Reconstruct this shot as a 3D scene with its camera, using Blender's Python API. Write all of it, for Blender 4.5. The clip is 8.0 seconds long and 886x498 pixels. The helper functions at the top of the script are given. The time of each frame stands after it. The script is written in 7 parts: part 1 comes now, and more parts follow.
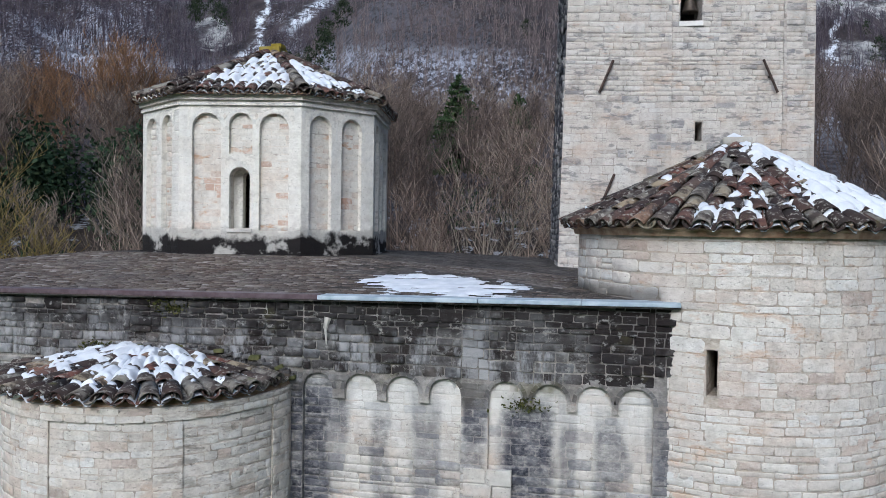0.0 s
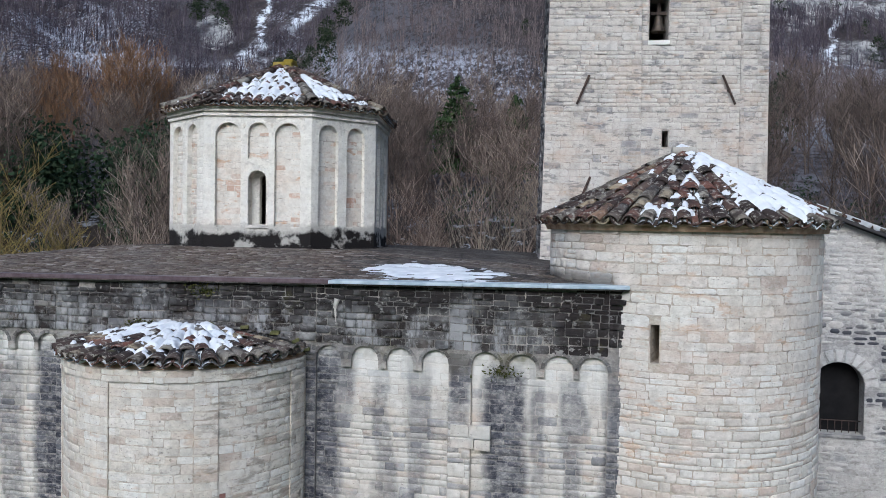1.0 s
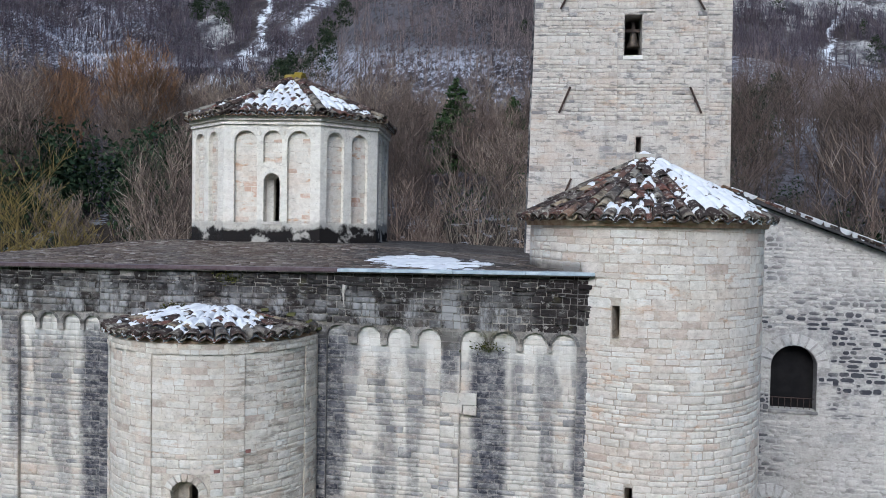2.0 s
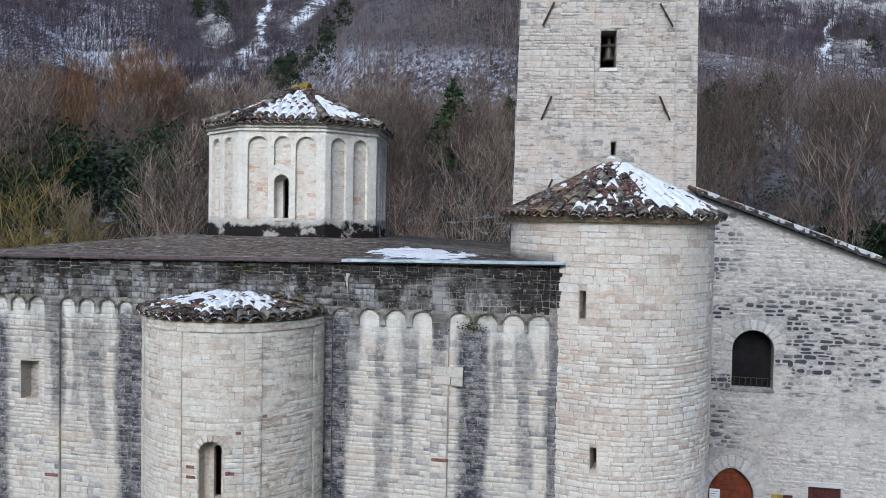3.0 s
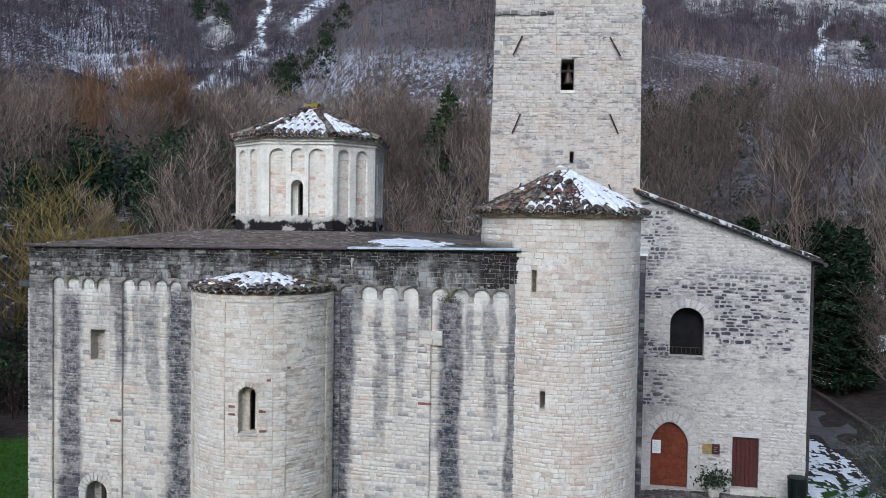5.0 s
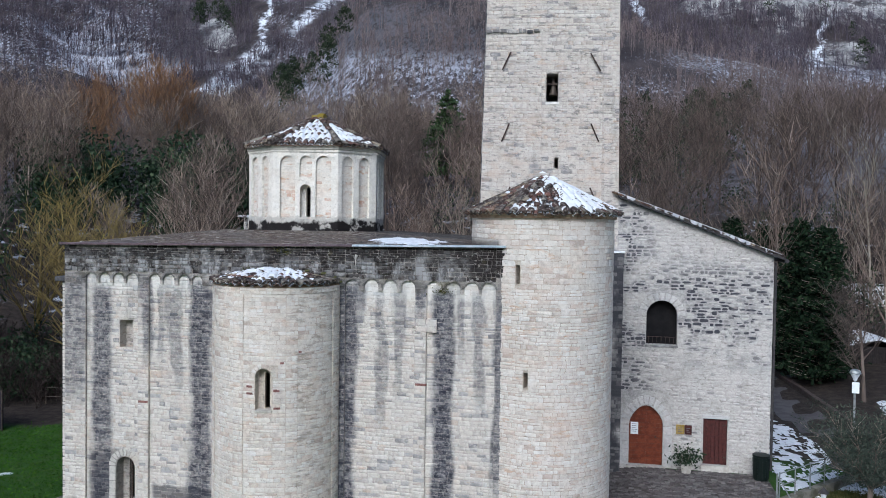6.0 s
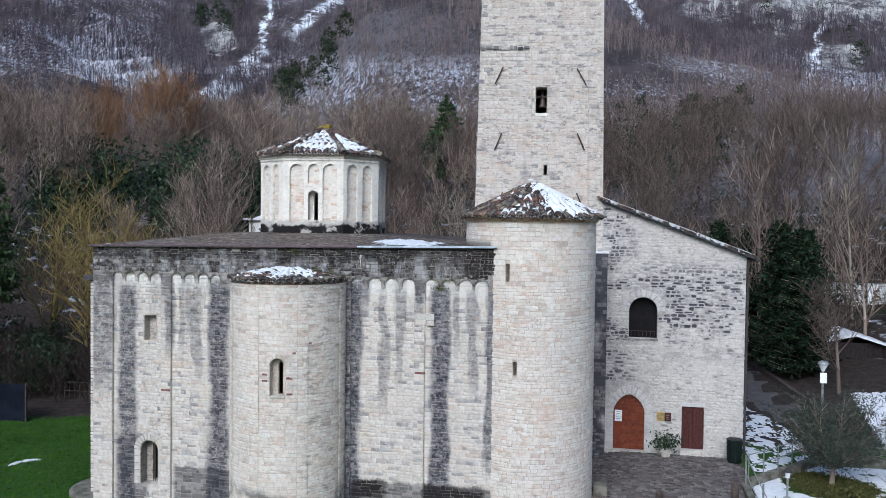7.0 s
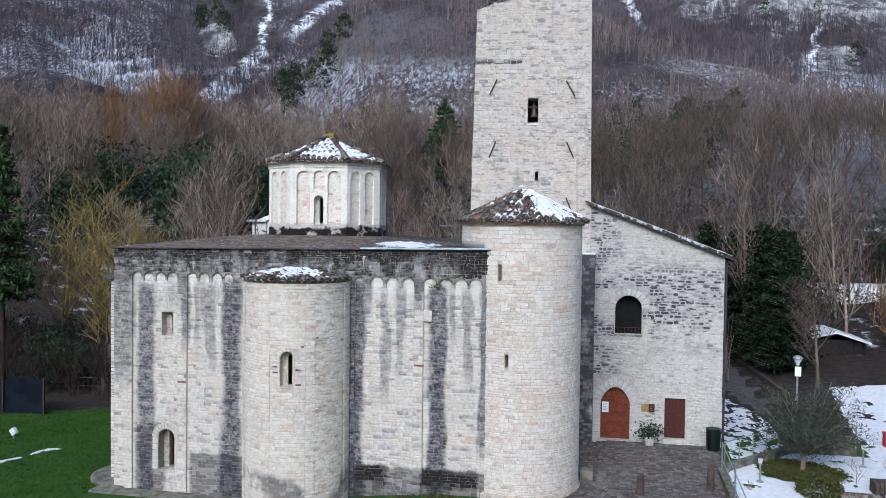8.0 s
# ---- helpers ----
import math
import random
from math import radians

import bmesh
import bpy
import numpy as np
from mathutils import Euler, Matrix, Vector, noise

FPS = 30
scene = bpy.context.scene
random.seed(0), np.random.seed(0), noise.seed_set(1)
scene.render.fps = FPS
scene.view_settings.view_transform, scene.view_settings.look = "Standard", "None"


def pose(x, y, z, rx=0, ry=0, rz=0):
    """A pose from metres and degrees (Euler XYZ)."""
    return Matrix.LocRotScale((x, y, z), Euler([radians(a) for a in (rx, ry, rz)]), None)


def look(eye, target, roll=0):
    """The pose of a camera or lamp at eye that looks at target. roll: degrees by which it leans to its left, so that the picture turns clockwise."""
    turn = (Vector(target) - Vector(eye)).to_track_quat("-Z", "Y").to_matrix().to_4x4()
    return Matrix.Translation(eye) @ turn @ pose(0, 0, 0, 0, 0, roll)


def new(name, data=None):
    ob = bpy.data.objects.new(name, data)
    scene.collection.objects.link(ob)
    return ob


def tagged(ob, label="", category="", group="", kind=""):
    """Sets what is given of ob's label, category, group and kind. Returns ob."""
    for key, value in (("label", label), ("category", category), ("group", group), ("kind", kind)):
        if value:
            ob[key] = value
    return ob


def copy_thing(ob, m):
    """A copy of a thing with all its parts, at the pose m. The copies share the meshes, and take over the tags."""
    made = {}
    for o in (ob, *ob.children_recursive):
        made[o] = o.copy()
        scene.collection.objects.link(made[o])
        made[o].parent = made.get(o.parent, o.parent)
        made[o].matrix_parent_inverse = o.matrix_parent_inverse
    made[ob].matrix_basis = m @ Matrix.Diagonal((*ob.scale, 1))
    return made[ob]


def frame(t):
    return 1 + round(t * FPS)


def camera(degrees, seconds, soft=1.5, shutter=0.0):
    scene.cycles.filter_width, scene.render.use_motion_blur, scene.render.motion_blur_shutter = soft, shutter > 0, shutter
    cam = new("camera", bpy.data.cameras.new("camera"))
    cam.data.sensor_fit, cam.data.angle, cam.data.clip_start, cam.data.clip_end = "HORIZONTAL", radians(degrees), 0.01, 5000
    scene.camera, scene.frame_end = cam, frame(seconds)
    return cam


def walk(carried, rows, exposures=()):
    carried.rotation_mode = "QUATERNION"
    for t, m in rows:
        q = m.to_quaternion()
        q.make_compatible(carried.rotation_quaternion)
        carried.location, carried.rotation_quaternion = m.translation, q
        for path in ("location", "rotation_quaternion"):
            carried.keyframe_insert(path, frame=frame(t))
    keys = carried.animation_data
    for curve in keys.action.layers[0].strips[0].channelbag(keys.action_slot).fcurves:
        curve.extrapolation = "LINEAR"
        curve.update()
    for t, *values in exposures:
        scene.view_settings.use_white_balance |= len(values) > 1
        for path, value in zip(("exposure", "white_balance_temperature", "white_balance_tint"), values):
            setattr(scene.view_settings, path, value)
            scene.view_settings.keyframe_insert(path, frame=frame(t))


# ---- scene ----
cam = camera(57.0, 8.0, soft=0.9)
PATH = [
    (0, (-1.224, -10.469, 10.614), (-1.632, -8.512, 10.561), 0.9),
    (0.5, (-0.922, -11.48, 10.594), (-1.331, -9.523, 10.54), 1.0),
    (1, (-0.651, -12.469, 10.577), (-1.06, -10.512, 10.52), 1.0),
    (1.5, (-0.378, -13.461, 10.539), (-0.788, -11.505, 10.482), 1.0),
    (3, (0.525, -16.6, 10.483), (0.118, -14.643, 10.419), 1.0),
    (3.5, (0.877, -17.677, 10.438), (0.467, -15.721, 10.375), 1.0),
    (4, (1.231, -18.798, 10.442), (0.821, -16.841, 10.376), 0.9),
    (4.5, (1.561, -19.959, 10.406), (1.155, -18.002, 10.341), 0.9),
    (6, (2.652, -23.696, 10.342), (2.243, -21.739, 10.281), 0.8),
    (6.5, (2.991, -24.893, 10.357), (2.58, -22.937, 10.299), 0.7),
    (7, (3.248, -26.05, 10.371), (2.839, -24.093, 10.315), 0.7),
    (7.5, (3.547, -27.168, 10.427), (3.138, -25.211, 10.371), 0.7),
    (8, (3.735, -28.105, 10.471), (3.329, -26.148, 10.416), 0.7),
]
walk(cam, [(t, look(eye, target, roll)) for t, eye, target, roll in PATH], [(0.0, 0.33, 5500, 7.5), (4.5, 0.33, 5460, 7.5), (8.0, 0.58, 5440, 8)])

# ---- world and light ----
world = bpy.data.worlds.new("winter_sky")
scene.world = world
world.use_nodes = True
wn = world.node_tree
sky = wn.nodes.new("ShaderNodeTexSky")
sky.sky_type, sky.sun_disc = "NISHITA", False
sky.sun_elevation, sky.sun_rotation = radians(30), radians(185)
sky.dust_density = 4.0
wn.links.new(sky.outputs["Color"], wn.nodes["Background"].inputs["Color"])
wn.nodes["Background"].inputs["Strength"].default_value = 0.12
sun = new("sun", bpy.data.lights.new("sun", "SUN"))
sun.data.energy, sun.data.angle, sun.data.color = 1.9, radians(45), (1.0, 0.98, 0.96)
sun.matrix_world = look((-2, -22, 12.7), (0, 0, 0))


# ---- material tools ----
class Graph:
    """A node material with short calls for the usual nodes."""

    def __init__(self, name, rough=0.85):
        self.m = bpy.data.materials.new(name)
        self.m.use_nodes = True
        self.nt = self.m.node_tree
        self.b = self.nt.nodes["Principled BSDF"]
        self.b.inputs["Roughness"].default_value = rough
        self.b.inputs["Specular IOR Level"].default_value = 0.25
        self.geo = self.nt.nodes.new("ShaderNodeNewGeometry")
        self.p = self.geo.outputs["Position"]
        s = self.nt.nodes.new("ShaderNodeSeparateXYZ")
        self.nt.links.new(self.p, s.inputs[0])
        self.x, self.y, self.z = s.outputs

    def put(self, inp, val):
        if isinstance(val, bpy.types.NodeSocket):
            self.nt.links.new(val, inp)
        elif isinstance(val, (tuple, list)):
            inp.default_value = (*val, 1) if len(val) == 3 and inp.type == "RGBA" else val
        else:
            inp.default_value = val

    def f(self, op, a, b=0.0, clamp=False):
        n = self.nt.nodes.new("ShaderNodeMath")
        n.operation, n.use_clamp = op, clamp
        self.put(n.inputs[0], a)
        self.put(n.inputs[1], b)
        return n.outputs[0]

    def r(self, v, a, b, lo=0.0, hi=1.0):
        n = self.nt.nodes.new("ShaderNodeMapRange")
        n.interpolation_type = "SMOOTHSTEP"
        for i, k in enumerate((v, a, b, lo, hi)):
            self.put(n.inputs[i], k)
        return n.outputs[0]

    def stretch(self, sx, sy, sz, vec=None):
        n = self.nt.nodes.new("ShaderNodeVectorMath")
        n.operation = "MULTIPLY"
        self.put(n.inputs[0], vec or self.p)
        n.inputs[1].default_value = (sx, sy, sz)
        return n.outputs[0]

    def noise(self, scale, detail=3.0, vec=None, rough=0.55):
        n = self.nt.nodes.new("ShaderNodeTexNoise")
        self.put(n.inputs["Vector"], vec or self.p)
        n.inputs["Scale"].default_value, n.inputs["Detail"].default_value, n.inputs["Roughness"].default_value = scale, detail, rough
        return n.outputs[0]

    def mix(self, fac, a, b, blend="MIX"):
        n = self.nt.nodes.new("ShaderNodeMix")
        n.data_type, n.blend_type = "RGBA", blend
        self.put(n.inputs[0], fac)
        self.put(n.inputs[6], a)
        self.put(n.inputs[7], b)
        return n.outputs[2]

    def ramp(self, fac, stops, hard=False):
        n = self.nt.nodes.new("ShaderNodeValToRGB")
        n.color_ramp.interpolation = "CONSTANT" if hard else "LINEAR"
        e = n.color_ramp.elements
        while len(e) < len(stops):
            e.new(0.5)
        for i, (p, c) in enumerate(stops):
            e[i].position, e[i].color = p, (*c, 1)
        self.put(n.inputs[0], fac)
        return n.outputs[0]

    def chance(self, source):
        if source == "object":
            return self.nt.nodes.new("ShaderNodeObjectInfo").outputs["Random"]
        return self.geo.outputs["Random Per Island"]

    def bump(self, h, strength=0.4, dist=0.02):
        n = self.nt.nodes.new("ShaderNodeBump")
        n.inputs["Strength"].default_value, n.inputs["Distance"].default_value = strength, dist
        self.put(n.inputs["Height"], h)
        self.nt.links.new(n.outputs[0], self.b.inputs["Normal"])

    def done(self, col):
        self.put(self.b.inputs["Base Color"], col)
        return self.m


def no_stain(g):
    return []


def streak(g, c, hw, z_top, z_low, amount):
    """A ragged upright water stain round x = c."""
    wob = g.f("MULTIPLY", g.f("SUBTRACT", g.noise(1.1, 3, g.stretch(1, 1, 0.45)), 0.5), 0.7)
    d = g.f("ABSOLUTE", g.f("SUBTRACT", g.f("ADD", g.x, wob), c))
    w = g.r(d, hw, hw * 0.45)
    return g.f("MULTIPLY", g.f("MULTIPLY", w, g.r(g.z, z_top, z_top - 0.5)), g.f("MULTIPLY", g.r(g.z, z_low, z_low + 1.2), amount))


def wall_stain(g):
    black, grey, moss = (0.02, 0.017, 0.017), (0.03, 0.032, 0.045), (0.1, 0.095, 0.035)
    mott = g.noise(2.4, 6, g.stretch(1, 1, 1.3), 0.72)
    patch = g.noise(0.62, 3, g.stretch(1, 1, 1.6))
    front = g.r(g.y, -0.02, -0.04)
    lunette = g.f("MULTIPLY", g.f("MULTIPLY", g.r(g.z, 7.95, 8.2), g.r(g.y, -0.04, -0.02)), 0.5)
    out = [(lunette, (0.76, 0.76, 0.73))]
    grime = g.f("MULTIPLY", g.f("MULTIPLY", front, g.r(g.z, 8.28, 8.5)), g.r(mott, 0.3, 0.6, 0.6, 0.9))
    out.append((grime, (0.16, 0.155, 0.155)))
    total = None
    for c, hw, zt, zl, am in ((-13.62, 0.5, 8.35, -1, 0.85), (-10.1, 0.52, 8.6, -1, 0.95), (-5.25, 0.46, 8.75, -1, 1.0), (-2.25, 0.42, 8.6, -1, 1.0),
                              (-1.17, 0.2, 8.5, 4.4, 0.5), (-4.2, 0.22, 8.4, 3.8, 0.45), (-3.62, 0.2, 8.4, 4.6, 0.4), (-1.7, 0.16, 8.4, 5.8, 0.4), (-10.95, 0.2, 8.4, 4.5, 0.45), (-11.45, 0.18, 8.4, 5.5, 0.4), (-4.8, 0.22, 8.6, 6.9, 0.6), (-11.05, 0.3, 8.3, 6.2, 0.45), (-0.5, 0.3, 8.75, 2, 0.8),
                              (-12.0, 0.28, 8.75, 5.4, 0.7), (-14.6, 0.55, 8.9, 4.0, 0.65), (-2.98, 0.24, 8.75, 6.9, 0.75)):
        s = streak(g, c, hw, zt, zl, am)
        total = s if total is None else g.f("MAXIMUM", total, s)
    total = g.f("MULTIPLY", total, g.r(g.noise(8, 6, g.stretch(1, 1, 1.6), 0.75), 0.34, 0.56, 0.45, 1.0))
    out.append((total, (0.15, 0.15, 0.17)))
    out.append((g.f("MULTIPLY", total, g.r(g.noise(3.4, 6, g.stretch(1, 1, 1.5), 0.7), 0.4, 0.58, 0.3, 1.0)), grey))
    low = g.r(g.f("ADD", g.z, g.f("MULTIPLY", g.f("SUBTRACT", patch, 0.5), 1.0)), 3.0, 2.75)
    low = g.f("MULTIPLY", low, g.r(g.f("ABSOLUTE", g.f("ADD", g.x, 13.45)), 0.75, 0.5))
    low2 = g.f("MULTIPLY", g.r(g.f("ADD", g.z, g.f("MULTIPLY", mott, 0.4)), 2.1, 1.95), g.r(g.x, -11.9, -11.7))
    out.append((g.f("MULTIPLY", g.f("MAXIMUM", low, low2), 0.75), grey))
    soot = g.r(g.f("ADD", g.z, g.f("MULTIPLY", g.f("SUBTRACT", mott, 0.5), 0.5)), 1.95, 1.75)
    sx = g.f("ADD", g.x, g.f("MULTIPLY", g.f("SUBTRACT", mott, 0.5), 0.5))
    soot = g.f("MULTIPLY", soot, g.f("MAXIMUM", g.f("MULTIPLY", g.r(sx, -5.3, -5.15), g.r(sx, -3.9, -4.2)), g.f("MULTIPLY", g.r(sx, -2.85, -2.75), g.r(sx, -0.7, -0.8))))
    soot = g.f("MULTIPLY", soot, g.r(g.f("ADD", g.z, g.f("MULTIPLY", patch, 0.8)), 1.5, 1.75, 0.35, 1.0))
    out.append((soot, black))
    right_top = g.f("MULTIPLY", g.f("MULTIPLY", g.r(g.z, 8.8, 8.95), g.r(g.f("ABSOLUTE", g.f("ADD", g.x, 0.9)), 0.5, 0.3)), 0.95)
    top = g.f("MULTIPLY", g.r(g.f("ADD", g.z, g.f("MULTIPLY", patch, 0.5)), 8.85, 9.15), g.r(g.f("ADD", g.f("MULTIPLY", mott, 0.9), g.f("MULTIPLY", patch, 0.55)), 0.58, 0.76))
    out.append((g.f("MULTIPLY", front, g.f("MAXIMUM", top, right_top)), black))
    out.append((g.f("MULTIPLY", g.f("MULTIPLY", g.r(g.z, 8.4, 8.55), g.r(g.z, 9.0, 8.7)), g.r(g.noise(1.6, 3), 0.5, 0.66, 0, 0.8)), moss))
    corbel = g.f("MULTIPLY", g.f("MULTIPLY", front, g.f("MULTIPLY", g.r(g.z, 8.15, 8.35), g.r(g.z, 8.95, 8.7))), g.r(mott, 0.42, 0.58, 0.1, 0.75))
    out.append((corbel, (0.07, 0.062, 0.05)))
    drips = g.f("MULTIPLY", g.r(g.noise(1.5, 5, g.stretch(1, 1, 0.1), 0.65), 0.49, 0.64, 0, 0.38), g.r(g.f("ADD", g.z, g.f("MULTIPLY", patch, 2.0)), 6.4, 9.3))
    out.append((drips, (0.13, 0.13, 0.14)))
    fleck = g.f("MULTIPLY", g.f("MULTIPLY", front, g.r(g.z, 8.6, 8.8)), g.r(g.noise(7, 4, g.stretch(1, 1, 2), 0.6), 0.6, 0.7, 0, 0.55))
    out.append((fleck, (0.5, 0.48, 0.44)))
    return out


def joint_stain(g):
    """The same weathering, thinner on the mortar."""
    return [(g.f("MULTIPLY", f, 0.6), c) for f, c in wall_stain(g)]


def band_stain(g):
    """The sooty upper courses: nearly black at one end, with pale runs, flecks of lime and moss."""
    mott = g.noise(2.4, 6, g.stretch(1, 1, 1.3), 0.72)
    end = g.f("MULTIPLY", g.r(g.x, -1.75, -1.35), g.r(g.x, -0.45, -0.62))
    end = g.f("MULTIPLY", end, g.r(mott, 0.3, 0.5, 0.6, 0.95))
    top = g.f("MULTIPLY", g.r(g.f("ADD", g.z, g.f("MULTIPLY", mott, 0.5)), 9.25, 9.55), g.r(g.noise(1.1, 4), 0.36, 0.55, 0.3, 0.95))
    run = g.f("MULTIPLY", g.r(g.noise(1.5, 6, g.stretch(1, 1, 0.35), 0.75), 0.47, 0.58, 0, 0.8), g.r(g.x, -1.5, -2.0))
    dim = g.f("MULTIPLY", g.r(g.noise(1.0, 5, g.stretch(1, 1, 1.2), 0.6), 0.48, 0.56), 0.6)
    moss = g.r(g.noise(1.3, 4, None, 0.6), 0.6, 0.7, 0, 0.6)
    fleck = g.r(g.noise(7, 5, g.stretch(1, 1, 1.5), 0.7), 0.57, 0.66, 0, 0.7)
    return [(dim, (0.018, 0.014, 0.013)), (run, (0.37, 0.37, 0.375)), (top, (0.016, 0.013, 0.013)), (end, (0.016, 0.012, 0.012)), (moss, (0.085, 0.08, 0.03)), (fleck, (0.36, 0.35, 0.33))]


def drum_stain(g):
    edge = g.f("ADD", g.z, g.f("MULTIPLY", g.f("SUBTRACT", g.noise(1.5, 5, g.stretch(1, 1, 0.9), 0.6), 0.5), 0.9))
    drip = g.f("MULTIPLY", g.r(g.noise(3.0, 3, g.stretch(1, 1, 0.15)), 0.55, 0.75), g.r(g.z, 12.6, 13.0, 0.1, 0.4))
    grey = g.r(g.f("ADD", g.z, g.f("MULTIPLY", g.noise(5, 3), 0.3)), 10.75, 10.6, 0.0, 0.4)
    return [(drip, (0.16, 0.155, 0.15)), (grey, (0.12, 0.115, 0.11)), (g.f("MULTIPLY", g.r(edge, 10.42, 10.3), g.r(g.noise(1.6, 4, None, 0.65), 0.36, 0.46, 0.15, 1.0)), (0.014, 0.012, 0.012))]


def tower_stain(g):
    a = g.r(g.noise(0.8, 5, g.stretch(1, 1, 1.3), 0.65), 0.58, 0.75)
    b = g.f("MULTIPLY", g.r(g.noise(2.5, 3, g.stretch(1, 1, 0.12)), 0.55, 0.75), 0.35)
    c = g.r(g.noise(2.6, 5, g.stretch(1, 1, 3.2), 0.65), 0.56, 0.64, 0, 0.65)
    rust = g.f("MULTIPLY", g.r(g.noise(1.1, 5, g.stretch(1, 1, 1.6), 0.65), 0.5, 0.66, 0, 0.32), g.r(g.z, 15.5, 13.0, 0.25, 1.0))
    return [(g.f("MULTIPLY", a, 0.55), (0.2, 0.19, 0.19)), (b, (0.2, 0.19, 0.19)), (rust, (0.5, 0.36, 0.26)), (c, (0.17, 0.165, 0.17))]


def apse_stain(g):
    side = g.f("MULTIPLY", g.r(g.x, -6.6, -6.2), g.r(g.noise(3.4, 5, g.stretch(0.7, 0.7, 2.0), 0.7), 0.5, 0.62, 0, 1.5))
    low = g.f("MULTIPLY", g.r(g.f("ADD", g.z, g.noise(1.4, 3)), 2.6, 2.2), g.r(g.noise(0.9, 3), 0.45, 0.6))
    return [(g.f("MULTIPLY", side, 0.4), (0.2, 0.17, 0.14)), (g.f("MULTIPLY", low, 0.75), (0.06, 0.06, 0.065)),
            (g.f("MULTIPLY", g.r(g.noise(0.8, 4), 0.55, 0.8), 0.35), (0.25, 0.22, 0.2))]


def round_tones(g):
    # Foot is a darker band where this wall meets the slates.
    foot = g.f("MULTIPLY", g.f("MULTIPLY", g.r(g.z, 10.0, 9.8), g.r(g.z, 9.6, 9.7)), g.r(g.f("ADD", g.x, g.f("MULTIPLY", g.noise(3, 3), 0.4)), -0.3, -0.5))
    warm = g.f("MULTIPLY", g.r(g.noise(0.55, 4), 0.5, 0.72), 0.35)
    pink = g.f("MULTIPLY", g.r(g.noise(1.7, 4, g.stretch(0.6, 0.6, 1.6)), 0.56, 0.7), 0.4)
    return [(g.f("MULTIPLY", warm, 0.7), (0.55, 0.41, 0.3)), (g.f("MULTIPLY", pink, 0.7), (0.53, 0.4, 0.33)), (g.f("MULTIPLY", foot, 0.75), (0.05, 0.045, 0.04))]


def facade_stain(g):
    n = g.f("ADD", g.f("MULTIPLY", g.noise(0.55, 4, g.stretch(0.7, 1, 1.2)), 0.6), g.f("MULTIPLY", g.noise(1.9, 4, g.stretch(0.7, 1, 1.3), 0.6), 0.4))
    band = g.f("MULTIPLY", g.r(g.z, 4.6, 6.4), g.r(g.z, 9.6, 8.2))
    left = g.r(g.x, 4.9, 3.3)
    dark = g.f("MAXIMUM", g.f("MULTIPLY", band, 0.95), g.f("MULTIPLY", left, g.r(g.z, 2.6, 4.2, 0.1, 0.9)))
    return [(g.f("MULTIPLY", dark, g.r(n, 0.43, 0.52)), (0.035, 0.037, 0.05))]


def mortar_stain(g):
    return [(g.f("MULTIPLY", f, 0.45), (0.16, 0.16, 0.185)) for f, c in facade_stain(g)]


# Darkens the grey stone almost all over, in upright patches.
def strip_dark(g):
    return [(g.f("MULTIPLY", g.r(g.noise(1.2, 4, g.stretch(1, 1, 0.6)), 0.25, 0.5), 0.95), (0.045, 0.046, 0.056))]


def slate_stain(g):
    return [(g.f("MULTIPLY", g.r(g.noise(0.6, 4), 0.45, 0.7), 0.5), (0.13, 0.125, 0.12)), (g.f("MULTIPLY", g.r(g.noise(2.5, 3), 0.6, 0.75), 0.5), (0.11, 0.1, 0.05)), (g.r(g.noise(9, 5, g.stretch(1, 1.6, 1), 0.7), 0.56, 0.66, 0, 0.6), (0.27, 0.25, 0.23))]


def masonry(name, stops, stain=no_stain, source="island", grain=9.0, rough=0.9, relief=0.8, keep=0.0, smear=(0.62, 0.59, 0.55), blush=(0.6, 0.46, 0.38), warmth=0.0, gaps=0.5, dirt=1.0):
    """Stone whose single blocks differ, partly smeared with mortar, with weather stains over all of them."""
    g = Graph(name, rough)
    chance = g.chance(source) if source else None
    col = g.ramp(chance, stops) if source else stops[0][1]
    fine = g.noise(grain, 6, None, 0.7)
    ochre = g.noise(2.6, 5, g.stretch(0.7, 0.7, 1.9), 0.65)
    broad = g.noise(0.9, 4, g.stretch(1, 1, 1.5))
    mott = g.noise(4.2, 6, g.stretch(1, 1, 1.7), 0.7)
    col = g.mix(g.r(broad, 0.52, 0.72, 0.0, 0.4), col, blush)
    col = g.mix(g.r(ochre, 0.57, 0.68, 0.0, warmth), col, (0.56, 0.37, 0.24))
    col = g.mix(g.r(mott, 0.46, 0.6, 0.0, 0.55), col, smear)
    col = g.mix(g.r(g.noise(2.3, 5, None, 0.65), 0.5, 0.72, 0.0, 0.5 * dirt), col, (0.62, 0.6, 0.58), "MULTIPLY")
    col = g.mix(g.r(fine, 0.35, 0.72, 0.0, 0.42 * dirt), col, (0.5, 0.47, 0.44), "MULTIPLY")
    pits = g.r(g.noise(26, 3, g.stretch(1, 1, 1.6)), 0.63, 0.7, 0, 0.55 * dirt)
    col = g.mix(pits, col, (0.16, 0.14, 0.13))
    if not source:
        col = g.mix(g.r(g.noise(3.4, 5, g.stretch(1, 1, 2.2), 0.7), 0.52, 0.62, 0.0, gaps), col, (0.17, 0.15, 0.135))
    for fac, c in stain(g):
        if keep:
            fac = g.f("MULTIPLY", fac, g.r(g.f("ADD", chance, g.f("MULTIPLY", fine, 0.2)) if source else fine, 0.3, 0.6, 1.0 - keep, 1.0))
        col = g.mix(fac, col, c)
    g.bump(g.f("ADD", g.f("ADD", fine, g.f("MULTIPLY", mott, 1.2)), g.f("MULTIPLY", pits, -0.6)), relief, 0.025)
    return g.done(col)


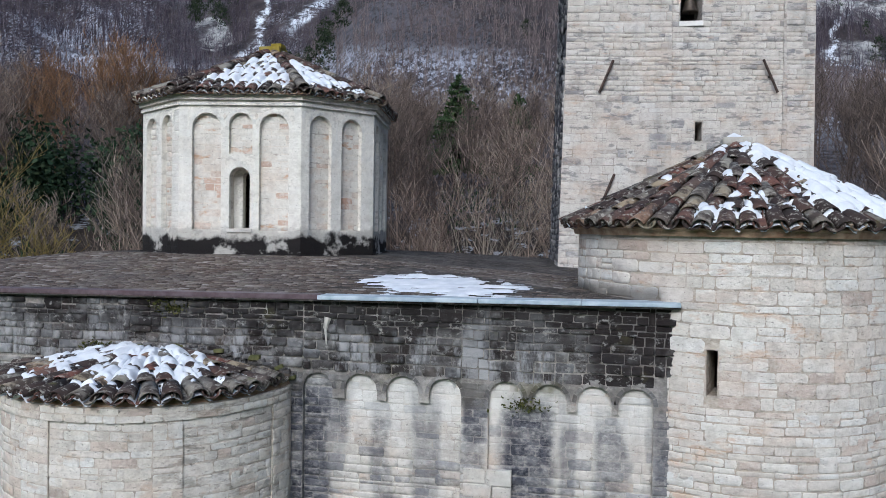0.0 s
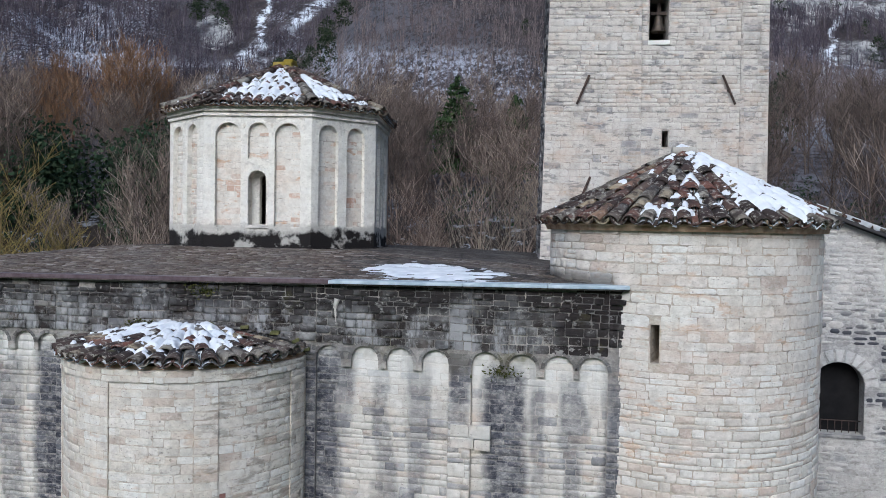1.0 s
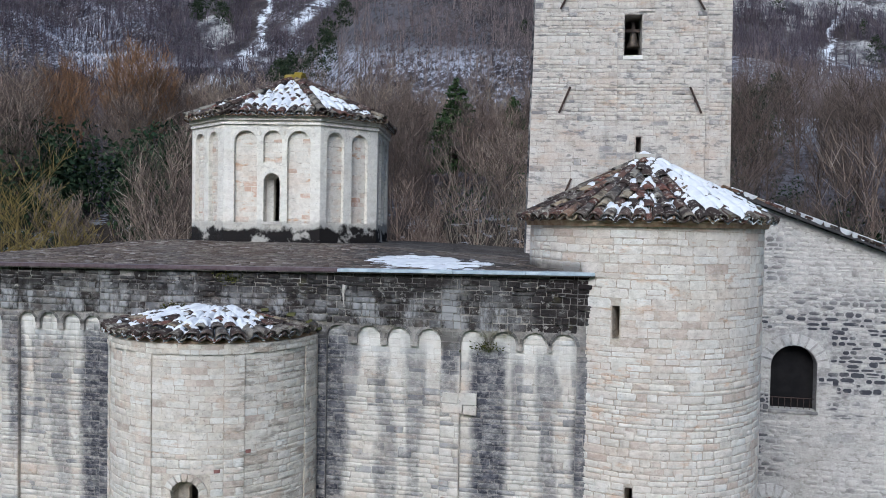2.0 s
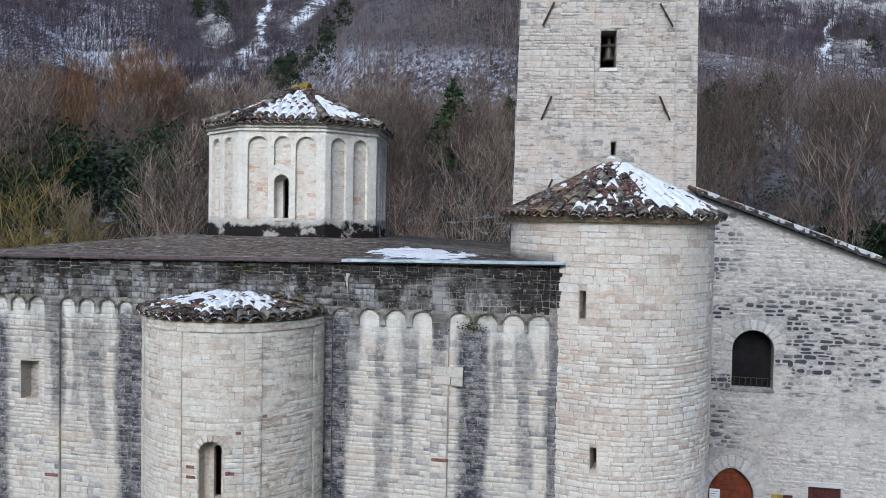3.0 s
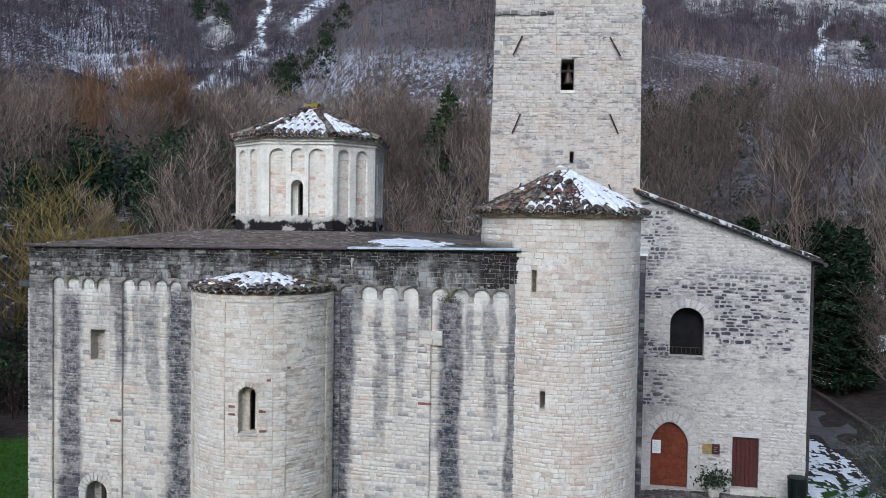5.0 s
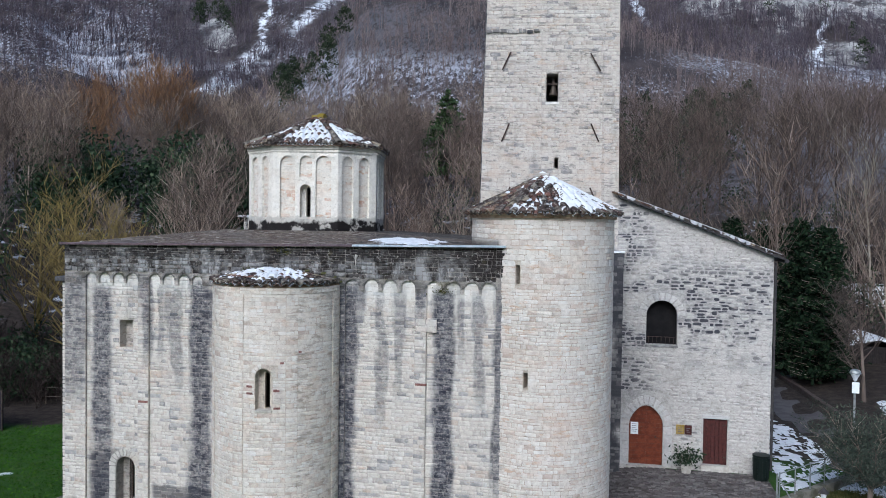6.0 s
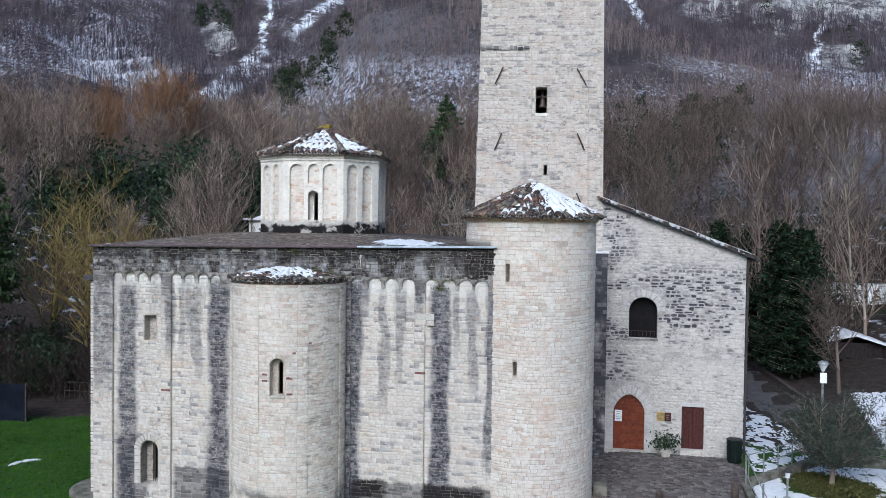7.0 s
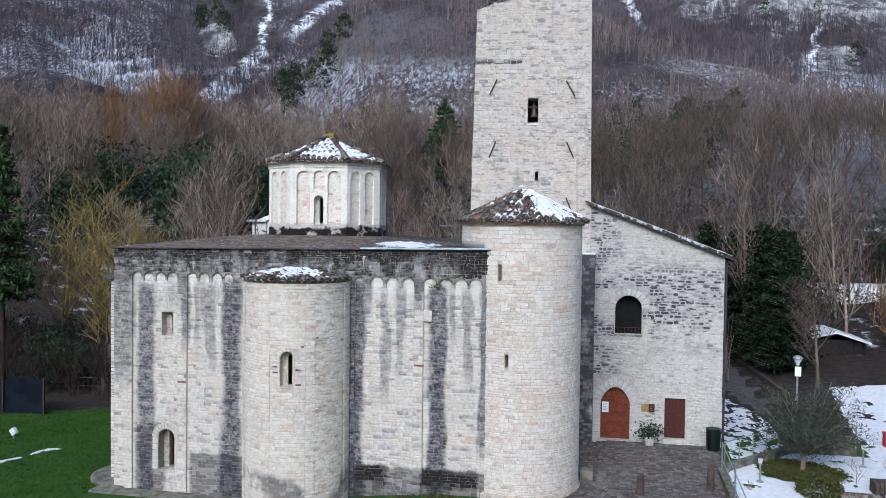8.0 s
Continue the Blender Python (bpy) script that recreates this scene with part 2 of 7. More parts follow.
def pair(name, stops, mortar, stain, keep=0.0, grain=9.0, smear=(0.62, 0.59, 0.55), blush=(0.66, 0.55, 0.45), bare=None, warmth=0.0, gaps=0.5, dirt=1.0):
    """The material of single blocks, of joined blocks and of the mortar behind them."""
    k = dict(keep=keep, smear=smear, blush=blush, warmth=warmth, gaps=gaps, dirt=dirt)
    return (masonry(name, stops, stain, "object", grain, **k), masonry(name + "_joined", stops, stain, "island", grain, **k), masonry(name + "_mortar", [(0, mortar)], stain if bare is None else bare, "", 14.0, **k))


PALE = [(0.0, (0.554, 0.523, 0.473)), (0.25, (0.657, 0.633, 0.59)), (0.5, (0.605, 0.562, 0.512)), (0.72, (0.65, 0.633, 0.603)), (0.82, (0.552, 0.471, 0.402)), (0.9, (0.43, 0.42, 0.42)), (0.96, (0.34, 0.335, 0.34)), (1.0, (0.26, 0.255, 0.26))]
CREAM = [(0.0, (0.57, 0.53, 0.48)), (0.25, (0.7, 0.68, 0.63)), (0.45, (0.66, 0.61, 0.56)), (0.62, (0.72, 0.71, 0.68)), (0.82, (0.68, 0.64, 0.59)), (0.94, (0.61, 0.52, 0.45)), (1.0, (0.5, 0.42, 0.37))]
GREYISH = [(0.0, (0.546, 0.506, 0.453)), (0.3, (0.613, 0.584, 0.538)), (0.6, (0.568, 0.528, 0.482)), (0.78, (0.62, 0.605, 0.575)), (0.88, (0.499, 0.43, 0.37)), (0.94, (0.36, 0.35, 0.35)), (1.0, (0.25, 0.245, 0.25))]
BRICKY = [(0.0, (0.677, 0.64, 0.577)), (0.45, (0.716, 0.695, 0.642)), (0.76, (0.677, 0.633, 0.564)), (0.9, (0.625, 0.516, 0.432)), (1.0, (0.539, 0.353, 0.263))]
ASHLAR = [(0.0, (0.735, 0.711, 0.65)), (0.5, (0.76, 0.744, 0.696)), (1.0, (0.735, 0.707, 0.65))]
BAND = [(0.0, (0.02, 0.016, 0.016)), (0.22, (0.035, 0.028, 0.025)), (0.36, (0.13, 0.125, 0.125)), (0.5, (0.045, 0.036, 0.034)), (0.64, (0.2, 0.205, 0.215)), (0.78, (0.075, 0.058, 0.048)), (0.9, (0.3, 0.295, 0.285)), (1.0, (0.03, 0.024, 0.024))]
RUBBLE = [(0.0, (0.573, 0.554, 0.524)), (0.45, (0.528, 0.509, 0.485)), (0.75, (0.573, 0.563, 0.543)), (0.93, (0.496, 0.464, 0.433)), (1.0, (0.272, 0.264, 0.267))]
WALL_M = pair("wall_stone", PALE, (0.55, 0.51, 0.46), wall_stain, 0.25, warmth=0.35, gaps=0.45, bare=joint_stain)
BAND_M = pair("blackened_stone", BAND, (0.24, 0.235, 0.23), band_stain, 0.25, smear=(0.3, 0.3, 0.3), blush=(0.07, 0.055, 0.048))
ROUND_M = pair("round_tower_stone", CREAM, (0.5, 0.44, 0.37), round_tones, smear=(0.68, 0.64, 0.58), blush=(0.66, 0.57, 0.48), warmth=0.6, gaps=0.5)
APSE_M = pair("apse_stone", CREAM, (0.57, 0.51, 0.44), apse_stain, 0.3, smear=(0.68, 0.63, 0.55), blush=(0.66, 0.56, 0.46), warmth=0.4, gaps=0.4)
TOWER_M = pair("tower_stone", GREYISH, (0.5, 0.46, 0.42), tower_stain, smear=(0.6, 0.57, 0.53), blush=(0.57, 0.49, 0.41), warmth=0.4, gaps=0.6)
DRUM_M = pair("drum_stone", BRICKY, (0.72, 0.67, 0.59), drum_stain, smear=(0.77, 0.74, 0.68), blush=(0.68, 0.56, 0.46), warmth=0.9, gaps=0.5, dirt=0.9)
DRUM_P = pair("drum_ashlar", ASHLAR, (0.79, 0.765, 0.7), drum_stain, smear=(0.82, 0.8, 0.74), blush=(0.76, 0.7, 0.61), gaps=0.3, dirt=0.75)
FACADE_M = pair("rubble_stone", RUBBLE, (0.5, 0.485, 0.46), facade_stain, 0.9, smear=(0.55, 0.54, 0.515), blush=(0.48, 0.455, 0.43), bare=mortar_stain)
STRIP_M = pair("grey_stone", RUBBLE, (0.3, 0.29, 0.28), strip_dark, 0.3, smear=(0.3, 0.29, 0.29), blush=(0.4, 0.36, 0.34))
SLATE_M = pair("slate", [(0.0, (0.05, 0.036, 0.03)), (0.35, (0.115, 0.086, 0.068)), (0.7, (0.17, 0.137, 0.114)), (0.9, (0.25, 0.22, 0.195)), (1.0, (0.38, 0.355, 0.33))], (0.03, 0.026, 0.024), slate_stain, smear=(0.13, 0.11, 0.092), blush=(0.07, 0.052, 0.04))
VOUSSOIR = masonry("voussoir_stone", [(0.0, (0.46, 0.46, 0.46)), (0.5, (0.58, 0.575, 0.565)), (1.0, (0.5, 0.49, 0.475))], no_stain, "object", smear=(0.58, 0.57, 0.56), blush=(0.52, 0.5, 0.48))
CLEAN = masonry("clean_limestone", [(0.0, (0.5, 0.485, 0.45)), (0.5, (0.59, 0.575, 0.535)), (1.0, (0.53, 0.51, 0.47))], no_stain, "object")
COBBLE_M = pair("cobble", [(0.0, (0.06, 0.05, 0.048)), (0.5, (0.13, 0.115, 0.112)), (1.0, (0.22, 0.2, 0.195))], (0.085, 0.075, 0.07), no_stain, smear=(0.13, 0.125, 0.12), blush=(0.1, 0.09, 0.085))


def tile_mat():
    g = Graph("clay_tile", 0.88)
    col = g.ramp(g.chance("object"), [(0.0, (0.03, 0.024, 0.022)), (0.3, (0.06, 0.04, 0.034)), (0.48, (0.14, 0.06, 0.045)), (0.62, (0.085, 0.066, 0.058)), (0.7, (0.25, 0.235, 0.2)),
                                      (0.8, (0.14, 0.125, 0.11)), (0.9, (0.3, 0.25, 0.17)), (1.0, (0.18, 0.095, 0.068))])
    n = g.noise(13, 5, None, 0.7)
    col = g.mix(g.r(g.noise(6, 4, None, 0.6), 0.42, 0.6, 0, 0.85), col, (0.035, 0.024, 0.022))
    col = g.mix(g.r(n, 0.53, 0.63, 0, 0.85), col, (0.31, 0.295, 0.26))
    col = g.mix(g.r(g.noise(3.3, 4), 0.58, 0.72, 0, 0.8), col, (0.03, 0.025, 0.022))
    col = g.mix(g.r(g.noise(2.4, 3), 0.64, 0.76, 0, 0.6), col, (0.11, 0.11, 0.03))
    g.bump(n, 0.5, 0.01)
    return g.done(col)


def mixed(name, a, b, scale=4.0, rough=0.8, relief=0.3, low=0.35, high=0.65, metal=0.0):
    g = Graph(name, rough)
    n = g.noise(scale, 5, None, 0.6)
    g.b.inputs["Metallic"].default_value = metal
    g.bump(g.noise(scale * 4, 4), relief, 0.01)
    return g.done(g.mix(g.r(n, low, high), a, b))


def snow_mat():
    g = Graph("snow", 0.6)
    n = g.noise(5, 4)
    g.b.inputs["Subsurface Weight"].default_value = 0.0
    g.bump(g.f("ADD", n, g.f("MULTIPLY", g.noise(40, 3), 0.3)), 0.35, 0.02)
    return g.done(g.mix(g.r(n, 0.3, 0.7), (0.6, 0.63, 0.67), (0.74, 0.76, 0.79)))


def bark_mat(name, stops):
    g = Graph(name, 0.95)
    g.b.inputs["Specular IOR Level"].default_value = 0.08
    col = g.ramp(g.chance("island"), stops)
    col = g.mix(g.r(g.noise(0.06, 3), 0.35, 0.65, 0, 0.6), col, (0.55, 0.5, 0.52), "MULTIPLY")
    return g.done(col)


def leaf_mat(name, a, b, c, patchy=0.0):
    g = Graph(name, 0.8)
    g.b.inputs["Specular IOR Level"].default_value = 0.06
    col = g.ramp(g.chance("island"), [(0, a), (0.6, b), (1, c)])
    if patchy:
        col = g.mix(g.r(g.noise(0.7, 4), 0.4, 0.62, 0, patchy), col, (0.45, 0.42, 0.4), "MULTIPLY")
    return g.done(col)


TILE = tile_mat()
SNOW = snow_mat()
UNDER = mixed("tile_bedding", (0.26, 0.16, 0.1), (0.45, 0.33, 0.23), 6)
GRASS = leaf_mat("grass_blades", (0.018, 0.055, 0.004), (0.04, 0.115, 0.008), (0.085, 0.16, 0.02), 0.6)
GUTTER = mixed("painted_gutter", (0.075, 0.05, 0.058), (0.13, 0.1, 0.11), 5, 0.45)
LEAD = mixed("lead_flashing", (0.3, 0.37, 0.43), (0.5, 0.57, 0.62), 3, 0.5)
IRON = mixed("rusty_iron", (0.035, 0.025, 0.022), (0.08, 0.05, 0.04), 12, 0.7)
BRONZE = mixed("bronze", (0.06, 0.05, 0.045), (0.11, 0.09, 0.07), 8, 0.5, metal=0.6)
# Black sheets stand in for the unlit rooms behind windows.
BLACK = mixed("dark_room", (0.006, 0.006, 0.007), (0.012, 0.011, 0.012), 3, 0.95)
WOOD_RED = mixed("red_brown_wood", (0.11, 0.026, 0.013), (0.17, 0.045, 0.02), 7, 0.5)
WOOD_DARK = mixed("dark_red_wood", (0.045, 0.014, 0.013), (0.075, 0.022, 0.019), 9, 0.55)
HUT_WOOD = mixed("dark_hut_wood", (0.012, 0.01, 0.01), (0.025, 0.02, 0.02), 6)
TIMBER = mixed("weathered_timber", (0.045, 0.033, 0.03), (0.09, 0.07, 0.06), 6)
FASCIA = mixed("dark_fascia", (0.035, 0.033, 0.035), (0.06, 0.055, 0.055), 5)
METAL = mixed("galvanised_metal", (0.22, 0.24, 0.24), (0.34, 0.36, 0.36), 6, 0.45, metal=0.5)
PLASTER = mixed("white_plaster", (0.62, 0.61, 0.58), (0.74, 0.73, 0.7), 2)
BIN = mixed("green_plastic", (0.004, 0.008, 0.007), (0.007, 0.013, 0.011), 3, 0.5)
POT = mixed("concrete_pot", (0.38, 0.36, 0.32), (0.52, 0.5, 0.46), 6)
KERB = mixed("mossy_kerb", (0.085, 0.085, 0.06), (0.2, 0.19, 0.165), 3)
ASPHALT = mixed("asphalt", (0.065, 0.06, 0.064), (0.1, 0.094, 0.096), 2)
BRASS = mixed("brass_plate", (0.35, 0.24, 0.06), (0.45, 0.33, 0.12), 8, 0.4, metal=0.5)
PAPER = mixed("paper", (0.7, 0.75, 0.78), (0.8, 0.83, 0.85), 4, 0.7)
INK = mixed("print", (0.12, 0.13, 0.15), (0.18, 0.18, 0.2), 4)
NAVY = mixed("navy_sheet", (0.004, 0.006, 0.012), (0.009, 0.012, 0.02), 2, 0.95)
NAVY.node_tree.nodes["Principled BSDF"].inputs["Specular IOR Level"].default_value = 0.12
LICHEN = mixed("lichened_stone", (0.2, 0.15, 0.012), (0.28, 0.22, 0.06), 7)
MOSS = mixed("moss", (0.07, 0.075, 0.025), (0.12, 0.115, 0.05), 7)
GLASSY = mixed("lamp_glass", (0.6, 0.62, 0.64), (0.72, 0.74, 0.76), 3, 0.25)
BARK = bark_mat("bark", [(0, (0.09, 0.072, 0.062)), (0.5, (0.21, 0.165, 0.134)), (0.85, (0.32, 0.26, 0.21)), (1, (0.42, 0.36, 0.31))])
# Bluish haze of the distance is put into this bark's colour.
BARK_HAZE = bark_mat("hazy_bark", [(0, (0.038, 0.034, 0.048)), (0.5, (0.08, 0.07, 0.088)), (1, (0.15, 0.13, 0.145))])
BARK_DARK = bark_mat("dark_bark", [(0, (0.055, 0.044, 0.039)), (0.5, (0.11, 0.088, 0.076)), (1, (0.19, 0.155, 0.133))])
# Darker bark copy; the undergrowth's shade is put into its colour.
BARK_SHADED = bark_mat("shaded_bark", [(0, (0.022, 0.018, 0.017)), (0.5, (0.045, 0.036, 0.033)), (1, (0.085, 0.068, 0.06))])
BARK_SLOPE = bark_mat("slope_bark", [(0, (0.09, 0.076, 0.078)), (0.5, (0.165, 0.138, 0.135)), (1, (0.25, 0.21, 0.2))])
BARK_PALE = bark_mat("pale_bark", [(0, (0.2, 0.17, 0.13)), (0.6, (0.3, 0.27, 0.21)), (1, (0.38, 0.35, 0.29))])
BARK_LICHEN = bark_mat("lichened_bark", [(0, (0.12, 0.095, 0.05)), (0.5, (0.22, 0.17, 0.07)), (1, (0.34, 0.27, 0.09))])
BARK_RUST = bark_mat("russet_twigs", [(0, (0.14, 0.085, 0.05)), (0.6, (0.24, 0.14, 0.075)), (1, (0.32, 0.2, 0.11))])
FIR = leaf_mat("fir_needles", (0.007, 0.014, 0.008), (0.013, 0.025, 0.013), (0.025, 0.042, 0.02))
PINE = leaf_mat("pine_needles", (0.02, 0.038, 0.018), (0.042, 0.07, 0.03), (0.075, 0.105, 0.045))
PINE_FAR = leaf_mat("far_pine_needles", (0.014, 0.022, 0.014), (0.03, 0.042, 0.024), (0.05, 0.062, 0.036))
IVY = leaf_mat("ivy_leaves", (0.012, 0.026, 0.016), (0.03, 0.05, 0.026), (0.06, 0.08, 0.045))
OLIVE = leaf_mat("grey_green_leaves", (0.032, 0.042, 0.034), (0.06, 0.074, 0.056), (0.1, 0.115, 0.09))
BOX_LEAF = leaf_mat("hedge_leaves", (0.035, 0.04, 0.013), (0.065, 0.068, 0.022), (0.11, 0.105, 0.04))
RED_BRICK = mixed("red_brick", (0.15, 0.07, 0.062), (0.24, 0.125, 0.108), 9, 0.85)
RED = mixed("red_paint", (0.3, 0.03, 0.03), (0.4, 0.06, 0.05), 4)


def ground_mat():
    g = Graph("ground_cover", 0.95)
    n1, n2, n3 = g.noise(0.35, 4), g.noise(2.5, 5, None, 0.65), g.noise(30, 3)
    grass = g.mix(g.r(n3, 0.3, 0.7), (0.014, 0.045, 0.005), (0.038, 0.1, 0.01))
    grass = g.mix(g.r(n2, 0.5, 0.75, 0, 0.6), grass, (0.075, 0.09, 0.03))
    soil = g.mix(g.r(n2, 0.35, 0.7), (0.018, 0.014, 0.012), (0.05, 0.038, 0.03))
    wood_edge = g.r(g.f("ADD", g.f("ADD", g.y, g.mix(g.r(g.x, -16, -14), g.f("MULTIPLY", g.f("MAXIMUM", g.x, -40.0), -0.6), (16.0, 16.0, 16.0))), g.f("MULTIPLY", n1, 4.0)), 27.3, 28.8)
    soil = g.mix(g.f("MULTIPLY", g.r(g.noise(0.5, 6, None, 0.7), 0.56, 0.62, 0, 0.8), g.r(g.y, 24, 32)), soil, (0.45, 0.48, 0.54))
    col = g.mix(wood_edge, grass, soil)
    az = g.f("DIVIDE", g.f("SUBTRACT", g.x, 3.5), g.f("ADD", g.y, 28.0))
    el = g.f("DIVIDE", g.f("SUBTRACT", g.z, 10.4), g.f("MULTIPLY", g.f("ADD", g.y, 28.0), g.f("SQRT", g.f("ADD", g.f("MULTIPLY", az, az), 1.0))))
    # forest floor on the slopes, with broken snow that thickens uphill
    far = g.r(g.f("ADD", g.y, g.f("MULTIPLY", g.x, -0.5)), 330, 420)
    speck = g.noise(0.55, 6, g.stretch(1.6, 0.6, 0.5), 0.8)
    broad = g.noise(0.011, 4, None, 0.6)
    cover = g.f("ADD", speck, g.f("MULTIPLY", g.f("SUBTRACT", broad, 0.5), 0.75))
    snow = g.f("MULTIPLY", g.r(cover, 0.47, 0.63), g.r(el, 0.075, 0.13, 0.25, 1.0))
    bare = g.f("MULTIPLY", g.r(az, -0.62, -0.57), g.r(az, -0.42, -0.47))
    bare = g.f("MAXIMUM", g.f("MULTIPLY", bare, g.r(el, 0.16, 0.19)), g.f("MULTIPLY", g.r(az, -0.42, -0.38), g.r(el, 0.18, 0.215)))
    snow = g.f("MULTIPLY", snow, g.f("SUBTRACT", 1.0, g.f("MULTIPLY", bare, 0.85)))
    litter = g.mix(g.r(g.noise(0.12, 5, g.stretch(1, 0.4, 0.4)), 0.35, 0.65), (0.022, 0.018, 0.02), (0.055, 0.044, 0.044))
    hill = g.mix(snow, litter, (0.36, 0.38, 0.44))
    # snow-filled gullies, a pale outcrop and bare cliffs high up
    wob = g.f("SUBTRACT", g.noise(0.03, 5, None, 0.65), 0.5)
    saz = g.f("ADD", az, g.f("MULTIPLY", wob, 0.05))
    ragged = g.r(g.noise(0.09, 6, None, 0.8), 0.42, 0.55)

    def chute(a0, e0, slope, width, top):
        off = g.f("ABSOLUTE", g.f("SUBTRACT", saz, g.f("ADD", g.f("MULTIPLY", g.f("SUBTRACT", el, e0), slope), a0)))
        reach = g.f("MULTIPLY", g.r(el, e0 - 0.008, e0 + 0.01), g.r(el, top + 0.008, top - 0.004))
        return g.f("MULTIPLY", g.f("MULTIPLY", g.r(off, width, width * 0.35), reach), ragged)

    white = g.f("MAXIMUM", chute(-0.545, 0.141, 1.42, 0.018, 0.208), chute(-0.53, 0.141, 1.5, 0.03, 0.185))
    for k in ((-0.452, 0.2, 0.13, 0.006, 0.4), (-0.415, 0.226, 1.5, 0.017, 0.4), (0.034, 0.238, -0.8, 0.008, 0.4), (0.21, 0.16, 0.3, 0.005, 0.23)):
        white = g.f("MAXIMUM", white, chute(*k))
    craggy = g.f("MULTIPLY", g.f("SUBTRACT", g.noise(0.028, 5, g.stretch(1, 0.7, 0.7), 0.65), 0.5), 0.09)
    cliff = g.f("MULTIPLY", g.r(g.f("ADD", saz, craggy), 0.07, 0.085), g.r(g.f("ADD", g.f("ADD", el, craggy), g.f("MULTIPLY", az, 0.17)), 0.262, 0.27))

    def crag(a0, e0, ra, re):
        dx = g.f("DIVIDE", g.f("SUBTRACT", saz, a0), ra)
        dz = g.f("DIVIDE", g.f("SUBTRACT", g.f("ADD", el, g.f("MULTIPLY", craggy, 0.35)), e0), re)
        return g.r(g.f("ADD", g.f("MULTIPLY", dx, dx), g.f("MULTIPLY", dz, dz)), 1.0, 0.75)

    for k in ((-0.515, 0.216, 0.028, 0.02), (0.238, 0.182, 0.035, 0.024), (0.295, 0.195, 0.018, 0.016)):
        cliff = g.f("MAXIMUM", cliff, crag(*k))
    cliff = g.f("MULTIPLY", g.f("MULTIPLY", cliff, far), g.r(g.noise(0.045, 7, g.stretch(1, 0.6, 0.6), 0.75), 0.41, 0.5))
    face = g.mix(g.r(g.noise(0.2, 7, g.stretch(1, 0.3, 0.2), 0.75), 0.38, 0.62), (0.11, 0.11, 0.12), (0.36, 0.36, 0.35))
    face = g.mix(g.r(g.noise(0.08, 7, None, 0.75), 0.52, 0.58, 0, 0.92), face, (0.025, 0.025, 0.034))
    hill = g.mix(cliff, hill, face)
    hill = g.mix(white, hill, (0.56, 0.6, 0.66))
    col = g.mix(g.r(g.z, 9, 14), col, hill)
    g.bump(g.f("ADD", n3, n2), 0.6, 0.05)
    return g.done(col)


GROUND = ground_mat()


# ---- building tools ----
def world_of(ob):
    m = ob.matrix_basis
    return world_of(ob.parent) @ ob.matrix_parent_inverse @ m if ob.parent else m


def under(ob, parent):
    if parent:
        ob.parent, ob.matrix_parent_inverse = parent, world_of(parent).inverted()
    return ob


def part(name, bm, material, parent=None, label=""):
    """Links a bmesh, with world coordinates, as one object under a thing or a part."""
    me = bpy.data.meshes.new(name)
    bmesh.ops.recalc_face_normals(bm, faces=bm.faces)
    bm.to_mesh(me)
    bm.free()
    me.materials.append(material)
    ob = under(new(name, me), parent)
    return tagged(ob, label) if label else ob


def thing(name, at, label, category, group=""):
    ob = new(name)
    ob.location = at
    ob.empty_display_size = 0.3
    return tagged(ob, label, category, group)


def array_mesh(name, verts, faces, material):
    """A mesh from numpy arrays; all faces have the same number of corners."""
    me = bpy.data.meshes.new(name)
    verts, faces = np.asarray(verts, dtype=np.float32), np.asarray(faces, dtype=np.int32)
    k = faces.shape[1]
    me.vertices.add(len(verts))
    me.vertices.foreach_set("co", verts.ravel())
    me.loops.add(faces.size)
    me.loops.foreach_set("vertex_index", faces.ravel())
    me.polygons.add(len(faces))
    me.polygons.foreach_set("loop_start", np.arange(0, faces.size, k, dtype=np.int32))
    me.update(calc_edges=True)
    me.materials.append(material)
    return me


def box(bm, x0, x1, y0, y1, z0, z1, m=None):
    v = [bm.verts.new(m @ Vector((x, y, z)) if m else (x, y, z)) for x in (x0, x1) for y in (y0, y1) for z in (z0, z1)]
    for a in ((0, 1, 3, 2), (4, 6, 7, 5), (0, 4, 5, 1), (2, 3, 7, 6), (0, 2, 6, 4), (1, 5, 7, 3)):
        bm.faces.new([v[i] for i in a])


def rounded(bm, x0, x1, y0, y1, z0, z1, r=0.02, m=None):
    b = bmesh.new()
    box(b, x0, x1, y0, y1, z0, z1)
    bmesh.ops.recalc_face_normals(b, faces=b.faces)
    bmesh.ops.bevel(b, geom=b.edges[:], offset=r, segments=2, affect="EDGES", profile=0.6)
    add_to(bm, b, m)


def add_to(bm, b, m=None):
    idx = {v: bm.verts.new(m @ v.co if m else v.co) for v in b.verts}
    for f in b.faces:
        bm.faces.new([idx[v] for v in f.verts])
    b.free()


def lathe(bm, cx, cy, prof, n=24):
    """Turns a profile of (radius, height) round an upright axis."""
    rings = [[bm.verts.new((cx + r * math.cos(a), cy + r * math.sin(a), z)) for a in (2 * math.pi * i / n for i in range(n))] for r, z in prof]
    for p, q in zip(rings, rings[1:]):
        for i in range(n):
            bm.faces.new((p[i], p[(i + 1) % n], q[(i + 1) % n], q[i]))
    for ring in (rings[0], rings[-1]):
        bm.faces.new(ring)


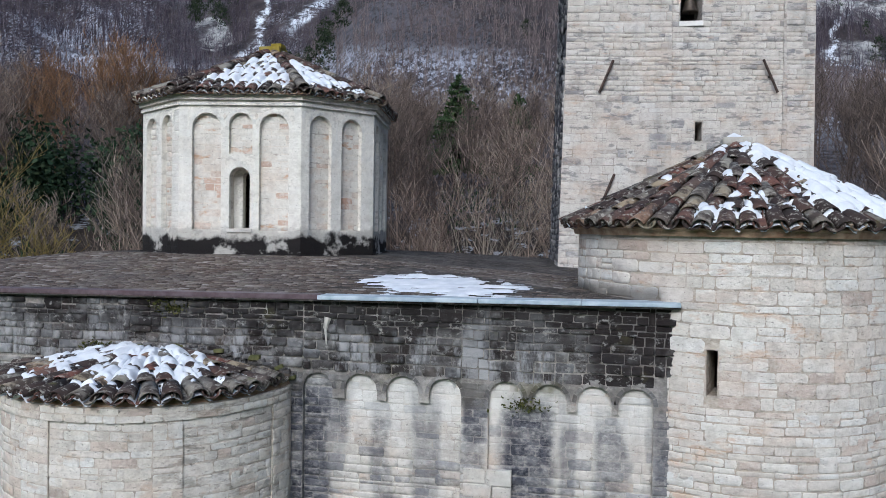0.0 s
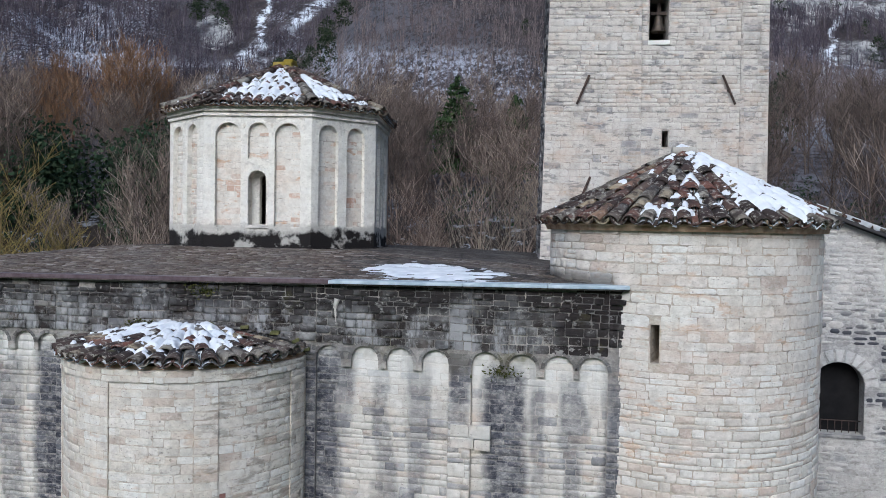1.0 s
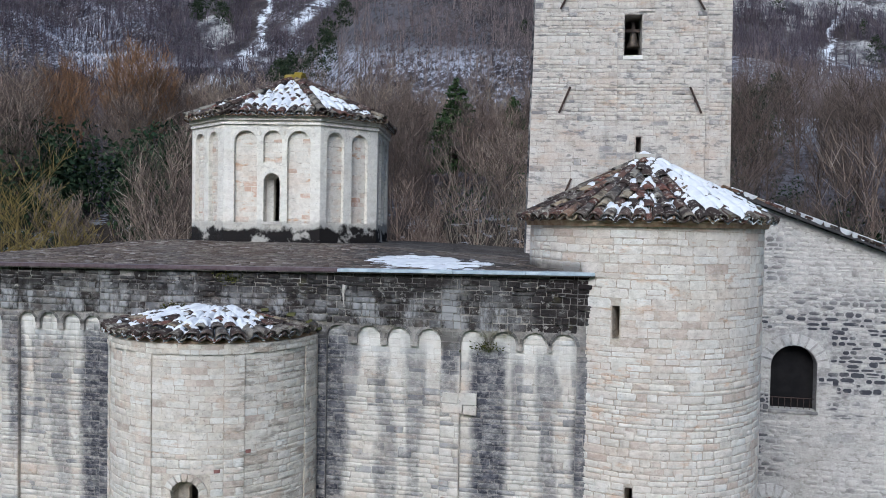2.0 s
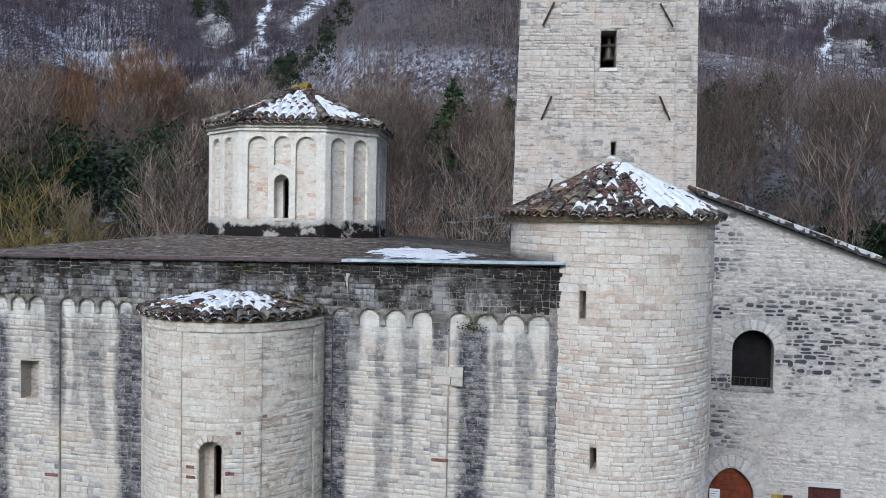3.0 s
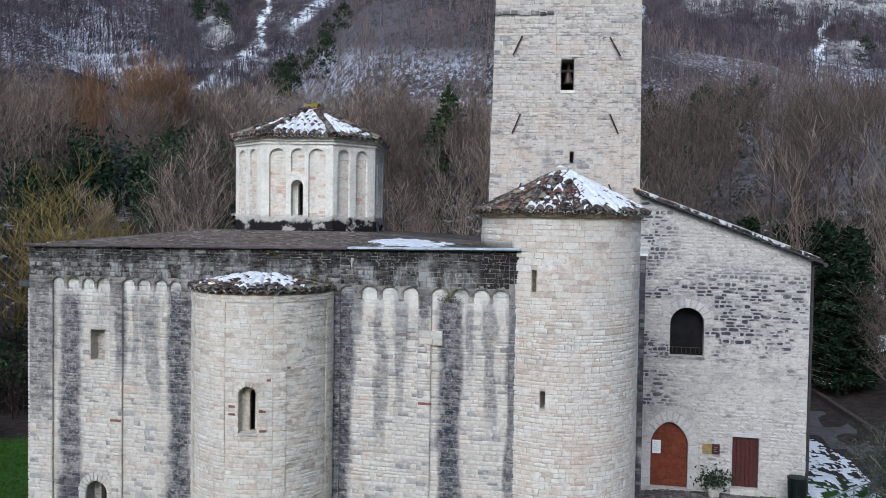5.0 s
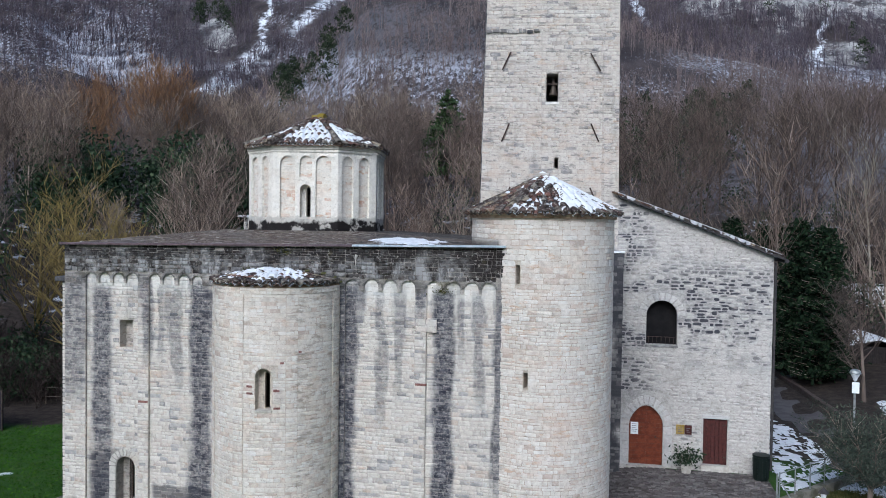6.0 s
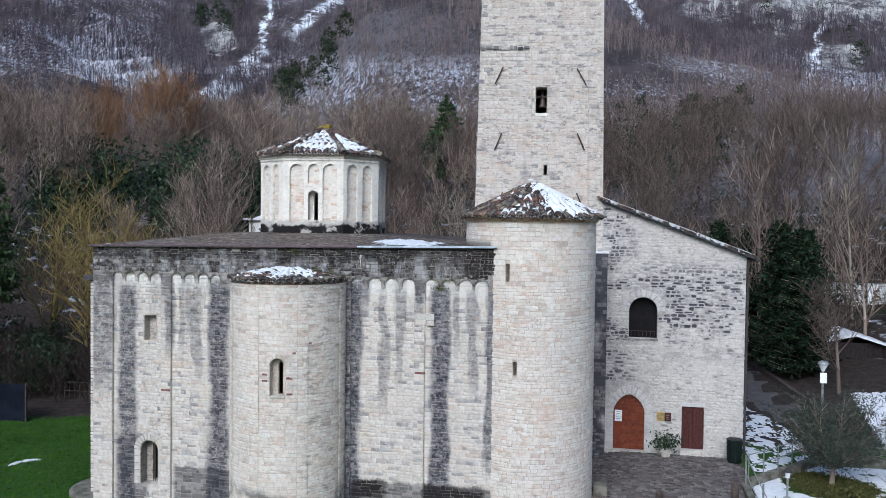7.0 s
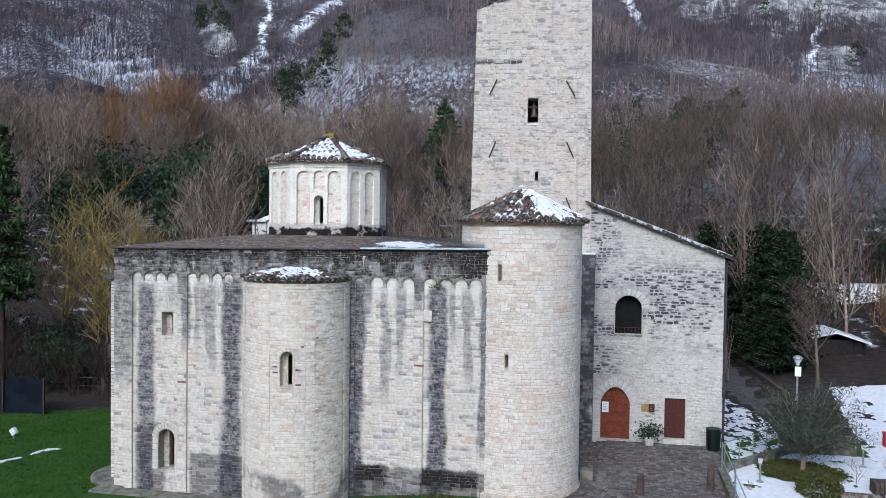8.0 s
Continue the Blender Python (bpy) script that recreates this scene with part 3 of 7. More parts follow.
def rod(bm, p, q, r, n=6, r2=None):
    p, q = Vector(p), Vector(q)
    t = (q - p).to_track_quat("Z", "Y").to_matrix()
    ring = lambda c, k: [bm.verts.new(c + t @ Vector((k * math.cos(2 * math.pi * i / n), k * math.sin(2 * math.pi * i / n), 0))) for i in range(n)]
    a, b = ring(p, r), ring(q, r if r2 is None else r2)
    for i in range(n):
        bm.faces.new((a[i], a[(i + 1) % n], b[(i + 1) % n], b[i]))
    bm.faces.new(a)
    bm.faces.new(b)


def slab(bm, outer, holes, place, d0, d1):
    """A plate with holes: outlines in (u, z), place(u, z, d) gives the point at depth d."""
    loops = [outer, *holes]
    flat = [Vector((u, z, 0)) for l in loops for u, z in l]
    tris = mathutils_tess([[Vector((u, z, 0)) for u, z in l] for l in loops])
    front = [bm.verts.new(place(p.x, p.y, d0)) for p in flat]
    back = [bm.verts.new(place(p.x, p.y, d1)) for p in flat]
    for a, b, c in tris:
        try:
            bm.faces.new((front[a], front[b], front[c]))
            bm.faces.new((back[c], back[b], back[a]))
        except ValueError:
            pass
    s = 0
    for l in loops:
        n = len(l)
        for i in range(n):
            j = (i + 1) % n
            bm.faces.new((front[s + i], front[s + j], back[s + j], back[s + i]))
        s += n


def mathutils_tess(loops):
    from mathutils.geometry import tessellate_polygon
    return tessellate_polygon(loops)


def arch(u0, u1, z0, spring, n=10, point=0.0):
    """Outline of an opening with a round (or slightly pointed) head."""
    c, r = (u0 + u1) / 2, (u1 - u0) / 2
    pts = [(u0, z0), (u1, z0)]
    for i in range(n + 1):
        a = math.pi * i / n
        pts.append((c + r * math.cos(a), spring + r * math.sin(a) * (1 + point * math.sin(a) ** 3)))
    return pts


def rect(u0, u1, z0, z1):
    return [(u0, z0), (u1, z0), (u1, z1), (u0, z1)]


# unit block: x along the wall, y from the wall's face (0) out to -1, z up
def unit_block(rng, inset=0.05, cut_x=(0.02, 0.09), cut_z=(0.05, 0.22)):
    """An eight-cornered block with worn edges."""
    shape = []
    for sx, sz in ((-1, -1), (1, -1), (1, 1), (-1, 1)):
        cx, cz = rng.uniform(*cut_x), rng.uniform(*cut_z)
        jx, jz = rng.uniform(-0.015, 0.012), rng.uniform(-0.05, 0.03)
        p, q = (sx * (0.5 - cx), sz * (0.5 + jz)), (sx * (0.5 + jx), sz * (0.5 - cz))
        shape += [p, q] if sx * sz < 0 else [q, p]
    v = []
    for y, k in ((0.6, 0.0), (-0.45, 0.0), (-1.0, inset)):
        for x, z in shape:
            v.append((x * (1 - k * 0.7), y + (rng.uniform(-0.25, 0.25) if k else 0), z * (1 - k * 1.6)))
    f = []
    for b in (0, 8):
        for i in range(8):
            f.append((b + i, b + (i + 1) % 8, b + 8 + (i + 1) % 8, b + 8 + i))
    f += [(16, 17, 18, 19), (16, 19, 20, 23), (20, 21, 22, 23)]
    return np.array(v), np.array(f)


_rng = random.Random(5)
UNITS = [unit_block(_rng, 0.055, (0.02, 0.1), (0.06, 0.27)) for _ in range(18)]
ROUGH = [unit_block(_rng, 0.09, (0.1, 0.26), (0.2, 0.42)) for _ in range(14)]
UNIT_MESH = {}


def lean(u, n, rng):
    """A block's long side, set slightly askew in the wall."""
    return (u + n.cross(u) * rng.gauss(0, 0.012)).normalized()


def lay_blocks(parent, name, blocks, mats, near, limit=300, stuff="stonework", units=UNITS):
    """blocks: (centre on the wall's face, direction along, direction out, width, height, proud). The nearest become parts, the rest one mesh."""
    rng = random.Random(len(blocks))
    single = [b for b in blocks if near(b)][:limit]
    chosen = set(id(b) for b in single)
    for o, u, n, w, h, p in single:
        u = lean(u, n, rng)
        k = rng.randrange(len(units))
        if (mats[0].name, k) not in UNIT_MESH:
            UNIT_MESH[mats[0].name, k] = array_mesh(name, *units[k], mats[0])
        ob = new(name, UNIT_MESH[mats[0].name, k])
        up = n.cross(u)
        m = Matrix.Identity(4)
        for i in range(3):
            m[i][0], m[i][1], m[i][2], m[i][3] = u[i] * w, -n[i] * p, up[i] * h, o[i]
        ob.matrix_basis = m
        under(ob, parent)
    vs, fs, base = [], [], 0
    for b in blocks:
        if id(b) in chosen:
            continue
        o, u, n, w, h, p = b
        u = lean(u, n, rng)
        v, f = units[rng.randrange(len(units))]
        up = n.cross(u)
        m = np.array([[u[i] * w, -n[i] * p, up[i] * h] for i in range(3)])
        vs.append(v @ m.T + np.array(o))
        fs.append(f + base)
        base += len(v)
    if vs:
        ob = new(stuff, array_mesh(stuff, np.concatenate(vs), np.concatenate(fs), mats[1]))
        tagged(under(ob, parent), kind="stuff")


def courses(z0, z1, h, w, spans, rng, joint=0.014, metre=1.0):
    """Rows of blocks: spans(z) gives the stretches (a, b, tag) of a row; yields (a, b, za, zb, tag)."""
    z = z0
    while z < z1 - 0.04:
        hh = min(rng.uniform(*h), z1 - z)
        for a, b, tag in spans(z + hh / 2, z, z + hh):
            u = a
            while u < b - 0.03:
                ww = rng.uniform(*w)
                if b - u - ww < w[0] * 0.5:
                    ww = b - u
                ww = min(ww, b - u)
                lift = 0.035 * noise.noise(Vector((u * metre * 0.6, z * 0.9, 6.0))) if hh > 0.06 else 0.0
                gap = joint * rng.uniform(0.5, 1.7)
                if hh > 0.15 and rng.random() < 0.2:
                    k = hh * rng.uniform(0.4, 0.6)
                    yield u + gap / 2, u + ww - gap / 2, z + gap / 2 + lift, z + k - gap / 2 + lift, tag
                    yield u + gap / 2, u + ww - gap / 2, z + k + gap / 2 + lift, z + hh - gap / 2 + lift, tag
                elif hh < 0.13 and rng.random() < 0.07 and z + hh * 1.8 < z1:
                    yield u + gap / 2, u + ww - gap / 2, z + gap / 2 + lift, z + hh * 1.75 + lift, tag
                else:
                    j = rng.uniform(-0.006, 0.006)
                    yield u + gap / 2, u + ww - gap / 2, z + gap / 2 + lift + j, z + hh - gap / 2 + lift + j, tag
                u += ww
        z += hh


def cut(spans, holes, z_lo, z_hi):
    """Takes rectangles (u0, u1, z0, z1) out of spans."""
    for u0, u1, a0, a1 in holes:
        if z_hi > a0 and z_lo < a1:
            out = []
            for a, b, t in spans:
                if u1 <= a or u0 >= b:
                    out.append((a, b, t))
                else:
                    if u0 > a:
                        out.append((a, u0, t))
                    if u1 < b:
                        out.append((u1, b, t))
            spans = out
    return spans


def ring_blocks(u0, u1, spring, thick, n, point=0.0):
    """Places of wedge stones round an arch: centre u, z, angle, width, height."""
    c, r = (u0 + u1) / 2, (u1 - u0) / 2
    for i in range(n):
        a = math.pi * (i + 0.5) / n
        k = 1 + point * math.sin(a) ** 3
        rr = r + thick / 2
        yield c + rr * math.cos(a), spring + rr * math.sin(a) * k, a - math.pi / 2, math.pi * (r + thick / 2) / n * 1.02 * (1 + 0.1 * point), thick


def wedge(name, parent, material, place, blocks, proud, depth=0.12):
    """Wedge stones of an arch as parts; place(u, z, d) gives the point."""
    for u, z, a, w, h in blocks:
        bm = bmesh.new()
        ring = []
        for d in (proud, -depth):
            k = 0.92 if d == proud else 1.0
            for sx, sz in ((-1, -1), (1, -1), (1, 1), (-1, 1)):
                ww = w * (0.5 if sz > 0 else 0.5 * max(0.5, 1 - h / w * 0.35)) * k
                x, y = sx * ww, sz * h * 0.49 * k
                ring.append(bm.verts.new(place(u + x * math.cos(a) - y * math.sin(a), z + x * math.sin(a) + y * math.cos(a), d)))
        bm.faces.new(ring[:4])
        bm.faces.new(ring[4:])
        for i in range(4):
            bm.faces.new((ring[i], ring[(i + 1) % 4], ring[4 + (i + 1) % 4], ring[4 + i]))
        part(name, bm, material, parent)


def shell(bm, cx, cy, r_out, r_in, angles, levels, hole):
    """A round wall of cells; hole(a, z) says which cells are open. Angles in degrees from -y, growing towards +x."""
    def pt(a, r, z):
        return (cx + r * math.sin(radians(a)), cy - r * math.cos(radians(a)), z)
    vo = [[bm.verts.new(pt(a, r_out, z)) for z in levels] for a in angles]
    vi = [[bm.verts.new(pt(a, r_in, z)) for z in levels] for a in angles]
    na, nz = len(angles) - 1, len(levels) - 1
    solid = [[not hole((angles[i] + angles[i + 1]) / 2, (levels[k] + levels[k + 1]) / 2) for k in range(nz)] for i in range(na)]
    for i in range(na):
        for k in range(nz):
            if not solid[i][k]:
                continue
            bm.faces.new((vo[i][k], vo[i + 1][k], vo[i + 1][k + 1], vo[i][k + 1]))
            bm.faces.new((vi[i][k], vi[i][k + 1], vi[i + 1][k + 1], vi[i + 1][k]))
            for di, dk, e in ((-1, 0, ((i, k), (i, k + 1))), (1, 0, ((i + 1, k), (i + 1, k + 1))), (0, -1, ((i, k), (i + 1, k))), (0, 1, ((i, k + 1), (i + 1, k + 1)))):
                a, b = i + di, k + dk
                if not (0 <= a < na and 0 <= b < nz) or not solid[a][b]:
                    (p, q), (s, t) = e
                    bm.faces.new((vo[p][q], vo[s][t], vi[s][t], vi[p][q]))


def breaks(lo, hi, step, fine=()):
    """Sorted cuts from lo to hi, with finer ones inside the stretches (a, b, step)."""
    out = set(round(lo + (hi - lo) * i / max(1, round((hi - lo) / step)), 4) for i in range(max(1, round((hi - lo) / step)) + 1))
    for a, b, s in fine:
        out = set(v for v in out if v <= a - s / 2 or v >= b + s / 2)
        n = max(1, round((b - a) / s))
        out |= set(round(a + (b - a) * i / n, 4) for i in range(n + 1))
    return sorted(out)


# ---- roof tiles ----
def tile_mesh(name, length=0.48, r0=0.122, r1=0.096, thick=0.018, sag=0.0):
    """A half-round clay tile: the wide end at y = 0, running up to y = length, crown at +z."""
    n = 6
    v, f = [], []
    for y, r in ((0.0, r0), (length, r1)):
        for rr in (r, r - thick):
            for i in range(n + 1):
                a = math.pi * i / n
                v.append((rr * math.cos(a), y, rr * math.sin(a) * 0.85 - sag * y))
    k = n + 1
    for i in range(n):
        f += [(i, i + 1, 2 * k + i + 1, 2 * k + i), (k + i + 1, k + i, 3 * k + i, 3 * k + i + 1), (i + 1, i, k + i, k + i + 1), (2 * k + i, 2 * k + i + 1, 3 * k + i + 1, 3 * k + i)]
    f += [(0, 2 * k, 3 * k, k), (n, k + n, 3 * k + n, 2 * k + n)]
    return array_mesh(name, v, f, TILE)


TILES = [tile_mesh("tile"), tile_mesh("tile", 0.46, 0.13, 0.102), tile_mesh("tile", 0.5, 0.116, 0.092)]


def lay_tile(parent, foot, up, side, rng, flip=False):
    """One tile: foot of its lower edge's middle, up the slope, sideways; the normal follows."""
    n = side.cross(up)
    m = Matrix.Identity(4)
    tilt = rng.uniform(-0.07, 0.07)
    s = (side + up * tilt).normalized()
    u = n.cross(s).normalized() if n.cross(s).dot(up) > 0 else s.cross(n).normalized()
    sc = rng.uniform(0.93, 1.07)
    k = -1 if flip else 1
    for i in range(3):
        m[i][0], m[i][1], m[i][2], m[i][3] = s[i] * sc * k, u[i], n[i] * sc * k, foot[i]
    ob = new("tile", TILES[rng.randrange(3)])
    ob.matrix_basis = m
    return under(ob, parent)


def snow_lump(vs, fs, foot, up, side, length, width, thick, rng):
    """A soft pad of snow over a tile, added to the arrays."""
    n = side.cross(up)
    base = sum(len(v) for v in vs)
    nu, nv = 7, 6
    pts = []
    ph = [rng.uniform(0, 6.3) for _ in range(4)]
    for i in range(nu + 1):
        for j in range(nv + 1):
            a, b = i / nu * 2 - 1, j / nv * 2 - 1
            edge = max(0.0, 1 - max(abs(a), abs(b)) ** 3.0)
            wob = 1 + 0.16 * math.sin(3 * math.atan2(b, a) + ph[0]) + 0.1 * math.sin(5 * math.atan2(b, a) + ph[1])
            crown = 0.1 * math.cos(a * 1.4)
            h = crown + thick * edge ** 0.6 * (0.8 + 0.25 * math.sin(a * 3 + ph[2]) + 0.2 * math.sin(b * 4 + ph[3])) - 0.03 * (1 - edge)
            pts.append(foot + side * (a * width / 2 * wob) + up * (length * (0.5 + 0.5 * b * wob)) + n * h)
    vs.append(np.array([tuple(p) for p in pts]))
    fs.append(np.array([(base + i * (nv + 1) + j, base + (i + 1) * (nv + 1) + j, base + (i + 1) * (nv + 1) + j + 1, base + i * (nv + 1) + j + 1) for i in range(nu) for j in range(nv)]))


def snow_cap(vs, fs, foot, up, side, cover, rng):
    """Snow on one tile: it hugs the crown and fills the furrow; where it is thin it sinks away under the tile."""
    n = side.cross(up)
    base = sum(len(v) for v in vs)
    nu, nv = 14, 14
    pts = []
    for i in range(nu + 1):
        for j in range(nv + 1):
            a, b = i / nu * 2 - 1, j / nv
            x, y = a * 0.155, 0.5 * b
            p = foot + side * x + up * y
            q = 1.5 * cover - 0.92 + 0.6 * noise.noise(p * 5.0) + 0.75 * noise.noise(p * 13.0)
            q -= 2.4 * max(0.0, 1 - b * 1.7) * (1.45 - cover) * max(0.4, 1 - abs(a) * 0.7) - 0.2 * max(0.0, abs(a) - 0.55)
            q = max(-1.0, min(1.0, q * 2.0))
            crown = math.sqrt(max(0.0, 0.0146 - x * x)) * 0.85
            soft = max(crown, 0.014)
            pts.append(p + n * (soft + (0.005 + 0.022 * math.sqrt(q) if q > 0 else 0.006 + 0.09 * q) - (0.05 if j == nv else 0.0)))
    vs.append(np.array([tuple(p) for p in pts]))
    fs.append(np.array([(base + i * (nv + 1) + j, base + (i + 1) * (nv + 1) + j, base + (i + 1) * (nv + 1) + j + 1, base + i * (nv + 1) + j + 1) for i in range(nu) for j in range(nv)]))


def snow_object(name, vs, fs, label, parent=None):
    me = array_mesh(name, np.concatenate(vs), np.concatenate(fs), SNOW)
    me.polygons.foreach_set("use_smooth", np.ones(len(me.polygons), dtype=bool))
    ob = new(name, me)
    under(ob, parent)
    return tagged(ob, label, "snow", kind="stuff")


def cone_roof(parent, cx, cy, r_eave, z_eave, z_top, a0, a1, rows, pitch, rng, r_stop=0.12, lie=None, flank=0.0):
    """Rows of tiles on a cone between two angles; lie(a, s) says how thick the snow lies. Returns the snow."""
    vs, fs = [], []
    rise, run = z_top - z_eave, r_eave
    for k in range(rows):
        s = k / rows
        r = r_eave * (1 - s)
        if r < r_stop:
            break
        count = max(5, round(radians(a1 - a0) * r / pitch))
        for i in range(count):
            a = a0 + (a1 - a0) * (i + 0.5 + rng.uniform(-0.12, 0.12)) / count
            out = Vector((math.sin(radians(a)), -math.cos(radians(a)), 0))
            side = Vector((math.cos(radians(a)), math.sin(radians(a)), 0))
            up = (-out * run + Vector((0, 0, rise))).normalized()
            nrm = side.cross(up)
            rr = r - flank * smooth(40, 88, abs(a)) * (1 - s)
            foot = Vector((cx, cy, 0)) + out * (rr + 0.04 * rng.random()) + Vector((0, 0, z_eave + rise * s)) + nrm * (0.02 + rng.uniform(0, 0.02))
            lay_tile(parent, foot, up, side, rng)
            cover = lie(a, s)
            if cover > 0.15:
                snow_cap(vs, fs, foot + nrm * 0.004, up, side, min(1.0, cover), rng)
            b = a + (a1 - a0) * 0.5 / count
            o2 = Vector((math.sin(radians(b)), -math.cos(radians(b)), 0))
            s2 = Vector((math.cos(radians(b)), math.sin(radians(b)), 0))
            u2 = (-o2 * run + Vector((0, 0, rise))).normalized()
            lay_tile(parent, Vector((cx, cy, 0)) + o2 * (rr + 0.02) + Vector((0, 0, z_eave + rise * s)) + s2.cross(u2) * (0.08 if k == 0 else 0.06), u2, s2, rng, True)
    return vs, fs



def facet_roof(parent, a, b, top, rows, pitch, rng, lie, vs, fs):
    """Rows of tiles on a roof facet whose eave runs from a to b and that closes in a point."""
    a, b, top = Vector(a), Vector(b), Vector(top)
    side = (b - a).normalized()
    mid = (a + b) / 2
    fall = top - a
    up = (fall - side * fall.dot(side)).normalized()
    length = fall.dot(up)
    shift = fall.dot(side)
    nrm = side.cross(up)
    width = (b - a).length
    for k in range(rows):
        s = k / rows
        lo, hi = shift * s, width - (width - shift) * s
        count = max(1, round((hi - lo) / pitch))
        for i in range(count):
            u = lo + (hi - lo) * (i + 0.5) / count + rng.uniform(-0.02, 0.02)
            foot = a + side * u + up * (length * s) + nrm * (0.02 + rng.uniform(0, 0.015))
            lay_tile(parent, foot, up, side, rng)
            cover = lie(u / width, s)
            if cover > 0.15 and lo + 0.17 < u < hi - 0.17:
                snow_cap(vs, fs, foot + nrm * 0.004, up, side, min(1.0, cover), rng)
            if k == 0:
                lay_tile(parent, a + side * (u + pitch / 2) + nrm * 0.07, up, side, rng, True)



# ---- plants ----
def limbs(rng, height, radius, kids, spread, lean=0.06, rise=0.35, sub=3, crown=0.3, fine=0.007):
    """Segments (p, q, r at p, r at q) of a bare tree at the origin. kids: branches at each level."""
    segs = []

    def grow(p, d, length, r, level):
        n = sub if level < 2 else 2
        if level >= len(kids):
            n = 1
        step = length / n
        spots = []
        for i in range(n):
            w = 0.05 + 0.1 * level
            d = (d + Vector((rng.uniform(-w, w), rng.uniform(-w, w), rng.uniform(-w, w) + 0.03 * level))).normalized()
            q = p + d * step
            r2 = max(fine * 0.8, r * (1 - 0.8 * (i + 1) / n) if level else r * (1 - 0.75 * (i + 1) / n))
            r1 = max(fine, r * (1 - 0.8 * i / n))
            segs.append((p, q, r1, r2))
            spots.append((p, q, r1, r2))
            p = q
        if level < len(kids):
            for j in range(kids[level]):
                t = (crown if level == 0 else 0.2) + (1 - (crown if level == 0 else 0.2)) * (j + rng.random()) / kids[level]
                i = min(n - 1, int(t * n))
                a, b, r1, r2 = spots[i]
                at = a.lerp(b, min(1, t * n - i))
                turn = rng.uniform(0, 2 * math.pi)
                flat = Vector((math.cos(turn), math.sin(turn), rise))
                nd = (d * (1 - spread) + flat * spread + Vector((0, 0, 0.15))).normalized()
                grow(at, nd, length * rng.uniform(0.38, 0.62) * (1.15 - 0.5 * t if level == 0 else 1), max(fine, (r1 + (r2 - r1) * 0.5) * 0.55), level + 1)

    grow(Vector((0, 0, -0.3)), Vector((rng.uniform(-lean, lean), rng.uniform(-lean, lean), 1)).normalized(), height, radius, 0)
    return segs


def limb_arrays(segs, sides=3):
    p = np.array([tuple(s[0]) for s in segs])
    q = np.array([tuple(s[1]) for s in segs])
    r = np.array([(s[2], s[3]) for s in segs])
    d = q - p
    d /= np.maximum(1e-6, np.linalg.norm(d, axis=1))[:, None]
    ref = np.where(np.abs(d[:, 2:3]) > 0.9, np.array([[1.0, 0, 0]]), np.array([[0, 0, 1.0]]))
    a = np.cross(d, ref)
    a /= np.linalg.norm(a, axis=1)[:, None]
    b = np.cross(d, a)
    vs = []
    for i in range(sides):
        c, s = math.cos(2 * math.pi * i / sides), math.sin(2 * math.pi * i / sides)
        vs.append(p + (a * c + b * s) * r[:, :1])
        vs.append(q + (a * c + b * s) * r[:, 1:])
    v = np.stack(vs, axis=1).reshape(-1, 3)
    base = np.arange(len(segs))[:, None] * sides * 2
    f = np.concatenate([base + np.array([[2 * i, 2 * ((i + 1) % sides), 2 * ((i + 1) % sides) + 1, 2 * i + 1]]) for i in range(sides)])
    return v, f


def twig_arrays(segs, rng, thick=0.03):
    """Limbs as prisms; twigs thinner than thick as narrow blades turned at random. Quads only."""
    stout = [t for t in segs if t[2] >= thick]
    thin = [t for t in segs if t[2] < thick]
    if not thin:
        return limb_arrays(stout, 3)
    p, q = np.array([tuple(t[0]) for t in thin]), np.array([tuple(t[1]) for t in thin])
    r = np.array([(t[2], t[3]) for t in thin])
    a = np.cross(q - p, rng.normal(size=p.shape))
    a /= np.maximum(1e-6, np.linalg.norm(a, axis=1))[:, None]
    v = np.stack([p - a * r[:, :1], p + a * r[:, :1], q + a * r[:, 1:], q - a * r[:, 1:]], axis=1).reshape(-1, 3)
    f = np.arange(len(v)).reshape(-1, 4)
    if stout:
        v0, f0 = limb_arrays(stout, 3)
        return np.concatenate([v0, v]), np.concatenate([f0, f + len(v0)])
    return v, f


def leaf_arrays(points, size, rng, flat=0.4):
    """Small bent leaves (two quads each) at the given points."""
    p = np.asarray(points)
    n = len(p)
    a = rng.normal(size=(n, 3))
    a /= np.linalg.norm(a, axis=1)[:, None]
    b = np.cross(a, rng.normal(size=(n, 3)))
    b /= np.maximum(1e-6, np.linalg.norm(b, axis=1))[:, None]
    c = np.cross(a, b)
    s = size * rng.uniform(0.6, 1.3, size=(n, 1))
    v = np.stack([p - a * s - b * s * flat + c * s * 0.2, p - a * s + b * s * flat + c * s * 0.2, p + b * s * flat, p - b * s * flat, p + a * s + b * s * flat * 0.4 + c * s * 0.25, p + a * s - b * s * flat * 0.4 + c * s * 0.25], axis=1).reshape(-1, 3)
    base = np.arange(n)[:, None] * 6
    return v, np.concatenate([base + np.array([[0, 1, 2, 3]]), base + np.array([[3, 2, 4, 5]])])


def scatter(name, kinds, places, material, label, category):
    """Many plants in one mesh: kinds are arrays, places are (x, y, z, turn, size, kind)."""
    vs, fs, base = [], [], 0
    for x, y, z, turn, size, k in places:
        v, f = kinds[k]
        c, s = math.cos(turn) * size, math.sin(turn) * size
        m = np.array([[c, -s, 0], [s, c, 0], [0, 0, size]])
        vs.append(v @ m.T + np.array([x, y, z]))
        fs.append(f + base)
        base += len(v)
    ob = new(name, array_mesh(name, np.concatenate(vs), np.concatenate(fs), material))
    return tagged(ob, label, category, kind="stuff")


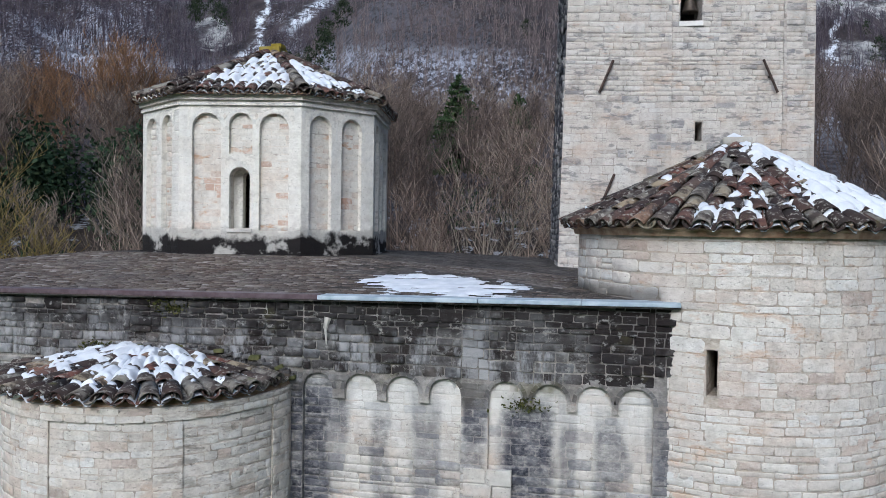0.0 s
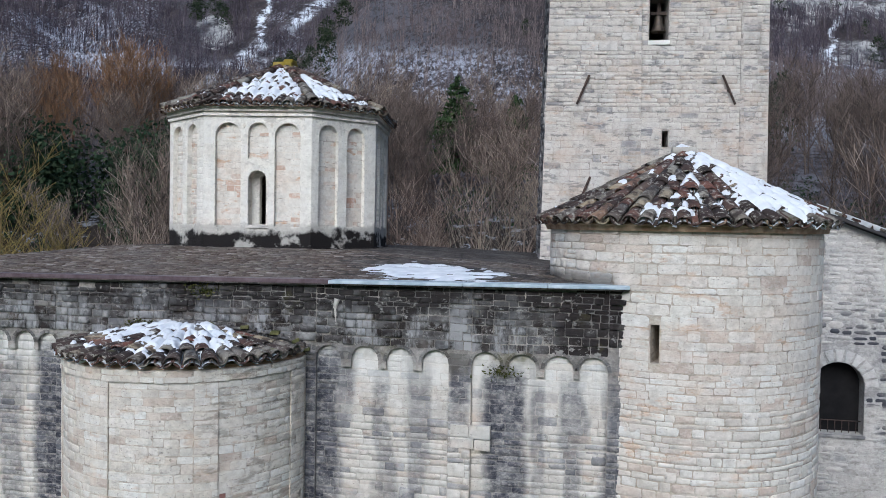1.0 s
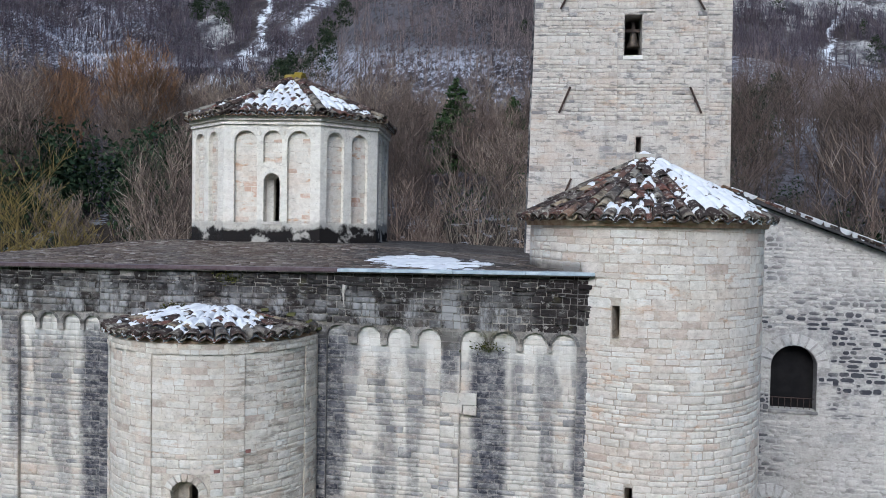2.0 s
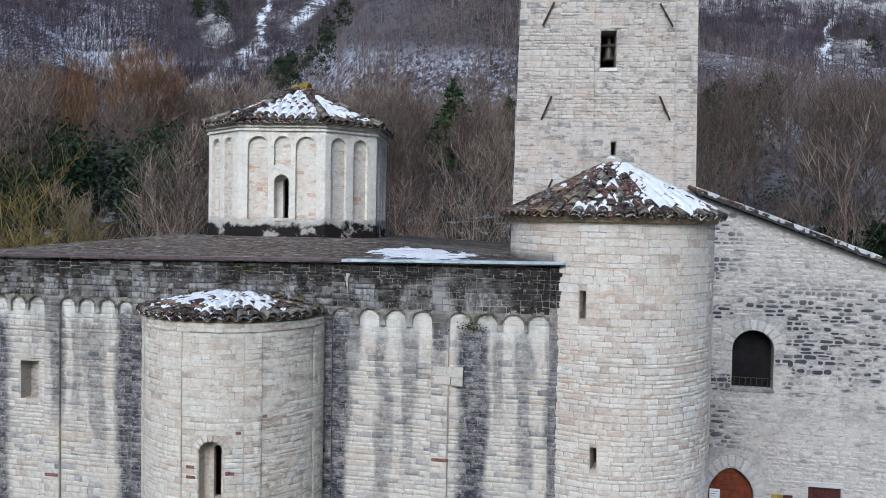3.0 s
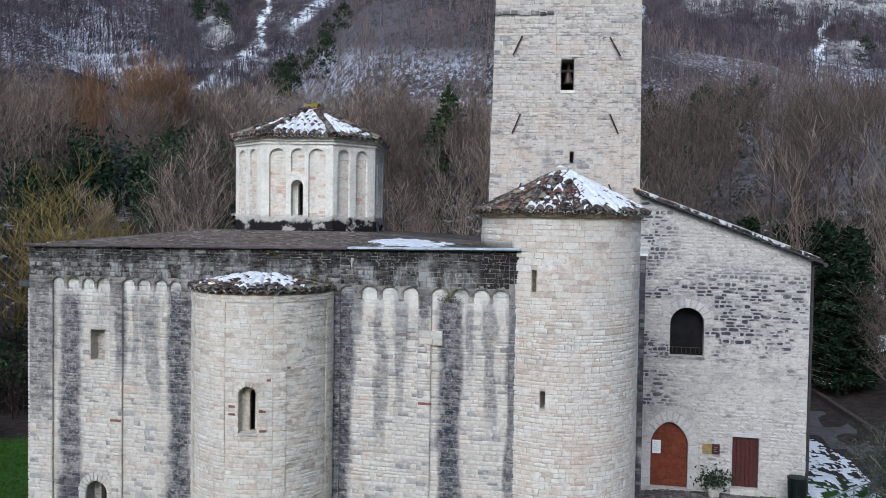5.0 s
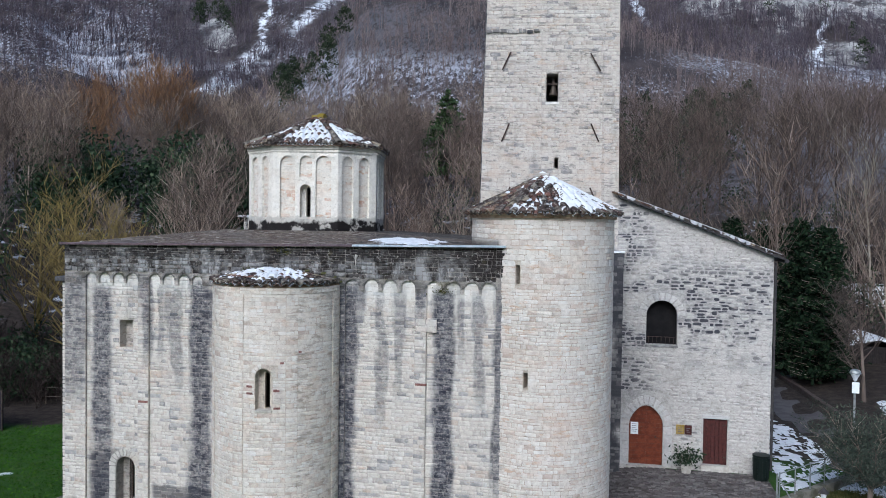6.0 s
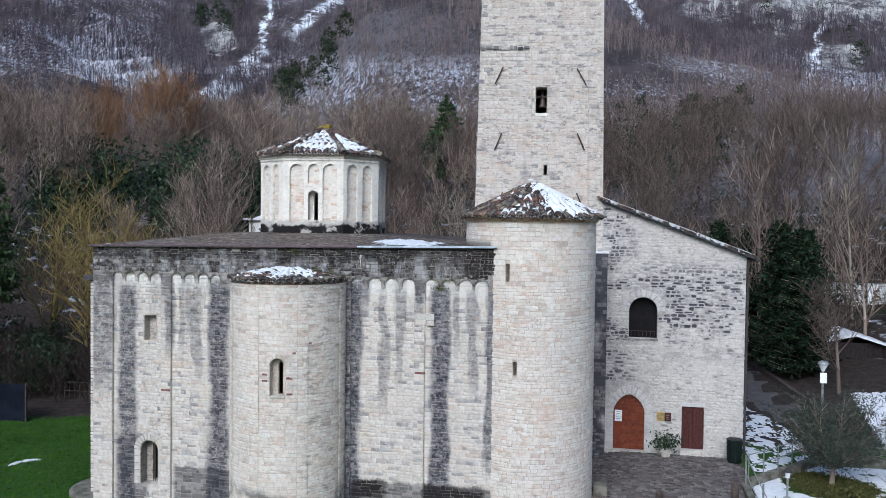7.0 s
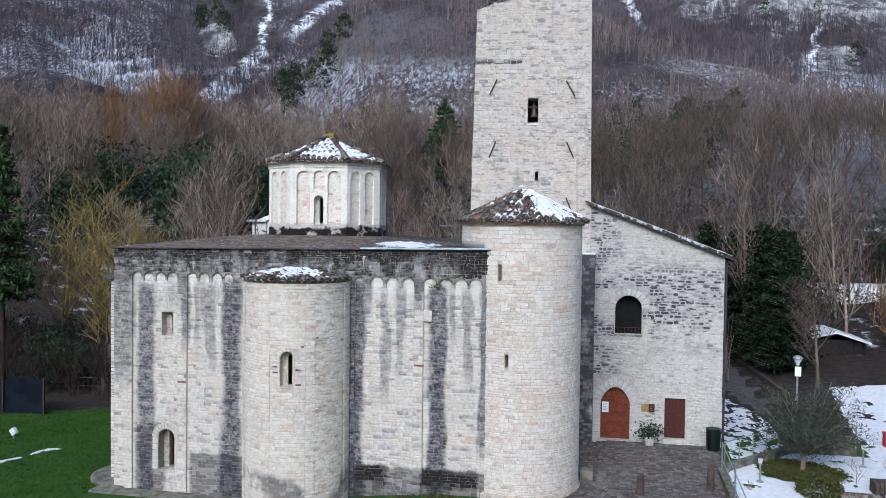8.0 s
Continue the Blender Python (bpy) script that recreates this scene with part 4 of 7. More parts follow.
# ---- ground and mountain ----
def smooth(a, b, x):
    t = min(1.0, max(0.0, (x - a) / (b - a)))
    return t * t * (3 - 2 * t)


SPUR = [(-60, 0.05), (-27, 0.05), (-24, 0.135), (-21, 0.185), (-17, 0.29), (-4, 0.275), (-1, 0.24), (6, 0.197), (16.5, 0.13), (30, 0.07), (60, 0.05)]


def spur_top(a):
    """How steeply the crest of the near spur stands over the eye, by bearing in degrees."""
    for (a0, e0), (a1, e1) in zip(SPUR, SPUR[1:]):
        if a <= a1:
            return e0 + (e1 - e0) * max(0.0, (a - a0) / (a1 - a0))
    return SPUR[-1][1]


def ground_z(x, y):
    z = 0.22 + 0.78 * smooth(-10, -1, x) + 0.35 * smooth(1.5, 4.0, x) * smooth(-3, 6, y) - 0.1 * smooth(8, 12, x)
    d = math.hypot(x - 3, y + 28)
    z += 1.5 * smooth(40, 60, d) * smooth(8, 20, x) + 11.5 * smooth(58, 96, d) + max(0, min(d, 165) - 92) * 0.2
    if d > 110:
        k = smooth(110, 240, d)
        z += k * (noise.fractal(Vector((x * 0.012, y * 0.012, 0)), 1, 2, 4) * 7 + abs(noise.noise(Vector((x * 0.03, y * 0.03, 3)))) * 5)
    if d > 190:
        rough = noise.fractal(Vector((x * 0.007, y * 0.007, 5)), 1, 2, 4)
        crest = 10.4 + spur_top(math.degrees(math.atan2(x - 3, y + 28))) * 330
        spur = 26 + (crest - 26) * min(1.0, (d - 190) / 140) - max(0.0, d - 330) * 0.55 if crest > 26 else 0.0
        mount = 30 + max(0.0, min(d, 1100) - 350) * 0.49 + rough * 26 * smooth(330, 480, d) + abs(noise.noise(Vector((x * 0.02, y * 0.02, 8)))) * 14 * smooth(350, 450, d)
        z = max(z, spur + rough * 8 * smooth(190, 260, d), mount)
    return z


def cuts(stops):
    out = []
    for (a, s), (b, _) in zip(stops, stops[1:]):
        n = max(1, round((b - a) / s))
        out += [a + (b - a) * i / n for i in range(n)]
    return out + [stops[-1][0]]


gx = cuts([(-2500, 300), (-800, 13), (-40, 2.2), (40, 6), (120, 13), (420, 300), (2500, 0)])
gy = cuts([(-2500, 300), (-100, 20), (-30, 3), (30, 3.5), (120, 6), (350, 11), (900, 100), (1200, 300), (2500, 0)])
gv = np.array([(x, y, ground_z(x, y)) for y in gy for x in gx])
gn = len(gx)
gf = np.array([(j * gn + i, j * gn + i + 1, (j + 1) * gn + i + 1, (j + 1) * gn + i) for j in range(len(gy) - 1) for i in range(gn - 1)])
ground = new("ground", array_mesh("ground", gv, gf, GROUND))
ground.data.polygons.foreach_set("use_smooth", np.ones(len(gf), dtype=bool))
tagged(ground, "green lawn rising to a wooded winter mountainside", "ground", kind="structure")

# ---- east wall of the church ----
WX0, WX1, WTOP, PROUD = -14.95, -0.44, 9.68, 0.085
ARCH_Z, SPRING = 8.64, 8.42
BAYS = [[(-14.18, -13.79), (-13.69, -13.29), (-13.19, -12.8), (-12.71, -12.29)], [(-11.9, -11.5), (-11.41, -11.0), (-10.87, -10.48), (-10.4, -10.04)],
        [(-5.3, -4.88), (-4.71, -4.26), (-4.13, -3.69), (-3.55, -3.12)], [(-2.76, -2.31), (-2.19, -1.76), (-1.64, -1.2), (-1.12, -0.69)]]
BRICKS = [(-3.08, -2.74, 5.5, 5.57), (-12.26, -11.92, 4.45, 4.52)]
PATCH = [(-3.08, -2.78, 7.3, 7.5), (-2.78, -2.44, 7.28, 7.5), (-3.08, -2.7, 7.12, 7.3), (-2.7, -2.44, 7.1, 7.28)]
WIN = (-12.97, -12.5, 6.2, 7.1)
LOW = (-13.1, -12.43, 1.08, 2.3)


def coping(x):
    return WTOP - 0.17 * min(1.0, max(0.0, (WX1 - x) / (WX1 - WX0)))


def on_wall(u, z, d):
    return Vector((u, -d, z))


outline = [(WX0, -0.5)]
for bay in BAYS:
    outline.append((bay[0][0], -0.5))
    for i, (a, b) in enumerate(bay):
        outline += [(a, SPRING if i == 0 else SPRING - 0.12)]
        outline += [(p, q) for p, q in reversed(arch(a, b, 0, SPRING, 8)[2:])]
        outline += [(b, SPRING if i == len(bay) - 1 else SPRING - 0.12)]
    outline.append((bay[-1][1], -0.5))
outline += [(WX1, -0.5), (WX1, WTOP), (WX0, WTOP - 0.17)]
clean = [p for i, p in enumerate(outline) if i == 0 or abs(p[0] - outline[i - 1][0]) + abs(p[1] - outline[i - 1][1]) > 1e-4]
bm = bmesh.new()
slab(bm, [(WX0, -0.5), (WX1, -0.5), (WX1, WTOP), (WX0, WTOP - 0.17)], [rect(*WIN), arch(LOW[0], LOW[1], LOW[2], LOW[3], 10)], on_wall, 0.0, -0.7)
wall_east = part("wall_east", bm, WALL_M[2])
tagged(wall_east, "pale limestone church wall with blind arcade and dark water stains", "wall", kind="structure")
bm = bmesh.new()
slab(bm, clean, [], on_wall, PROUD - 0.012, -0.02)
part("arcade", bm, WALL_M[2], wall_east, "arched corbel frieze and pilaster strips of stained stone")
rng = random.Random(11)


def wall_spans(zm, za, zb):
    spans, at = [], WX0
    for bay in BAYS:
        spans.append((at, bay[0][0], 1))
        if zm < SPRING - 0.1:
            spans.append((bay[0][0], bay[-1][1], 0))
        elif zm < ARCH_Z - 0.02:
            u = bay[0][0]
            for a, b in bay:
                c, r = (a + b) / 2, (b - a) / 2
                k = math.sqrt(max(0.0, r * r - max(0.0, zm - SPRING) ** 2))
                if c - k - u > 0.04:
                    spans.append((u, c - k, 1))
                spans.append((c - k + 0.01, c + k - 0.01, 0))
                u = c + k
            if bay[-1][1] - u > 0.04:
                spans.append((u, bay[-1][1], 1))
        else:
            spans.append((bay[0][0], bay[-1][1], 1))
        at = bay[-1][1]
    spans.append((at, WX1, 1))
    if SPRING - 0.1 < zm < ARCH_Z + 0.1:
        spans = [s for s in spans if s[2] == 0 or s[1] - s[0] > 0.3]
    holes = [(WIN[0] - 0.03, WIN[1] + 0.03, WIN[2] - 0.04, WIN[3] + 0.04), (LOW[0] - 0.2, LOW[1] + 0.2, LOW[3], LOW[3] + 0.5), (LOW[0] - 0.03, LOW[1] + 0.03, LOW[2] - 0.03, LOW[3])]
    return cut(spans, holes, za, zb)


blocks = []
for h, w, z0, z1 in (((0.075, 0.165), (0.13, 0.44), 0.0, 7.2), ((0.08, 0.16), (0.15, 0.4), 7.2, 8.62), ((0.06, 0.16), (0.1, 0.34), 8.66, WTOP)):
    for a, b, za, zb, tag in courses(z0, z1, h, w, wall_spans, rng, 0.01):
        if -9.0 < (a + b) / 2 < -6.0 and zb < 8.4 or zb > coping((a + b) / 2):
            continue
        blocks.append((on_wall((a + b) / 2, (za + zb) / 2, PROUD - 0.012 if tag else 0.0), Vector((1, 0, 0)), Vector((0, -1, 0)), b - a, zb - za, rng.uniform(0.005, 0.015) * (rng.uniform(0.8, 3.2) if za > 8.66 else 1)))
lay_blocks(wall_east, "stone", [b for b in blocks if b[0].z < 8.66], WALL_M, lambda b: -5.0 < b[0].x < -0.5 and b[0].z > 7.6, 200)
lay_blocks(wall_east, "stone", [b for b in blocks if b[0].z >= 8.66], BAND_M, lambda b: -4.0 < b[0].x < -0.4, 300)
for bay in BAYS:
    for a, b in bay:
        wedge("arch_stone", wall_east, WALL_M[0], on_wall, ring_blocks(a, b, SPRING, 0.055, 7), PROUD + 0.002, -PROUD + 0.06)
# stone frame of the low window, and the deep-set panels that close the openings
wedge("arch_stone", wall_east, CLEAN, on_wall, ring_blocks(LOW[0] - 0.02, LOW[1] + 0.02, LOW[3], 0.24, 11), 0.03)
for u in (LOW[0] - 0.13, LOW[1] + 0.13):
    for k in range(5):
        bm = bmesh.new()
        rounded(bm, u - 0.11, u + 0.11, -0.025, 0.1, LOW[2] + 0.244 * k + 0.006, LOW[2] + 0.244 * (k + 1) - 0.006, 0.012)
        part("jamb_stone", bm, CLEAN, wall_east)
for u0, u1, z0, z1 in BRICKS:
    bm = bmesh.new()
    rounded(bm, u0, u1, -PROUD - 0.012, -0.02, z0, z1, 0.008)
    part("brick", bm, RED_BRICK, wall_east, "dark red brick set in the pilaster")
for i, (u0, u1, z0, z1) in enumerate(PATCH):
    bm = bmesh.new()
    rounded(bm, u0 + 0.006, u1 - 0.006, -PROUD - 0.014, -0.02, z0 + 0.006, z1 - 0.006, 0.014)
    part("repair_stone", bm, CLEAN, wall_east)
for i in range(5):
    bm = bmesh.new()
    u = LOW[0] + 0.3 + 0.09 * i
    rod(bm, (u, 0.32, LOW[2]), (u, 0.32, LOW[3] + 0.25), 0.012)
    part("window_bar", bm, IRON, wall_east, "upright iron bar in the low arched window")
bm = bmesh.new()
slab(bm, rect(WIN[0] - 0.1, WIN[1] + 0.1, WIN[2] - 0.1, WIN[3] + 0.1), [rect(WIN[0] + 0.24, WIN[1] - 0.02, WIN[2] + 0.06, WIN[3] - 0.02)], on_wall, -0.34, -0.5)
slab(bm, rect(LOW[0] - 0.1, LOW[1] + 0.1, LOW[2] - 0.1, LOW[3] + 0.5), [arch(LOW[0] + 0.22, LOW[1] - 0.02, LOW[2] + 0.02, LOW[3] + 0.02)], on_wall, -0.4, -0.6)
part("window_reveal", bm, TOWER_M[2], wall_east)
# white drips under the coping, and two water spouts
bm = bmesh.new()
for u, z, s in ((-4.98, 9.28, 0.75),):
    rod(bm, (u, -PROUD - 0.01, z + 0.02), (u + 0.02, -PROUD - 0.03, z - 0.26), 0.03, 7, 0.008)
    rod(bm, (u + 0.03, -PROUD, z + 0.1), (u, -PROUD - 0.02, z - 0.05), 0.05, 7, 0.03)
part("lime_crust", bm, POT, wall_east, "white lime crust below a roof outlet")
mg = np.random.default_rng(2)
for u, z, n in ((-8.35, 8.82, 300), (-7.3, 9.45, 200), (-2.3, 8.36, 130)):
    p = mg.normal(size=(n, 3)) * np.array([0.14, 0.012, 0.05]) + np.array([u, -PROUD - 0.02, z])
    under(new("moss_tuft", array_mesh("moss_tuft", *leaf_arrays(p, 0.022, mg, 0.5), BOX_LEAF)), wall_east)
mg = np.random.default_rng(6)
p = np.stack([mg.uniform(-5.6, -1.2, 900), mg.uniform(-0.75, -0.16, 900), np.zeros(900)], axis=1)
p[:, 2] = [ground_z(a, b) + 0.03 for a, b, c in p]
p = p[[noise.noise(Vector((a * 1.6, b * 2, 3))) > -0.05 for a, b, c in p]]
tagged(new("foot_moss", array_mesh("foot_moss", *leaf_arrays(p, 0.05, mg, 0.4), BOX_LEAF)), "moss and weeds along the wall foot", "moss", kind="stuff")
# gutter strips along the coping
bm = bmesh.new()
tilt = Matrix.Translation((WX1, 0, WTOP)) @ Matrix.Rotation(-math.atan2(0.17, WX1 - WX0), 4, "Y") @ Matrix.Translation((-WX1, 0, -WTOP))
rounded(bm, WX0 - 0.1, -5.05, -0.21, 0.02, WTOP + 0.0, WTOP + 0.07, 0.012, tilt)
tagged(part("roof_gutter", bm, GUTTER), "purple-brown painted sheet gutter along the coping", "gutter", kind="structure")
bm = bmesh.new()
for a, b in ((-5.06, -2.9), (-2.895, -1.6), (-1.595, -0.4)):
    rounded(bm, a, b, -0.23, 0.12, WTOP + 0.002, WTOP + 0.06, 0.012, tilt)
tagged(part("lead_flashing", bm, LEAD), "blue-grey lead flashing along the coping", "flashing", kind="structure")

# other walls that close the church
bm = bmesh.new()
box(bm, WX0, WX0 + 0.7, 0.7, 12.6, -0.5, 9.6)
box(bm, WX0, -2.42, 12.0, 12.6, -0.5, 9.6)
box(bm, -1.0, -0.4, 0.71, 12.6, -0.5, 9.6)
tagged(part("wall_back", bm, WALL_M[2]), "plain stone walls closing the church", "wall", kind="structure")
north = thing("side_annex", (-15.3, 6, 0), "narrow stone annex wall with a projecting eave", "annex")
bm = bmesh.new()
box(bm, -15.5, WX0 - 0.01, 0.55, 11.8, -0.5, 8.25)
part("wall", bm, STRIP_M[2], north)
bm = bmesh.new()
rounded(bm, -15.66, WX0 - 0.02, 0.35, 12.0, 8.25, 8.42, 0.03)
part("eave", bm, STRIP_M[2], north, "worn projecting stone eave")
blocks = []
for a, b, za, zb, tag in courses(0, 8.2, (0.11, 0.17), (0.16, 0.36), lambda zm, za, zb: [(-15.5, WX0 - 0.02, 0)], rng):
    blocks.append((Vector(((a + b) / 2, 0.55, (za + zb) / 2)), Vector((1, 0, 0)), Vector((0, -1, 0)), b - a, zb - za, 0.015))
lay_blocks(north, "stone", blocks, WALL_M, lambda b: True)

# ---- slate roof of the church ----
RTOP = 10.03
bm = bmesh.new()
top = [bm.verts.new((*p, RTOP)) for p in ((-11.2, 3.5), (-5.9, 3.5), (-5.9, 9), (-11.2, 9))]
low = [bm.verts.new((*p, coping(p[0]) + 0.02)) for p in ((WX0 - 0.1, -0.2), (-0.4, -0.2), (-0.4, 12.7), (WX0 - 0.1, 12.7))]
bot = [bm.verts.new((v.co.x, v.co.y, v.co.z - 0.04)) for v in low]
bm.faces.new(top)
bm.faces.new(bot)
for i in range(4):
    j = (i + 1) % 4
    bm.faces.new((low[i], low[j], top[j], top[i]))
    bm.faces.new((bot[i], bot[j], low[j], low[i]))
roof = part("roof", bm, SLATE_M[2])
tagged(roof, "low hipped roof of dark brown stone slates", "roof", kind="structure")


def roof_z(x, y):
    base = coping(x) + 0.02
    return min(base + (y + 0.2) / 3.7 * (RTOP - base), WTOP - 0.15 + (x - WX0 + 0.1) / 3.85 * (RTOP - WTOP + 0.15), WTOP + 0.02 + (-0.4 - x) / 5.5 * (RTOP - WTOP - 0.02), RTOP)


rng = random.Random(3)
blocks = []
y = 0.0
while y < 3.9:
    h = rng.uniform(0.055, 0.1)
    x = WX0 + y * 0.95 + rng.random() * 0.2
    while x < -0.6:
        w = rng.uniform(0.07, 0.24)
        px, py = x + w / 2, y + h / 2
        if math.hypot(px - 0.47, py - 1.8) > 2.3 and px > WX0 + 0.1 + max(0, py - 0.1) * 1.04:
            sl = Vector((0, 1, 0.092)).normalized() if px < -5.9 or (-0.4 - px) / 5.5 > (py + 0.2) / 3.7 else Vector((0, 1, 0.0))
            blocks.append((Vector((px, py, roof_z(px, py) - 0.004)), Vector((1, 0, 0 if sl.z else -0.06)).normalized(), Vector((0, -0.09, 1)).normalized(), w - 0.006, h * 1.02, rng.uniform(0.004, 0.014)))
        x += w
    y += h
lay_blocks(roof, "slate", blocks, SLATE_M, lambda b: -5 < b[0].x < -1.6 and b[0].y < 1.0, 300, "slates")
# thin snow lying on the slates
rng = random.Random(21)
vs, fs, base = [], [], 0
STEP = 0.05
cells = {}
for i in range(90):
    for j in range(60):
        x, y = -5.6 + i * STEP, -0.12 + j * STEP
        mx = (x + 3.65 + (y - 0.9) * 0.5) / 1.15
        my = (y - 0.85) / 1.0
        v = 1.0 - mx * mx - my * my + 0.7 * noise.noise(Vector((x * 1.8, y * 4.0, 5))) + 0.9 * noise.noise(Vector((x * 3.2, y * 13, 1)))
        if v > 0.3:
            cells[i, j] = min(1, v)


def snow_sheet(cells, x0, y0, step, height, thick, name, label, material=None, parent=None):
    vid, v, f = {}, [], []
    for (i, j) in cells:
        q = []
        for a, b in ((i, j), (i + 1, j), (i + 1, j + 1), (i, j + 1)):
            if (a, b) not in vid:
                full = all((a + da, b + db) in cells for da in (-1, 0) for db in (-1, 0))
                x, y = x0 + (a - 0.5) * step, y0 + (b - 0.5) * step
                jx, jy = 0.3 * step * noise.noise(Vector((x * 9, y * 9, 2))), 0.3 * step * noise.noise(Vector((x * 9, y * 9, 8)))
                vid[a, b] = len(v)
                v.append((x + jx, y + jy, height(x, y) + (thick * (0.75 + 0.5 * noise.noise(Vector((x * 4, y * 4, 4)))) if full else 0.002)))
            q.append(vid[a, b])
        f.append(q)
    me = array_mesh(name, v, f, material or SNOW)
    me.polygons.foreach_set("use_smooth", np.ones(len(f), dtype=bool))
    return tagged(under(new(name, me), parent), label, "snow", kind="stuff")


snow_sheet(cells, -5.6, -0.12, STEP, lambda x, y: roof_z(x, y) + 0.022, 0.03, "roof_snow", "patch of melting snow lying on the slates")

# ---- apse ----
AX, AY, AR, AZ = -7.42, -0.13, 1.97, 8.46
apse = thing("apse", (AX, AY, 0.5), "half-round cream limestone apse under snowy clay tiles", "apse")
AW = (3.6, 17.7, 4.9, 5.9)


def apse_hole(a, z):
    c, hw = (AW[0] + AW[1]) / 2, (AW[1] - AW[0]) / 2
    u, r = (a - c) / hw, radians(hw) * AR
    return abs(u) < 1 and (AW[2] < z < AW[3] or (z >= AW[3] and (z - AW[3]) < r * math.sqrt(1 - u * u)))


bm = bmesh.new()
shell(bm, AX, AY, AR - 0.012, AR - 0.6, breaks(-100, 100, 4, [(AW[0], AW[1], 0.6)]), breaks(-0.5, AZ, 0.6, [(AW[2], AW[3], 0.53), (AW[3], AW[3] + 0.25, 0.02)]), apse_hole)
apse_wall = part("wall", bm, APSE_M[2], apse)
LES = [(-58, -47), (-17.4, -7.3), (29.0, 39.0), (76, 88)]


def on_apse(a, z, d):
    return Vector((AX + (AR + d) * math.sin(radians(a)), AY - (AR + d) * math.cos(radians(a)), z))


for a, b in LES:
    bm = bmesh.new()
    n = 4
    ring = [[bm.verts.new(on_apse(a + (b - a) * i / n, z, d)) for i in range(n + 1)] for z, d in ((-0.4, -0.03), (-0.4, 0.01), (AZ - 0.16, 0.01), (AZ - 0.16, -0.03))]
    for p, q in zip(ring, ring[1:]):
        for i in range(n):
            bm.faces.new((p[i], p[i + 1], q[i + 1], q[i]))
    for i in (0, n):
        bm.faces.new([r[i] for r in ring])
    part("pilaster", bm, APSE_M[2], apse, "flat upright strip of cream blocks")
bm = bmesh.new()
ring = [[bm.verts.new(on_apse(-98 + 184 * i / 46, z, d)) for i in range(47)] for z, d in ((AZ - 0.16, -0.1), (AZ - 0.16, 0.022), (AZ - 0.005, 0.022), (AZ - 0.005, -0.1))]
for p, q in zip(ring, ring[1:]):
    for i in range(46):
        bm.faces.new((p[i], p[i + 1], q[i + 1], q[i]))
part("eave_course", bm, APSE_M[2], apse, "slightly projecting course of cream stones below the tiles")
rng = random.Random(8)
deg = math.degrees(1 / AR)


def apse_spans(zm, za, zb):
    spans, at = [], -98
    for a, b in LES:
        spans += [(at, a, 0), (a, b, 1)]
        at = b
    spans.append((at, 86, 0))
    if zm > AZ - 0.16:
        spans = [(-98, 86, 2)]
    return cut(spans, [(AW[0] - 5, AW[1] + 5, AW[3], AW[3] + 0.35), (AW[0] - 0.6, AW[1] + 0.6, AW[2] - 0.02, AW[3])], za, zb)


blocks = []
for a, b, za, zb, tag in courses(0.2, AZ, (0.075, 0.16), (0.14 * deg, 0.44 * deg), lambda *k: [s for s in apse_spans(*k)], rng, 0.0, 1 / deg):
    m = (a + b) / 2
    n = Vector((math.sin(radians(m)), -math.cos(radians(m)), 0))
    u = Vector((math.cos(radians(m)), math.sin(radians(m)), 0))
    blocks.append((on_apse(m, (za + zb) / 2, (-0.012, 0.008, 0.02)[tag]), u, n, radians(b - a) * AR - rng.uniform(0.004, 0.02), zb - za - rng.uniform(0.005, 0.02), rng.uniform(0.002, 0.007)))
lay_blocks(apse_wall, "stone", blocks, APSE_M, lambda b: -8.4 < b[0].x < -5.8 and b[0].z > 6.6)
wedge("arch_stone", apse_wall, APSE_M[0], lambda u, z, d: on_apse(math.degrees(u / AR) + (AW[0] + AW[1]) / 2, z, d), ring_blocks(-0.24, 0.24, AW[3], 0.14, 9), 0.02)
for a, z, w in ((-1.5, 5.62, 5.0), (-1.2, 5.42, 5.5), (21.5, 5.5, 5.0), (22.0, 5.0, 5.5), (20.5, 5.52, 3.0), (-9.0, 7.2, 3.0), (26.0, 6.3, 3.0), (41.0, 6.6, 2.5)):
    bm = bmesh.new()
    v = [bm.verts.new(on_apse(a + da * w / 2, z + dz, d)) for d in (0.006, -0.03) for da, dz in ((-1, -0.03), (1, -0.03), (1, 0.03), (-1, 0.03))]
    bm.faces.new(v[:4])
    for k in range(4):
        bm.faces.new((v[k], v[(k + 1) % 4], v[4 + (k + 1) % 4], v[4 + k]))
    part("brick", bm, RED_BRICK, apse_wall, "dark red brick beside the window")
bm = bmesh.new()
am = (AW[0] + AW[1]) / 2


def in_apse(u, z, d):
    n = Vector((math.sin(radians(am)), -math.cos(radians(am)), 0))
    return on_apse(am, z, d) + Vector((math.cos(radians(am)), math.sin(radians(am)), 0)) * u


slab(bm, rect(-0.4, 0.4, AW[2] - 0.2, AW[3] + 0.45), [arch(-0.02, 0.13, AW[2] + 0.04, AW[3] + 0.02)], in_apse, -0.3, -0.45)
part("window_reveal", bm, APSE_M[2], apse)
bm = bmesh.new()
rounded(bm, -0.24, 0.24, -0.34, 0.0, AW[2] - 0.02, AW[2] + 0.04, 0.012, Matrix.Translation(on_apse(am, 0, 0.0)) @ Matrix.Rotation(radians(am), 4, "Z") @ Matrix.Translation((0, 0.32, 0)))
part("window_sill", bm, POT, apse)
# eave course and tiles
bm = bmesh.new()
n = 40
prof = [(AR - 0.1, AZ - 0.01), (AR - 0.02, AZ - 0.01), (AR - 0.06, AZ + 0.05), (0.45, 8.76), (0.4, 8.7)]
